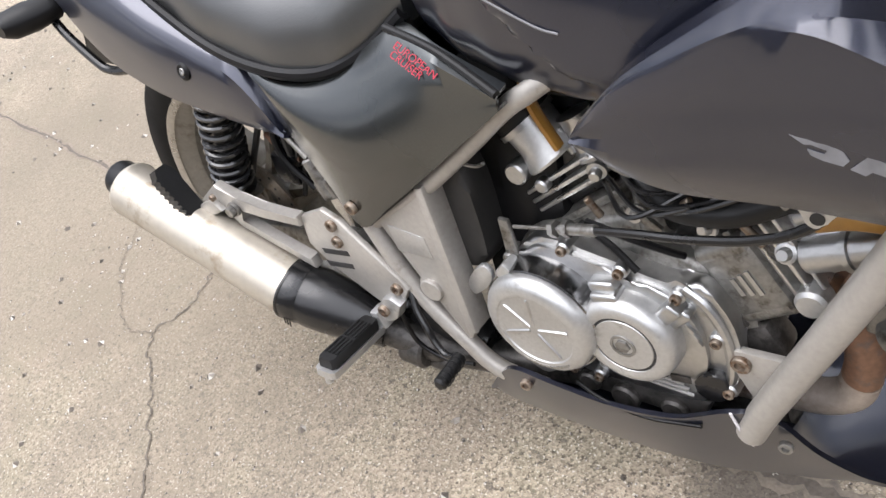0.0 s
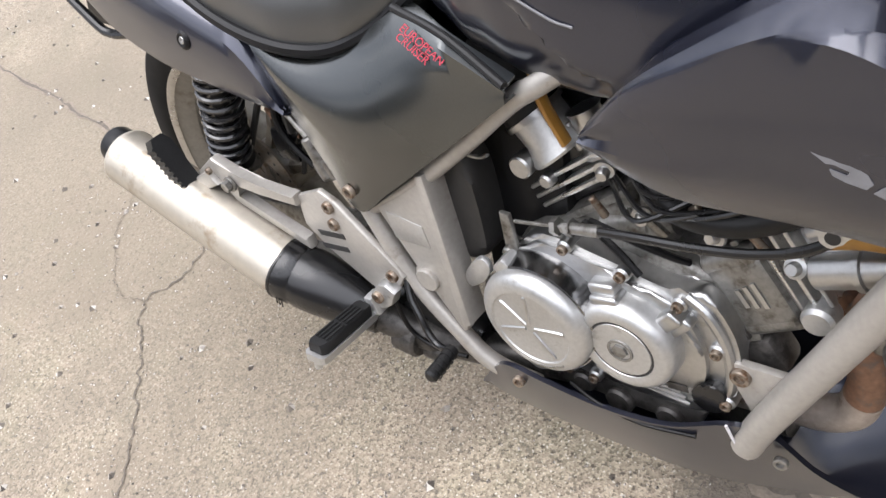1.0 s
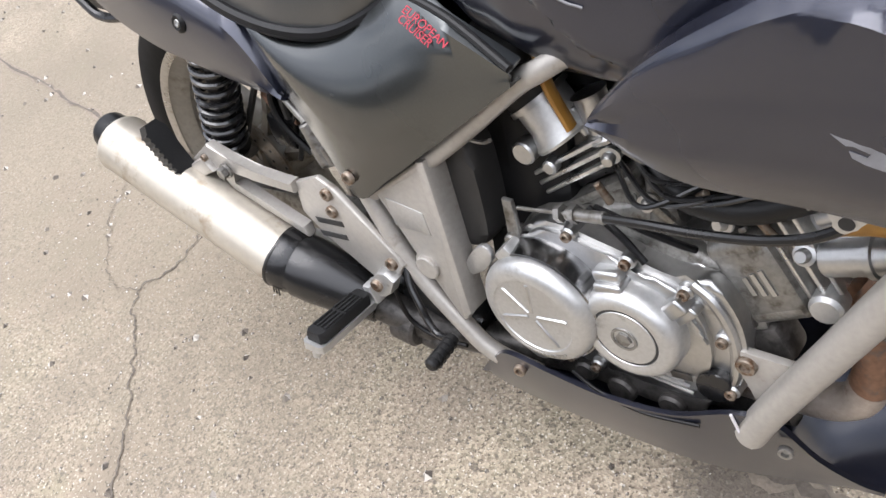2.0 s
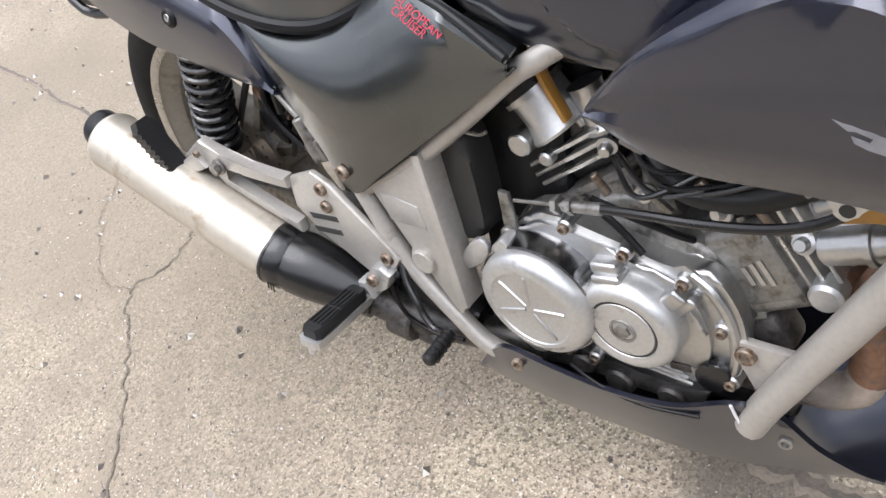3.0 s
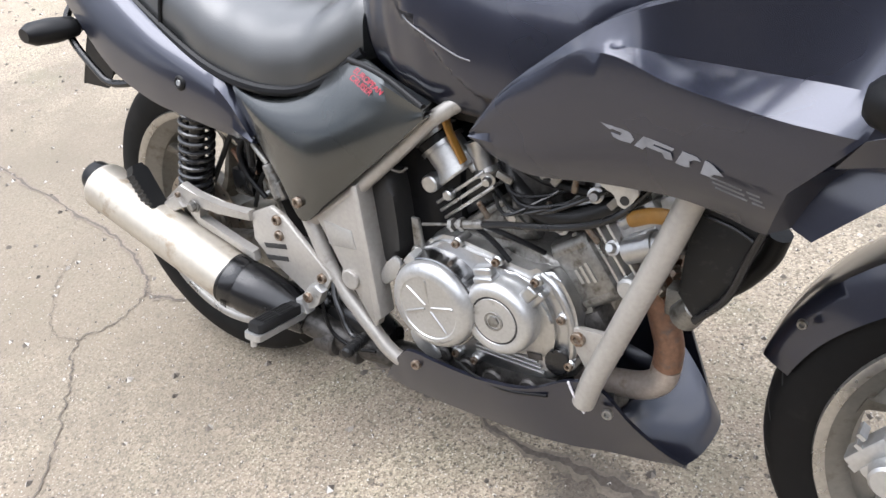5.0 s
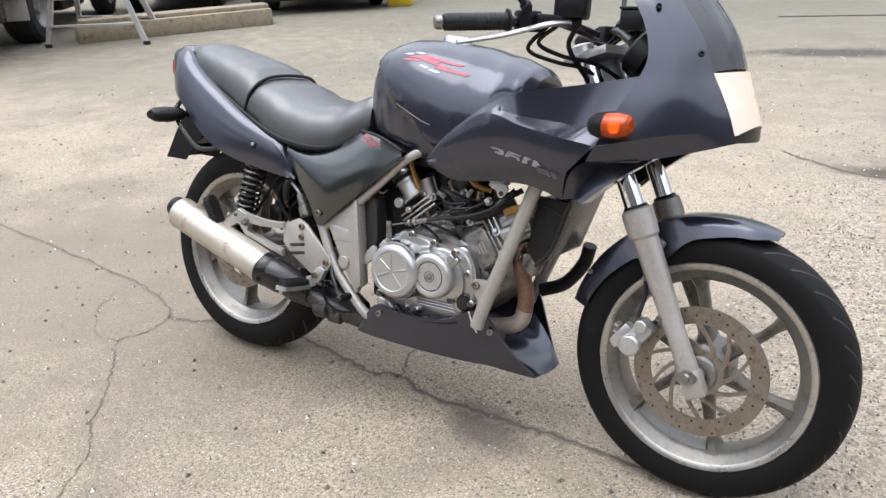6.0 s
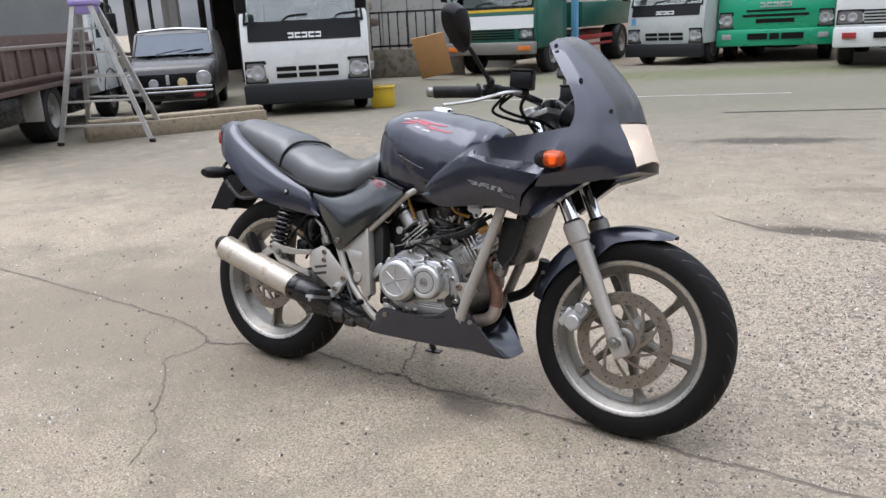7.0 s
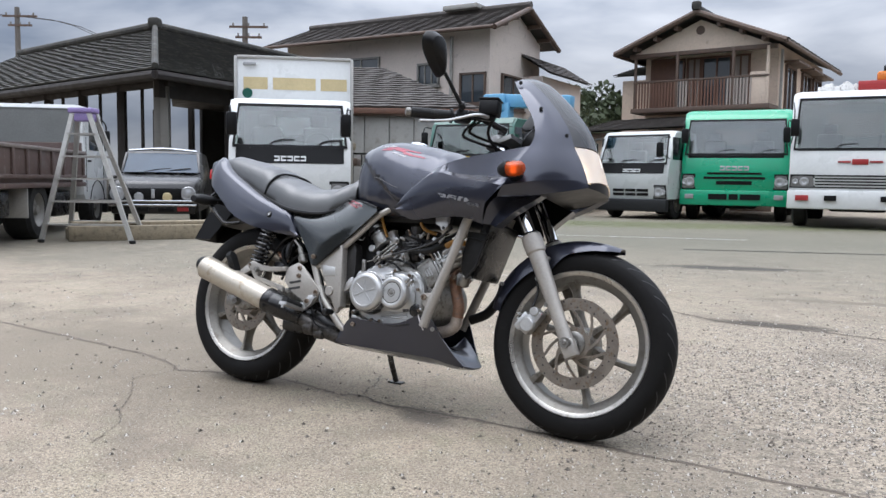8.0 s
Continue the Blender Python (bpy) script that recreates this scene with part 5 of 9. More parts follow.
sheet(bm, [[(1.10, y, 0.80), (1.165, y * 1.05, 0.885)] for y in (-0.14, -0.07, 0, 0.07, 0.14)], 0.003)
sheet(bm, [[(0.92, y, 0.80), (1.03, y, 0.80), (1.12, y, 0.80)] for y in (-0.16, 0, 0.16)], 0.003)
part("inner_cowl", bm, BLACK, bike, "black inner cowl")

# ---- engine ----
engine = new("engine")
engine.parent = bike
engine["label"] = "silver alloy V-twin engine with grimy castings"


def rounded(outline, n=4):
    return [(p.x, p.z) for p in curve([(x, 0, z) for x, z in outline], n, True)]


bm = bmesh.new()
slab(bm, rounded([(0.555, 0.40), (0.60, 0.468), (0.70, 0.482), (0.80, 0.470), (0.842, 0.40), (0.83, 0.320), (0.76, 0.262), (0.62, 0.245), (0.548, 0.30)]), -0.113, 0.150, 0.012)
part("crankcase", bm, OLDALLOY, engine, "dull alloy crankcase")
CASE = [(0.552, 0.366), (0.556, 0.414), (0.574, 0.436), (0.592, 0.458), (0.611, 0.474), (0.641, 0.478), (0.674, 0.474), (0.704, 0.470), (0.735, 0.463), (0.768, 0.462), (0.790, 0.468), (0.808, 0.452), (0.823, 0.425), (0.830, 0.393), (0.829, 0.358), (0.818, 0.322), (0.792, 0.302), (0.745, 0.292), (0.690, 0.286), (0.640, 0.286), (0.585, 0.306)]
bm = bmesh.new()
slab(bm, rounded(CASE, 3), -0.112, -0.1345, 0.006, 3)
case = part("clutch_case", bm, POLISH, engine, "polished alloy clutch case", sharp=50)
# raised shoulder between the round covers
bm = bmesh.new()
slab(bm, rounded([(0.580, 0.428), (0.595, 0.451), (0.613, 0.467), (0.642, 0.471), (0.672, 0.467), (0.700, 0.463), (0.710, 0.453), (0.731, 0.456), (0.763, 0.449), (0.786, 0.424), (0.798, 0.392), (0.798, 0.358), (0.782, 0.337), (0.70, 0.327), (0.60, 0.34)], 3), -0.128, -0.1415, 0.004, 3)
part("shoulder", bm, POLISH, case, sharp=50)
# sunken valley and outer rim towards the pump side
bm = bmesh.new()
sweep(bm, [(0.774, -0.134, 0.460), (0.794, -0.135, 0.448), (0.811, -0.135, 0.423), (0.820, -0.135, 0.392), (0.822, -0.135, 0.358), (0.813, -0.134, 0.328)], 0.0060, 10)
part("rim_bead", bm, POLISH, case)
# stepped lugs between the covers
for c, w, h, d in (((0.696, 0.449), 0.030, 0.014, 0.156), ((0.701, 0.440), 0.032, 0.012, 0.162), ((0.762, 0.433), 0.018, 0.034, 0.155), ((0.774, 0.428), 0.012, 0.030, 0.150)):
    bm = bmesh.new()
    box(bm, (c[0], -(0.130 + d) / 2, c[1]), (w, d - 0.130, h), Matrix.Rotation(radians(-14 if w > 0.024 else 38), 3, "Y"), 0.004, 3)
    part("step_lug", bm, POLISH, case, sharp=50)
# round cover with a five-armed star
SC = Vector((0.624, 0, 0.384))
# polished neck; the dark fairing's reflection is put into its colour
bm = bmesh.new()
lathe(bm, [(0.0765, -0.130), (0.0735, -0.142), (0.0712, -0.158), (0.0700, -0.1665), (0.0680, -0.1675)], SC, (0, 1, 0), 72)
part("cover_neck", bm, mat("neck_alloy_with_reflection", (0.30, 0.30, 0.305), 0.20, 1.0, vary=0.12, scale=14, fine=120), case, "shining neck of the round cover, darkened for the fairing's reflection")
bm = bmesh.new()
lathe(bm, [(0.0670, -0.150), (0.0672, -0.168), (0.0660, -0.1740), (0.0625, -0.1792), (0.0570, -0.1826), (0.0505, -0.1840), (0.0480, -0.1840), (0.0468, -0.1826), (0.0440, -0.1823), (0.0, -0.1826)], SC, (0, 1, 0), 72)
starc = part("star_cover", bm, ALLOY, engine, "matt cast alloy round cover with star ribs", sharp=40)
for ang in (145, 95, 15, -48, 205):
    bm = bmesh.new()
    d = Vector((math.cos(radians(ang)), 0, math.sin(radians(ang))))
    n = Vector((-d.z, 0, d.x))
    rows = []
    for r, w in ((0.006, 0.0012), (0.040, 0.0016), (0.0435, 0.0010)):
        c = SC + d * r
        rows.append([c + n * (w * 1.8) + Vector((0, -0.1824, 0)), c + n * w + Vector((0, -0.1842, 0)), c - n * w + Vector((0, -0.1842, 0)), c - n * (w * 1.8) + Vector((0, -0.1824, 0))])
    loft(bm, rows)
    part("rib", bm, POLISH, starc)
for k in range(16):
    bm = bmesh.new()
    a = radians(-125 + 5.2 * k)
    c = SC + Vector((0.054 * math.cos(a), -0.1836, 0.054 * math.sin(a)))
    box(bm, c, (0.0028, 0.0014, 0.0034), Matrix.Rotation(-a, 3, "Y"))
    part("cast_mark", bm, POLISH, starc)
bm = bmesh.new()
box(bm, SC + Vector((-0.040, -0.156, 0.056)), (0.016, 0.024, 0.024), Matrix.Rotation(radians(38), 3, "Y"), 0.004)
part("lug", bm, ALLOY, starc)
# clutch cover with its inspection plug
CC = Vector((0.722, 0, 0.389))
bm = bmesh.new()
lathe(bm, [(0.0585, -0.130), (0.0560, -0.142), (0.0555, -0.155), (0.0540, -0.1615), (0.0500, -0.1665), (0.0450, -0.1690), (0.0400, -0.1682), (0.0365, -0.1675), (0.0358, -0.1662), (0.0335, -0.1662), (0.0328, -0.1675), (0.018, -0.1678), (0.0, -0.1678)], CC, (0, 1, 0), 72)
clc = part("clutch_cover", bm, ALLOY, engine, "brushed alloy clutch cover with round plug", sharp=40)
bm = bmesh.new()
lathe(bm, [(0.0360, -0.1666), (0.0333, -0.1666)], CC, (0, 1, 0), 72)
part("plug_joint", bm, CASTLINE, clc)
bm = bmesh.new()
lathe(bm, [(0.0145, -0.167), (0.0140, -0.1694), (0.0115, -0.1694), (0.0110, -0.1665)], CC, (0, 1, 0), 40)
lathe(bm, [(0.0092, -0.166), (0.0085, -0.1705), (0.0, -0.1705)], CC, (0, 1, 0), 6)
part("plug_hexagon", bm, OLDALLOY, clc)
# ribs and screws of the case
for k in range(3):
    for x, z, sx in ((0.781, 0.420, 0.020),):
        bm = bmesh.new()
        box(bm, (x + 0.004 * k, -0.142, z - 0.0075 * k), (sx, 0.008, 0.0038), Matrix.Rotation(radians(10 if sx > 0.025 else 48), 3, "Y"), 0.0012)
        part("cooling_rib", bm, POLISH, case)
for x, z in ((0.648, 0.474), (0.711, 0.464), (0.770, 0.452), (0.809, 0.408), (0.822, 0.340), (0.640, 0.290), (0.672, 0.290), (0.560, 0.310)):
    bm = bmesh.new()
    rod(bm, (x, -0.115, z), (x, -0.1425, z), 0.0090, 0.0082, 18, 0.002)
    part("screw_boss", bm, POLISH, case)
    socket_bolt((x, -0.1425, z), (0, -1, 0), 0.0058, case, BOLT, 0.005)
for k in range(4):
    bm = bmesh.new()
    o = 0.0082 * k
    rod(bm, (0.668 + 0.2 * o, -0.1375, 0.327 - 0.8 * o), (0.768 + 0.6 * o, -0.1375, 0.331 - 0.9 * o), 0.0021, seg=8)
    part("case_line", bm, POLISH, case)
bm = bmesh.new()
slab(bm, [(0.758, 0.338), (0.781, 0.342), (0.783, 0.333), (0.761, 0.328)], -0.1415, -0.1428, 0.0004)
part("label_plate", bm, DARKALLOY, case, "small dark warning label")
bm = bmesh.new()
slab(bm, rounded([(0.788, 0.345), (0.798, 0.357), (0.812, 0.360), (0.821, 0.350), (0.818, 0.326), (0.800, 0.318), (0.787, 0.330)]), -0.130, -0.1450, 0.003)
part("pump_cover", bm, BLACKM, case)
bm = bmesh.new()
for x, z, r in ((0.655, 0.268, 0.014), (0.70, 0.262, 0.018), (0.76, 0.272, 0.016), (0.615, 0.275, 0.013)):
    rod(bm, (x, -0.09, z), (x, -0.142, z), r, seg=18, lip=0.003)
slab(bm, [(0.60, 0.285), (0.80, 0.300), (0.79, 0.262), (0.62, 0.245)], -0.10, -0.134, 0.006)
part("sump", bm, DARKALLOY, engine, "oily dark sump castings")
bm = bmesh.new()
sweep(bm, [(0.655, -0.165, 0.296), (0.69, -0.168, 0.285), (0.74, -0.166, 0.280), (0.80, -0.160, 0.292)], 0.0022, 8)
part("wire", bm, BLACK, engine)


FINS = mat("bright_fin_alloy", (0.62, 0.61, 0.59), 0.3, 0.9, vary=0.15, scale=30, fine=200, dirt=(0.22, 0.20, 0.17), dirt_at=0.66)


def cylinder(base, axis, name, label, d0, dn, reach, gap, wide, head_k, head_m):
    """A finned barrel with head and cover along axis from base."""
    base, axis = Vector(base), Vector(axis).normalized()
    u = Vector((axis.z, 0, -axis.x))
    rot = Matrix((u, Vector((0, 1, 0)), axis)).transposed()
    cyl = new(name)
    cyl.parent = engine
    cyl["label"] = label
    bm = bmesh.new()
    box(bm, base + axis * (d0 - 0.035), (wide * 0.87, 2 * reach * 0.93, 0.06), rot, 0.010)
    box(bm, base + axis * (d0 - 0.012), (wide * 0.94, 2 * reach * 0.98, 0.010), rot, 0.004)
    part("barrel", bm, OLDALLOY, cyl)
    for k in range(dn):
        bm = bmesh.new()
        box(bm, base + axis * (d0 + 0.012 + gap * k), (wide - 0.004 * (k == dn - 1), 2 * reach, 0.0050), rot, 0.002)
        part("fin", bm, FINS, cyl)
    top = d0 + 0.012 + gap * dn
    bm = bmesh.new()
    box(bm, base + axis * (d0 + 0.03), (wide * 0.8, 2 * reach * 0.86, 0.07), rot, 0.01)
    box(bm, base + axis * (top + 0.022), (wide * 0.9, 2 * reach * head_k, 0.050), rot, 0.010)
    for sx in (-0.3 * wide, 0.0, 0.3 * wide):
        rod(bm, base + axis * (top - 0.006) + u * sx + Vector((0, -reach * head_k * 0.98, 0)), base + axis * (top + 0.034) + u * sx + Vector((0, -reach * head_k * 0.98, 0)), 0.010, 0.008, 16, 0.002)
    part("head", bm, head_m, cyl)
    bm = bmesh.new()
    box(bm, base + axis * (top + 0.062), (wide * 0.8, 2 * reach * head_k * 0.95, 0.034), rot, 0.012)
    part("valve_cover", bm, head_m, cyl)
    for sx in (-0.045, 0.045):
        bolt(base + axis * (top + 0.078) + u * sx + Vector((0, -reach * 0.6, 0)), axis, 0.007, cyl, BOLT, 0.012)
    for sx in (-0.30 * wide, 0.30 * wide):
        bolt(base + axis * (d0 - 0.030) + u * sx + Vector((0, -reach * 0.93, 0)), (0, -1, 0.3), 0.0048, cyl, OLDALLOY, 0.006)
        rod_bm = bmesh.new()
        rod(rod_bm, base + axis * (top - 0.004) + u * sx + Vector((0, -reach * 0.86, 0)), base + axis * (top + 0.026) + u * sx + Vector((0, -reach * 0.86, 0)), 0.0075, 0.0065, 14, 0.001)
        part("head_stud", rod_bm, POLISH, cyl)
    return cyl, base + axis * top, u, axis, rot


rc, rtop, ru, rax, rrot = cylinder((0.721, 0, 0.417), (-0.63, 0, 0.78), "rear_cylinder", "finned silver rear cylinder", 0.115, 3, 0.102, 0.0118, 0.108, 0.55, BLACKM)
fc_, ftop, fu, fax, frot = cylinder((0.718, 0, 0.405), (0.81, 0, 0.58), "front_cylinder", "finned silver front cylinder", 0.1436, 3, 0.108, 0.0138, 0.088, 0.85, ALLOY)
bm = bmesh.new()
box(bm, Vector((0.718, -0.104, 0.405)) + fax * 0.1237 + fu * 0.012, (0.074, 0.024, 0.060), frot, 0.007)
for k in (-1, 1):
    rod(bm, Vector((0.718, -0.103, 0.405)) + fax * 0.092 + fu * (0.012 + 0.036 * k), Vector((0.718, -0.103, 0.405)) + fax * 0.150 + fu * (0.012 + 0.036 * k), 0.0125, seg=16, lip=0.003)
part("water_cover", bm, OLDALLOY, fc_, "cast alloy water cover")
for k in range(3):
    bm = bmesh.new()
    box(bm, Vector((0.718, -0.117, 0.405)) + fax * (0.134 - 0.009 * k) + fu * 0.012, (0.028 - 0.004 * k, 0.002, 0.0045), frot)
    part("cast_mark", bm, POLISH, fc_)
bm = bmesh.new()
lathe(bm, [(0.0, 0.012), (0.012, 0.012), (0.015, 0.008), (0.015, -0.01)], (0.883, -0.106, 0.462), (0, -1, 0), 28)
part("core_plug", bm, ALLOY, fc_)
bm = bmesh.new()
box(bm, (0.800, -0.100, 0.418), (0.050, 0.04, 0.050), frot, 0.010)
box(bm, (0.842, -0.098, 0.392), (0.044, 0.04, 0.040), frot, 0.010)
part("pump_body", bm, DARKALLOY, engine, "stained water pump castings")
# hanger plate to the down tube
bm = bmesh.new()
slab(bm, [(0.818, 0.398), (0.884, 0.405), (0.890, 0.378), (0.862, 0.345), (0.846, 0.335), (0.828, 0.365)], -0.128, -0.138, 0.002)
part("hanger_plate", bm, FRAME, engine, "silver-grey engine hanger plate")
socket_bolt((0.832, -0.138, 0.385), (0, -1, 0), 0.010, engine, BOLT)
# silver union and ochre hose by the front cylinder
bm = bmesh.new()
rod(bm, (0.872, -0.100, 0.506), (0.945, -0.106, 0.546), 0.0165, 0.0165, 24, 0.002)
lathe(bm, [(0.0165, 0), (0.0195, 0.001), (0.0195, 0.007), (0.0165, 0.008)], (0.905, -0.1025, 0.524), (0.87, -0.07, 0.48), 24)
part("water_union", bm, POLISH, engine, "polished water union")
bm = bmesh.new()
sweep(bm, [(0.882, -0.118, 0.560), (0.912, -0.122, 0.574), (0.955, -0.116, 0.572), (0.985, -0.10, 0.555)], 0.0095, 14)
part("ochre_cap_lead", bm, ORANGE, engine, "faded ochre plug lead")
bm = bmesh.new()
sweep(bm, [(0.612, -0.110, 0.648), (0.623, -0.114, 0.620), (0.643, -0.112, 0.580)], 0.008, 10, flat=0.5)
part("ochre_strap", bm, ORANGE, engine, "faded ochre strap")
bm = bmesh.new()
sweep(bm, [(0.762, -0.10, 0.640), (0.79, -0.11, 0.612), (0.83, -0.10, 0.600)], 0.006, 10)
part("ochre_hose", bm, ORANGE, engine, "ochre hose")
# intake boot, thermostat and clamps at the rear head
bm = bmesh.new()
b0, b1 = Vector((0.622, -0.086, 0.552)), Vector((0.570, -0.088, 0.614))
lathe(bm, [(0.0, 0.0), (0.034, 0.0), (0.035, 0.003), (0.032, 0.009), (0.0285, 0.022), (0.0285, 0.046), (0.0, 0.047)], b0, b1 - b0, 32)
part("intake_neck", bm, ALLOY, engine, "bright alloy neck")
bm = bmesh.new()
rod(bm, b0.lerp(b1, 0.57), b0.lerp(b1, 0.78), 0.031, 0.031, 28, 0.003)
rod(bm, b0.lerp(b1, 1.0), b1 + Vector((-0.02, 0.02, 0.04)), 0.033, 0.036, 24)
bt = part("intake_boot", bm, RUBBER, engine, "black rubber intake boot")
bm = bmesh.new()
rod(bm, b0.lerp(b1, 0.78), b0.lerp(b1, 1.0), 0.0295, 0.027, 28, 0.004)
part("carburettor_cap", bm, POLISH, engine, "bright carburettor cap")
bm = bmesh.new()
d = (b1 - b0).normalized()
for t in (0.58, 0.80):
    lathe(bm, [(0.0300, -0.003), (0.0330, -0.003), (0.0330, 0.003), (0.0305, 0.003)], b0.lerp(b1, t), d, 28)
part("hose_clamp", bm, POLISH, engine)
bm = bmesh.new()
rod(bm, (0.587, -0.098, 0.537), (0.587, -0.118, 0.537), 0.013, 0.013, 20, 0.002)
part("head_boss", bm, POLISH, engine)
bm = bmesh.new()
rod(bm, (0.612, -0.098, 0.523), (0.612, -0.112, 0.523), 0.008, 0.008, 16, 0.002)
part("head_boss", bm, POLISH, engine)
bm = bmesh.new()
lathe(bm, [(0.0, 0.0), (0.020, 0.0), (0.021, 0.004), (0.016, 0.010), (0.016, 0.044), (0.018, 0.048), (0.0, 0.049)], (0.664, -0.082, 0.558), (-0.42, 0.0, 0.9), 28)
part("breather_neck", bm, POLISH, engine, "bright breather neck")
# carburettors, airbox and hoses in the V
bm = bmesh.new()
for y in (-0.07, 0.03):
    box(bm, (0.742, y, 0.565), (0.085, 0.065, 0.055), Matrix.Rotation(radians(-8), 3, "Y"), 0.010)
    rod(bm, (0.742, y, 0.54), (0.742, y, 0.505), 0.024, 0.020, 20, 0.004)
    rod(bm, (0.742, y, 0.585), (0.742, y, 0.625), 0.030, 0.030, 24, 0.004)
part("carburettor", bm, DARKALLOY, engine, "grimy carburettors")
bm = bmesh.new()
box(bm, (0.745, 0, 0.652), (0.30, 0.22, 0.045), None, 0.015)
part("airbox", bm, BLACK, engine, "black airbox")
bm = bmesh.new()
sweep(bm, [(0.695, -0.080, 0.585), (0.720, -0.104, 0.558), (0.750, -0.112, 0.541), (0.780, -0.112, 0.537), (0.815, -0.108, 0.543), (0.851, -0.10, 0.562), (0.885, -0.085, 0.585)], 0.0135, 16)
part("water_hose", bm, RUBBER, engine, "black water hose")
bm = bmesh.new()
sweep(bm, [(0.700, -0.08, 0.605), (0.73, -0.108, 0.590), (0.80, -0.105, 0.575), (0.86, -0.10, 0.585), (0.90, -0.08, 0.61)], 0.0065, 14)
part("breather_hose", bm, RUBBER, engine)
bm = bmesh.new()
rod(bm, (0.712, -0.080, 0.545), (0.728, -0.094, 0.488), 0.014, 0.014, 18, 0.003)
rod(bm, (0.665, -0.085, 0.470), (0.740, -0.080, 0.500), 0.020, 0.020, 20, 0.004)
part("pipe_stub", bm, OLDALLOY, engine)
bm = bmesh.new()
for p in (((0.66, -0.12, 0.497), (0.70, -0.13, 0.485), (0.728, -0.135, 0.466)), ((0.67, -0.125, 0.505), (0.72, -0.128, 0.500), (0.755, -0.12, 0.488), (0.765, -0.11, 0.478))):
    sweep(bm, p, 0.0038, 8)
part("thin_hose", bm, BLACK, engine)
fittings = random.Random(8)
for k in range(16):
    c = Vector((lerp(0.690, 0.860, (k % 8) / 7) + fittings.uniform(-0.006, 0.006), -0.104 - fittings.uniform(0.0, 0.016), (0.596 if k < 8 else 0.532) - 0.02 * abs((k % 8) - 3.5) / 3.5 + fittings.uniform(-0.010, 0.010)))
    bm = bmesh.new()
    if k % 3 == 0:
        lathe(bm, [(0.0, 0.012), (0.005, 0.012), (0.0065, 0.009), (0.0065, 0.004), (0.010, 0.003), (0.010, 0.0)], c, (fittings.uniform(-0.5, 0.5), -1, fittings.uniform(-0.2, 0.6)), 14)
    elif k % 3 == 1:
        box(bm, c, (0.024, 0.006, 0.010), Matrix.Rotation(fittings.uniform(-1.2, 1.2), 3, "Y"), 0.0015)
    else:
        rod(bm, c, c + Vector((fittings.uniform(-0.02, 0.02), -0.004, 0.022)), 0.0045, 0.0038, 12, 0.001)
    part("fitting", bm, (POLISH, OLDALLOY, BOLT)[k % 3], engine, "small weathered carburettor fitting")
for k in range(6):
    a, b = fittings.uniform(0.675, 0.72), fittings.uniform(0.80, 0.88)
    z0, z1 = fittings.uniform(0.53, 0.60), fittings.uniform(0.55, 0.62)
    bm = bmesh.new()
    sweep(bm, [(a, -0.098, z0), (lerp(a, b, 0.35), -0.122 - 0.003 * k, lerp(z0, z1, 0.3) - 0.018), (lerp(a, b, 0.7), -0.122, lerp(z0, z1, 0.7) - 0.012), (b, -0.098, z1)], 0.0026, 7)
    part("thin_lead", bm, BLACKM, engine)
# clutch cable, its adjuster, arm and bracket
bm = bmesh.new()
sweep(bm, [(0.690, -0.146, 0.5155), (0.735, -0.150, 0.528), (0.79, -0.154, 0.541), (0.845, -0.158, 0.560), (0.885, -0.160, 0.585), (0.915, -0.15, 0.62)], 0.0046, 10)
cable = part("clutch_cable", bm, BLACKM, engine, "black clutch cable")
bm = bmesh.new()
rod(bm, (0.650, -0.142, 0.503), (0.694, -0.146, 0.5165), 0.0062, 0.0062, 14, 0.001)
rod(bm, (0.590, -0.140, 0.487), (0.655, -0.143, 0.505), 0.0022, seg=10)
for t in (0.640, 0.656):
    rod(bm, (t, -0.142, 0.500 + 0.3 * (t - 0.64)), (t + 0.006, -0.142, 0.502 + 0.3 * (t - 0.64)), 0.0095, seg=6)
part("adjuster", bm, OLDALLOY, cable)
bm = bmesh.new()
slab(bm, [(0.572, 0.494), (0.584, 0.494), (0.592, 0.440), (0.582, 0.434), (0.574, 0.445)], -0.136, -0.143, 0.002)
rod(bm, (0.582, -0.125, 0.444), (0.582, -0.150, 0.444), 0.010, 0.009, 16, 0.002)
part("clutch_arm", bm, OLDALLOY, engine)
bm = bmesh.new()
slab(bm, rounded([(0.866, 0.630), (0.902, 0.634), (0.912, 0.622), (0.903, 0.610), (0.897, 0.602), (0.888, 0.606), (0.886, 0.616), (0.870, 0.622)], 3), -0.172, -0.178, 0.0015)
slab(bm, [(0.858, 0.648), (0.905, 0.650), (0.904, 0.630), (0.864, 0.626)], -0.150, -0.172, 0.002)
brk = part("fairing_bracket", bm, ALLOY, engine, "pale alloy fairing bracket")
bm = bmesh.new()
lathe(bm, [(0.0, 0.0006), (0.0055, 0.0006), (0.0055, 0.0)], (0.897, -0.178, 0.612), (0, -1, 0), 16)
part("hole", bm, CASTLINE, brk)
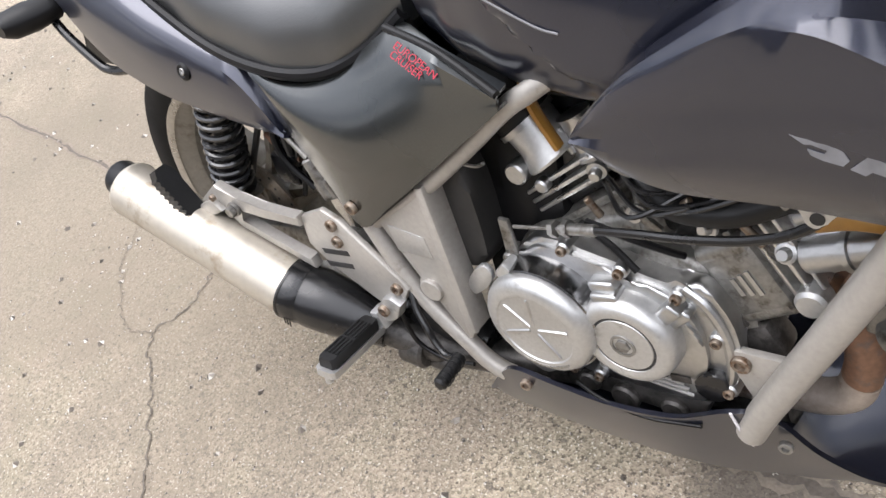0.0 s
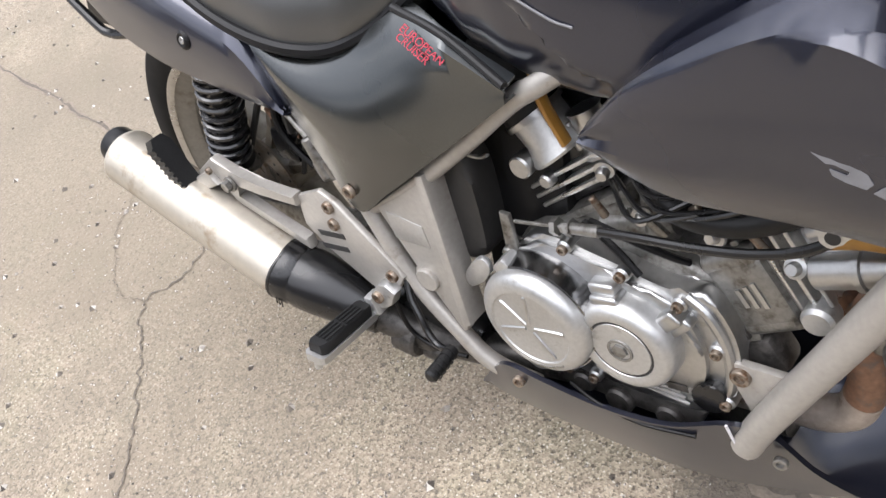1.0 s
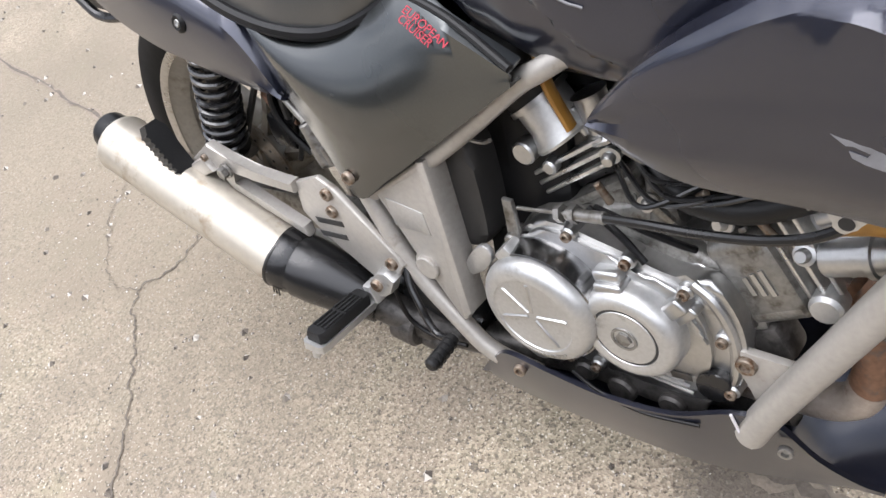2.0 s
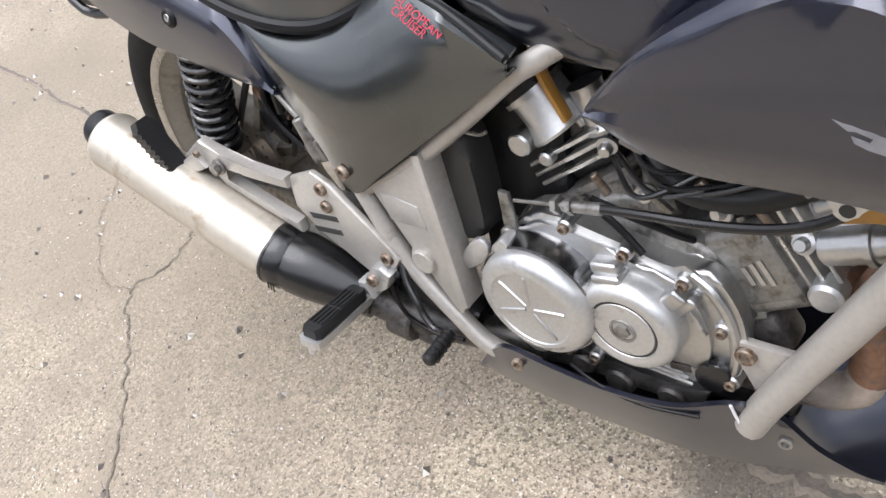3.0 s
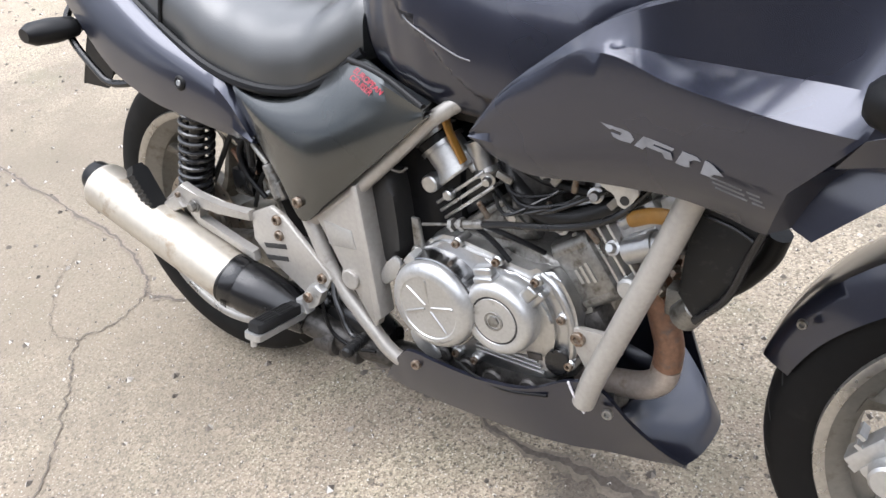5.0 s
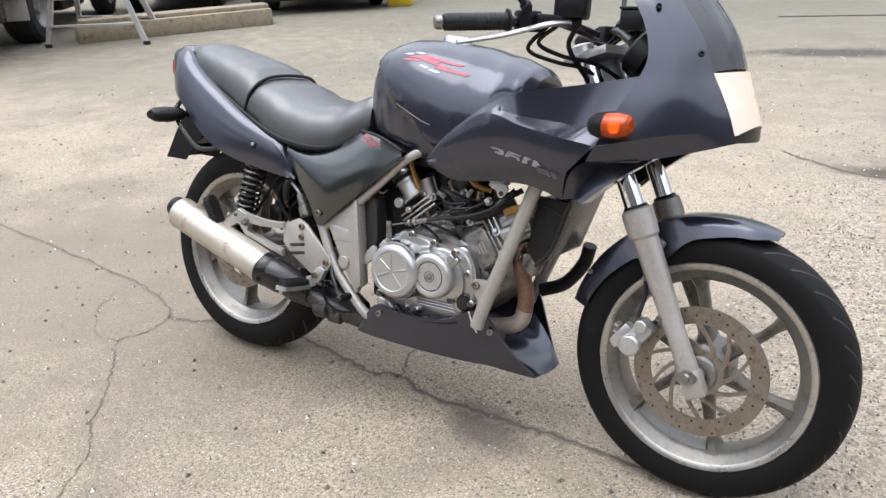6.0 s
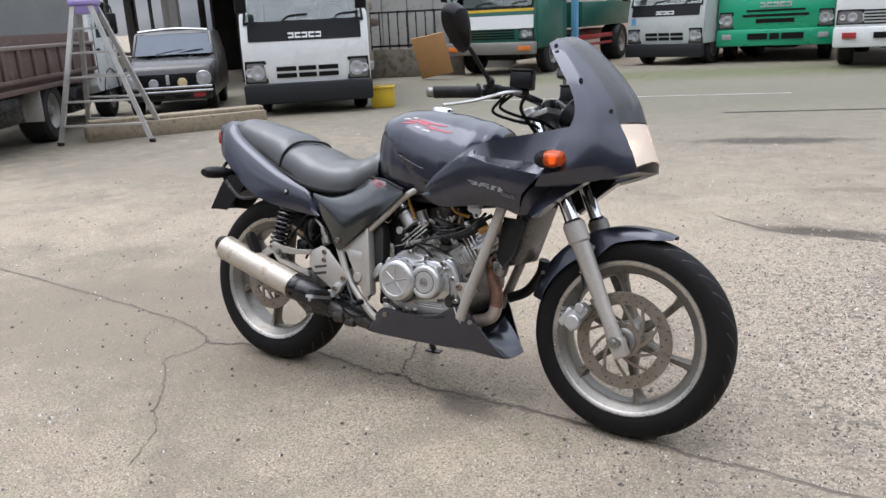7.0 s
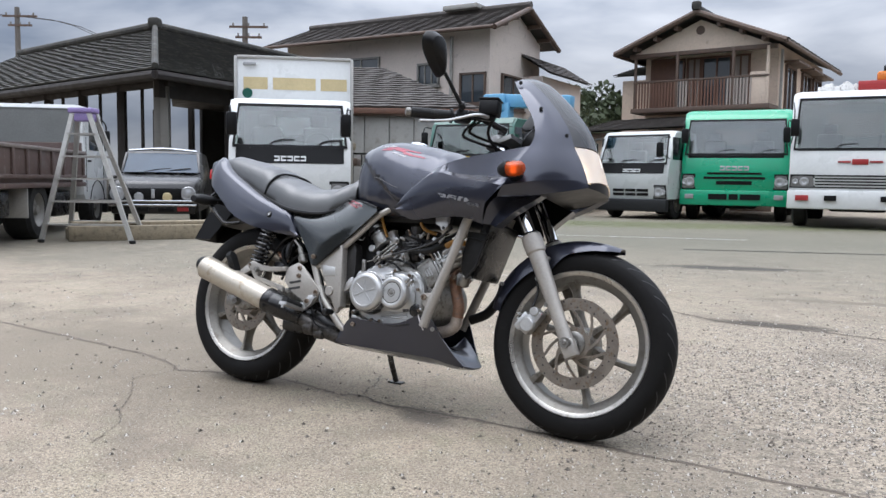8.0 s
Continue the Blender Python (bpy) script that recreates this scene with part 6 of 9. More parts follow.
# reservoir, battery box, and black blocks added so the engine gaps look dark
bm = bmesh.new()
slab(bm, rounded([(0.488, 0.530), (0.515, 0.548), (0.536, 0.535), (0.545, 0.445), (0.535, 0.410), (0.505, 0.402), (0.488, 0.44)]), -0.085, -0.140, 0.012)
part("coolant_tank", bm, mat("grimy_grey_plastic", (0.022, 0.021, 0.020), 0.5, vary=0.2, scale=14, dirt=(0.015, 0.015, 0.015)), engine, "grimy grey coolant tank")
bm = bmesh.new()
box(bm, (0.44, 0, 0.56), (0.26, 0.20, 0.15), None, 0.015)
part("battery_box", bm, BLACK, engine, "black battery box")
for c, d in (((0.60, 0.0, 0.55), (0.10, 0.12, 0.14)), ((0.575, 0.0, 0.47), (0.11, 0.20, 0.24)), ((0.535, 0.0, 0.36), (0.05, 0.21, 0.16))):
    bm = bmesh.new()
    box(bm, c, d, None, 0.015)
    part("gap_filler", bm, BLACK, engine, "black block added to darken the engine gaps")
bm = bmesh.new()
sweep(bm, [(0.530, -0.142, 0.575), (0.545, -0.148, 0.565), (0.560, -0.143, 0.560), (0.575, -0.148, 0.570)], 0.0022, 6)
part("wire_clip", bm, OLDALLOY, engine)
bm = bmesh.new()
slab(bm, rounded([(0.541, 0.427), (0.556, 0.424), (0.553, 0.404), (0.526, 0.377), (0.518, 0.393)], 3), -0.148, -0.156, 0.002)
part("frame_lug", bm, ALLOY, engine)
bm = bmesh.new()
slab(bm, rounded([(0.560, 0.302), (0.600, 0.290), (0.612, 0.272), (0.592, 0.262), (0.562, 0.282)], 3), -0.135, -0.145, 0.003)
part("frame_lug", bm, ALLOY, engine)
# radiator
bm = bmesh.new()
box(bm, (0.992, 0, 0.560), (0.034, 0.22, 0.20), Matrix.Rotation(radians(18), 3, "Y"), 0.010)
rad = part("radiator", bm, BLACKM, bike, "black radiator behind the fork")
bm = bmesh.new()
sweep(bm, [(1.00, 0.11, 0.47), (0.985, 0.12, 0.42), (0.94, 0.125, 0.36), (0.88, 0.12, 0.33)], 0.017, 14)
part("lower_hose", bm, RUBBER, rad)
bm = bmesh.new()
slab(bm, [(0.962, 0.612), (1.036, 0.606), (1.026, 0.566), (1.004, 0.500), (0.970, 0.456), (0.948, 0.486), (0.952, 0.540)], -0.118, -0.128, 0.003)
part("side_tank", bm, mat("dull_black_radiator", (0.008, 0.008, 0.008), 0.55, vary=0.3, scale=30, dirt=(0.03, 0.028, 0.026), dirt_at=0.66, spec=0.3), rad, "dull black radiator side tank")
bm = bmesh.new()
sweep(bm, [(1.036, -0.131, 0.606), (1.020, -0.131, 0.552), (1.004, -0.131, 0.500), (0.972, -0.131, 0.458)], 0.005, 8)
sweep(bm, [(0.968, -0.129, 0.592), (1.000, -0.131, 0.586), (1.026, -0.131, 0.574)], 0.0022, 6)
part("guard_edge", bm, BLACKM, rad, "black guard edge of the radiator")
for k in range(13):
    bm = bmesh.new()
    box(bm, (1.012 - 0.005 * k + 0.002, -0.004, 0.636 - 0.0135 * k), (0.008, 0.216, 0.0016), Matrix.Rotation(radians(18), 3, "Y"))
    part("core_fin", bm, DARKALLOY, rad)
bm = bmesh.new()
rod(bm, (0.95, -0.10, 0.44), (0.97, -0.115, 0.47), 0.02, 0.016, 18, 0.003)
box(bm, (0.940, -0.09, 0.455), (0.03, 0.03, 0.04), None, 0.006)
part("drain_tap", bm, OLDALLOY, rad)
# rear brake master cylinder and hoses
bm = bmesh.new()
rod(bm, (0.322, -0.150, 0.468), (0.300, -0.150, 0.520), 0.012, 0.010, 18, 0.002)
rod(bm, (0.300, -0.150, 0.520), (0.268, -0.146, 0.545), 0.005, 0.005, 12)
box(bm, (0.318, -0.148, 0.478), (0.03, 0.02, 0.03), Matrix.Rotation(radians(-25), 3, "Y"), 0.004)
rmc = part("rear_master_cylinder", bm, OLDALLOY, bike, "stained rear master cylinder")
bm = bmesh.new()
sweep(bm, [(0.30, -0.14, 0.525), (0.26, -0.12, 0.56), (0.20, -0.12, 0.55), (0.14, -0.115, 0.48), (0.09, -0.105, 0.42)], 0.0048, 8)
sweep(bm, [(0.33, -0.135, 0.50), (0.27, -0.11, 0.50), (0.22, -0.10, 0.46), (0.19, -0.10, 0.40)], 0.004, 8)
part("rear_brake_hose", bm, RUBBER, rmc)
bm = bmesh.new()
box(bm, (0.205, -0.095, 0.50), (0.045, 0.03, 0.09), Matrix.Rotation(radians(25), 3, "Y"), 0.008)
box(bm, (0.17, -0.09, 0.44), (0.05, 0.03, 0.05), None, 0.008)
part("rear_bracket", bm, BLACKM, bike)
for pts, r, m_ in ((((0.212, -0.10, 0.545), (0.19, -0.112, 0.51), (0.20, -0.115, 0.47), (0.235, -0.11, 0.43)), 0.005, BLACK), (((0.26, -0.13, 0.56), (0.235, -0.125, 0.53), (0.225, -0.12, 0.49)), 0.006, RUBBER),
                   (((0.16, -0.10, 0.50), (0.19, -0.104, 0.475), (0.215, -0.10, 0.47)), 0.007, RUST)):
    bm = bmesh.new()
    sweep(bm, pts, r, 8)
    part("rear_lead", bm, m_, rmc)

# ---- ground ----
def ground_material():
    m = bpy.data.materials.new("worn_concrete_yard")
    m.use_nodes = True
    nt = m.node_tree
    n, l = nt.nodes, nt.links
    b = n["Principled BSDF"]
    co = n.new("ShaderNodeTexCoord")

    def noise_of(scale, detail=4.0, rough=0.55):
        t = n.new("ShaderNodeTexNoise")
        t.inputs["Scale"].default_value, t.inputs["Detail"].default_value, t.inputs["Roughness"].default_value = scale, detail, rough
        l.new(co.outputs["Object"], t.inputs["Vector"])
        return t.outputs["Fac"]

    def ramp(src, p0, p1, c0=(0, 0, 0), c1=(1, 1, 1)):
        r = n.new("ShaderNodeValToRGB")
        r.color_ramp.elements[0].position, r.color_ramp.elements[0].color = p0, (*c0, 1)
        r.color_ramp.elements[1].position, r.color_ramp.elements[1].color = p1, (*c1, 1)
        l.new(src, r.inputs["Fac"])
        return r.outputs["Color"]

    def mix(f, a, c, blend="MIX"):
        x = n.new("ShaderNodeMix")
        x.data_type, x.blend_type = "RGBA", blend
        for v, k in ((f, 0), (a, 6), (c, 7)):
            if isinstance(v, (int, float)):
                x.inputs[k].default_value = v
            elif isinstance(v, tuple):
                x.inputs[k].default_value = (*v, 1)
            else:
                l.new(v, x.inputs[k])
        return x.outputs[2]

    base = ramp(noise_of(1.1, 5, 0.6), 0.35, 0.66, (0.34, 0.285, 0.228), (0.44, 0.375, 0.305))
    base = mix(ramp(noise_of(0.45, 7, 0.66), 0.48, 0.62, (0, 0, 0), (0.9, 0.9, 0.9)), base, (0.20, 0.172, 0.145))
    base = mix(ramp(noise_of(7, 4), 0.3, 0.7, (0, 0, 0), (0.5, 0.5, 0.5)), base, (0.36, 0.305, 0.25))
    # dusty pink and olive films
    base = mix(ramp(noise_of(4.2, 5, 0.6), 0.47, 0.62, (0, 0, 0), (0.55, 0.55, 0.55)), base, (0.40, 0.315, 0.27))
    base = mix(ramp(noise_of(5.5, 5, 0.6), 0.50, 0.62, (0, 0, 0), (0.75, 0.75, 0.75)), base, (0.275, 0.262, 0.19))
    # stones in the worn surface
    v = n.new("ShaderNodeTexVoronoi")
    v.inputs["Scale"].default_value = 250.0
    l.new(co.outputs["Object"], v.inputs["Vector"])
    stone = mix(0.68, base, ramp(v.outputs["Color"], 0.05, 0.95, (0.11, 0.098, 0.080), (0.70, 0.615, 0.50)))
    worn = ramp(noise_of(2.2, 5, 0.6), 0.34, 0.52)
    base = mix(worn, base, stone)
    base = mix(ramp(noise_of(110, 3, 0.65), 0.575, 0.625, (0, 0, 0), (0.9, 0.9, 0.9)), base, (0.10, 0.085, 0.068))
    base = mix(ramp(noise_of(170, 2, 0.5), 0.625, 0.675, (0, 0, 0), (0.9, 0.9, 0.9)), base, (0.78, 0.74, 0.68))
    # coarse dark and pale chips
    base = mix(ramp(noise_of(42, 3, 0.65), 0.61, 0.66, (0, 0, 0), (0.65, 0.65, 0.65)), base, (0.12, 0.105, 0.092))
    base = mix(ramp(noise_of(34, 3, 0.6), 0.66, 0.70, (0, 0, 0), (0.5, 0.5, 0.5)), base, (0.60, 0.55, 0.48))
    # a patch of loose gravel, dark and pale stones mixed
    gm, gl_, ga = n.new("ShaderNodeMapping"), n.new("ShaderNodeVectorMath"), n.new("ShaderNodeMath")
    gm.vector_type = "TEXTURE"
    gm.inputs["Location"].default_value = (2.4, 1.3, 0)
    gm.inputs["Scale"].default_value = (1.35, 2.0, 1)
    l.new(co.outputs["Object"], gm.inputs["Vector"])
    gl_.operation, ga.operation = "LENGTH", "ADD"
    l.new(gm.outputs["Vector"], gl_.inputs[0])
    l.new(gl_.outputs["Value"], ga.inputs[0])
    l.new(noise_of(3.0, 5, 0.6), ga.inputs[1])
    half = n.new("ShaderNodeMath")
    half.operation = "MULTIPLY"
    half.inputs[1].default_value = 0.4
    l.new(ga.outputs[0], half.inputs[0])
    patch = ramp(half.outputs[0], 0.42, 0.72, (1, 1, 1), (0, 0, 0))
    v2 = n.new("ShaderNodeTexVoronoi")
    v2.inputs["Scale"].default_value = 120.0
    l.new(co.outputs["Object"], v2.inputs["Vector"])
    gravel = mix(0.68, base, ramp(v2.outputs["Color"], 0.1, 0.95, (0.06, 0.054, 0.05), (0.62, 0.55, 0.47)))
    gravel = mix(ramp(noise_of(26, 3, 0.6), 0.56, 0.62, (0, 0, 0), (0.7, 0.7, 0.7)), gravel, (0.11, 0.10, 0.09))
    base = mix(patch, base, gravel)
    # broad darker and lighter fields
    base = mix(ramp(noise_of(0.9, 6, 0.7), 0.50, 0.60, (0, 0, 0), (0.35, 0.35, 0.35)), base, (0.17, 0.15, 0.128))
    # oil and damp stains and broad darker fields, each with its own ragged outline
    # the field at (-7.0, 4.6) paints in the dark beneath the parked vehicles
    for sx, sy, rx, ry, turn, much, tone in ((-0.95, 0.10, 1.5, 1.0, 8, 0.72, (0.215, 0.187, 0.152)), (0.5, 7.0, 11.0, 4.6, 10, 0.58, (0.188, 0.180, 0.150)), (-2.5, 11.0, 15.0, 6.6, 14, 0.80, (0.155, 0.156, 0.125)), (-7.0, 4.6, 3.4, 2.0, 130, 0.75, (0.135, 0.128, 0.105)), (-1.5, 12.9, 4.6, 1.4, 22, 0.60, (0.125, 0.155, 0.060)), (0.85, 5.52, 0.80, 0.24, 18, 0.92, (0.060, 0.055, 0.048)), (1.62, 2.50, 0.42, 0.12, 2, 0.92, (0.065, 0.055, 0.045)),
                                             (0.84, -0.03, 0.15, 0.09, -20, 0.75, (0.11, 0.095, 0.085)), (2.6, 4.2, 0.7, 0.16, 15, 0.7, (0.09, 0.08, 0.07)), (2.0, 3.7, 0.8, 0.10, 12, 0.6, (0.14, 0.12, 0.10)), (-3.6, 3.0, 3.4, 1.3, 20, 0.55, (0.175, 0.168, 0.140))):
        mp, ln, ad = n.new("ShaderNodeMapping"), n.new("ShaderNodeVectorMath"), n.new("ShaderNodeMath")
        mp.vector_type = "TEXTURE"
        mp.inputs["Location"].default_value = (sx, sy, 0)
        mp.inputs["Scale"].default_value = (rx, ry, 1)
        mp.inputs["Rotation"].default_value = (0, 0, radians(turn))
        l.new(co.outputs["Object"], mp.inputs["Vector"])
        ln.operation = "LENGTH"
        l.new(mp.outputs["Vector"], ln.inputs[0])
        ad.operation = "ADD"
        l.new(ln.outputs["Value"], ad.inputs[0])
        l.new(noise_of(6, 5, 0.6), ad.inputs[1])
        hf = n.new("ShaderNodeMath")
        hf.operation = "MULTIPLY"
        hf.inputs[1].default_value = 0.5
        l.new(ad.outputs[0], hf.inputs[0])
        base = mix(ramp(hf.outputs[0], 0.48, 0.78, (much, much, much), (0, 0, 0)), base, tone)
    base = mix(1.0, base, (0.75, 0.718, 0.65), "MULTIPLY")
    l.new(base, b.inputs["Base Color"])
    b.inputs["Roughness"].default_value = 0.85
    bp = n.new("ShaderNodeBump")
    bp.inputs["Strength"].default_value, bp.inputs["Distance"].default_value = 0.8, 0.004
    add = n.new("ShaderNodeMath")
    add.operation = "MULTIPLY_ADD"
    l.new(v.outputs["Distance"], add.inputs[0])
    add.inputs[1].default_value = 0.4
    l.new(noise_of(60, 6, 0.6), add.inputs[2])
    l.new(add.outputs[0], bp.inputs["Height"])
    l.new(bp.outputs["Normal"], b.inputs["Normal"])
    return m


GROUND = ground_material()
bm = bmesh.new()
bmesh.ops.create_grid(bm, x_segments=24, y_segments=24, size=400)
ground = part("ground", bm, GROUND, recalc=False)
tagged(ground, "worn beige concrete and gravel yard with cracks", "ground", kind="structure")
CRACK = mat("crack_dirt", (0.105, 0.088, 0.070), 0.95, vary=0.45, scale=30, fine=160, bump=0.6, bump_scale=120)


def crack(pts, width, seed, z=0.0025, m=None):
    """A jagged, dirt-filled crack, lying just above the slab."""
    rnd = random.Random(seed)
    ps = curve([(x, y, 0.0) for x, y in pts], 14)
    bm = bmesh.new()
    prev = None
    off = 0.0
    for i, p in enumerate(ps):
        d = ps[min(i + 1, len(ps) - 1)] - ps[max(i - 1, 0)]
        nn = Vector((-d.y, d.x, 0)).normalized()
        off = off * 0.7 + rnd.uniform(-1, 1) * 0.006
        w = width * rnd.uniform(0.35, 1.3) * (1 + 1.6 * max(0.0, 1 - abs(p.x - 0.86) / 0.2) * (abs(p.y) < 0.1))
        a, b = bm.verts.new(p + nn * (off + w) + Vector((0, 0, z))), bm.verts.new(p + nn * (off - w) + Vector((0, 0, z)))
        if prev:
            bm.faces.new((prev[0], prev[1], b, a))
        prev = (a, b)
    return part("crack", bm, m or CRACK, ground, "dark jagged crack" if m is None else "dusty brown filling of a crack")


DUST = mat("crack_dust", (0.195, 0.160, 0.126), 0.95, vary=0.35, scale=18, fine=200, bump=0.5, bump_scale=160, dirt=(0.12, 0.10, 0.08), dirt_at=0.60)
MAIN = [(-2.6, 0.23), (-1.9, 0.20), (-1.40, 0.160), (-0.98, 0.125), (-0.64, 0.085), (-0.43, 0.02), (-0.375, -0.025), (-0.29, -0.012), (-0.10, 0.06), (0.099, 0.088), (0.292, 0.054), (0.43, 0.03), (0.508, 0.055), (0.59, 0.022), (0.735, 0.010), (0.90, 0.016), (1.05, 0.012), (1.386, -0.010), (1.58, -0.025), (1.80, -0.033), (2.4, -0.04), (3.2, -0.02)]
crack(MAIN, 0.0098, 3, 0.0016, DUST)
crack(MAIN, 0.0040, 3)
crack([(0.508, 0.06), (0.478, 0.14), (0.459, 0.211), (0.42, 0.29), (0.396, 0.34)], 0.004, 4)
crack([(-0.375, -0.025), (-0.352, -0.12), (-0.385, -0.215), (-0.305, -0.281), (-0.248, -0.336), (-0.15, -0.44), (-0.063, -0.535), (0.05, -0.64), (0.14, -0.78)], 0.0019, 5)
crack([(-0.381, -0.213), (-0.471, -0.221), (-0.56, -0.17), (-0.644, -0.092), (-0.70, 0.0)], 0.0010, 6)
crack([(1.0, 2.66), (1.2, 2.52), (1.4, 2.43), (1.8, 2.42), (2.2, 2.35)], 0.009, 7)

# ---- the yard behind: vehicles, clutter, houses ----
WHITE = mat("white_truck_paint", (0.62, 0.635, 0.63), 0.3, vary=0.06, scale=2, fine=20, coat=0.4, dirt=(0.3276, 0.312, 0.2808), dirt_at=0.74)
SILVERW = mat("silver_white_paint", (0.44, 0.46, 0.45), 0.3, vary=0.06, scale=2, coat=0.4, dirt=(0.2496, 0.2418, 0.2262), dirt_at=0.72)
GREEN = mat("bright_green_paint", (0.003, 0.30, 0.15), 0.3, vary=0.08, scale=2, coat=0.5, dirt=(0.00936, 0.195, 0.1014), dirt_at=0.72)
DEEPGREEN = mat("deep_green_paint", (0.010, 0.085, 0.060), 0.35, vary=0.12, scale=3, coat=0.3)
YELLOW = mat("yellow_paint", (0.4836, 0.3354, 0.0156), 0.4, vary=0.1)
PALEYELLOW = mat("faded_yellow_band", (0.5148, 0.4212, 0.234), 0.5, vary=0.15, scale=3)
DARKGREY = mat("dark_bumper_plastic", (0.016, 0.017, 0.018), 0.6, vary=0.15, scale=4, spec=0.25)
LAMPGREY = mat("lamp_glass_grey", (0.16, 0.165, 0.17), 0.12, 0.3, vary=0.2, scale=12, coat=1.0)
BEDRAIL = mat("scuffed_rail", (0.20, 0.17, 0.155), 0.55, 0.3, vary=0.3, scale=9)
REARGLASS = mat("rear_glass_with_sky", (0.30, 0.39, 0.39), 0.10, vary=0.35, scale=2.2, spec=0.8)
CARBROWN = mat("old_car_paint", (0.009, 0.008, 0.0075), 0.3, vary=0.2, scale=4, coat=0.3, dirt=(0.030, 0.026, 0.022), dirt_at=0.68)
BEDBROWN = mat("rusty_bed_paint", (0.085, 0.055, 0.047), 0.6, vary=0.25, scale=5, bump=0.2, bump_scale=60, dirt=(0.15, 0.125, 0.105), dirt_at=0.64)
SIDEGLASS = mat("truck_side_glass", (0.012, 0.016, 0.017), 0.08, vary=0.1, scale=2, spec=0.6)
CABGLASS = glass("truck_glass", (0.80, 0.88, 0.85), 0.03, 1.0, 1.85)
PALEGLASS = glass("green_truck_glass", (0.50, 0.66, 0.60), 0.03, 1.0, 1.85)
CABIN = mat("cabin_lining", (0.17, 0.18, 0.175), 0.8, vary=0.2, scale=4)
SEATCLOTH = mat("cab_seat_cloth", (0.10, 0.10, 0.105), 0.9, vary=0.2, scale=10)
LAMPW = mat("headlamp_plastic", (0.39, 0.3978, 0.4056), 0.12, 0.3, vary=0.2, scale=12)
REDP = mat("red_paint", (0.30, 0.025, 0.025), 0.4, vary=0.15)
ORANGEP = mat("orange_paint", (0.55, 0.16, 0.02), 0.4, vary=0.1)
BLUEP = mat("light_blue_paint", (0.1248, 0.3276, 0.5148), 0.4, vary=0.1, scale=3)
ALU = mat("ladder_aluminium", (0.4056, 0.3978, 0.3744), 0.4, 0.5, vary=0.15, scale=10)
PURPLE = mat("purple_plastic", (0.26, 0.20, 0.42), 0.45, vary=0.1)
TIMBER = mat("weathered_timber", (0.234, 0.195, 0.1326), 0.75, vary=0.3, scale=7, fine=60, bump=0.3, bump_scale=60, dirt=(0.1326, 0.1092, 0.078), dirt_at=0.6)
PLY = mat("plywood", (0.40, 0.215, 0.085), 0.6, vary=0.15, scale=5)
ROOF = mat("dark_roof_tile", (0.030, 0.029, 0.025), 0.8, vary=0.4, scale=1.6, fine=25, bump=0.3, bump_scale=20, dirt=(0.062, 0.058, 0.046), dirt_at=0.56)
ROOF2 = mat("brown_grey_roof_tile", (0.0585, 0.0507, 0.04524), 0.75, vary=0.25, scale=2.5, fine=25, bump=0.3, bump_scale=20, dirt=(0.117, 0.1014, 0.0897), dirt_at=0.62)
RENDER = mat("beige_render", (0.58, 0.51, 0.455), 0.85, vary=0.1, scale=1.5, fine=18, bump=0.2, bump_scale=40, dirt=(0.4056, 0.3588, 0.312), dirt_at=0.66)
RENDER2 = mat("warm_beige_render", (0.57, 0.465, 0.375), 0.85, vary=0.1, scale=1.5, fine=18, bump=0.2, bump_scale=40, dirt=(0.3744, 0.2964, 0.234), dirt_at=0.66)
WOODDARK = mat("dark_wood", (0.095, 0.062, 0.045), 0.6, vary=0.25, scale=4, fine=30)
# near black: the shade under the hall roof is put into this timber colour
HALLWOOD = mat("shaded_hall_timber", (0.018, 0.014, 0.012), 0.7, vary=0.3, scale=4, fine=30)
WOODBROWN = mat("red_brown_wood", (0.1326, 0.0663, 0.0429), 0.6, vary=0.25, scale=4, fine=30)
HOUSEGLASS = mat("window_glass", (0.045, 0.055, 0.065), 0.05, vary=0.2, scale=1, spec=0.8, coat=0.3)
CURTAIN = mat("curtain_cloth", (0.3276, 0.2808, 0.2496), 0.8, vary=0.12, scale=4)
CORR = mat("grey_sheet_wall", (0.312, 0.3042, 0.2808), 0.6, vary=0.12, scale=2, dirt=(0.2184, 0.2028, 0.1794), dirt_at=0.62)
CONC = mat("mossy_concrete", (0.156, 0.1365, 0.1092), 0.9, vary=0.25, scale=3, bump=0.3, bump_scale=40, dirt=(0.0702, 0.0663, 0.0429), dirt_at=0.55)
POLE = mat("concrete_pole", (0.12, 0.11, 0.10), 0.8, vary=0.1)
LEAF = mat("hedge_leaf", (0.045, 0.060, 0.026), 0.7, vary=0.5, scale=3, fine=30)
TRUCKTYRE = mat("truck_tyre", (0.007, 0.007, 0.007), 0.75, vary=0.2, scale=6)
HUB = mat("truck_hub", (0.2028, 0.195, 0.1794), 0.5, 0.3, vary=0.15, scale=9)


def cube_part(name, parent, m, c, s, bevel=0.0, rot=None, label=""):
    bm = bmesh.new()
    box(bm, c, s, rot, bevel)
    return part(name, bm, m, parent, label)


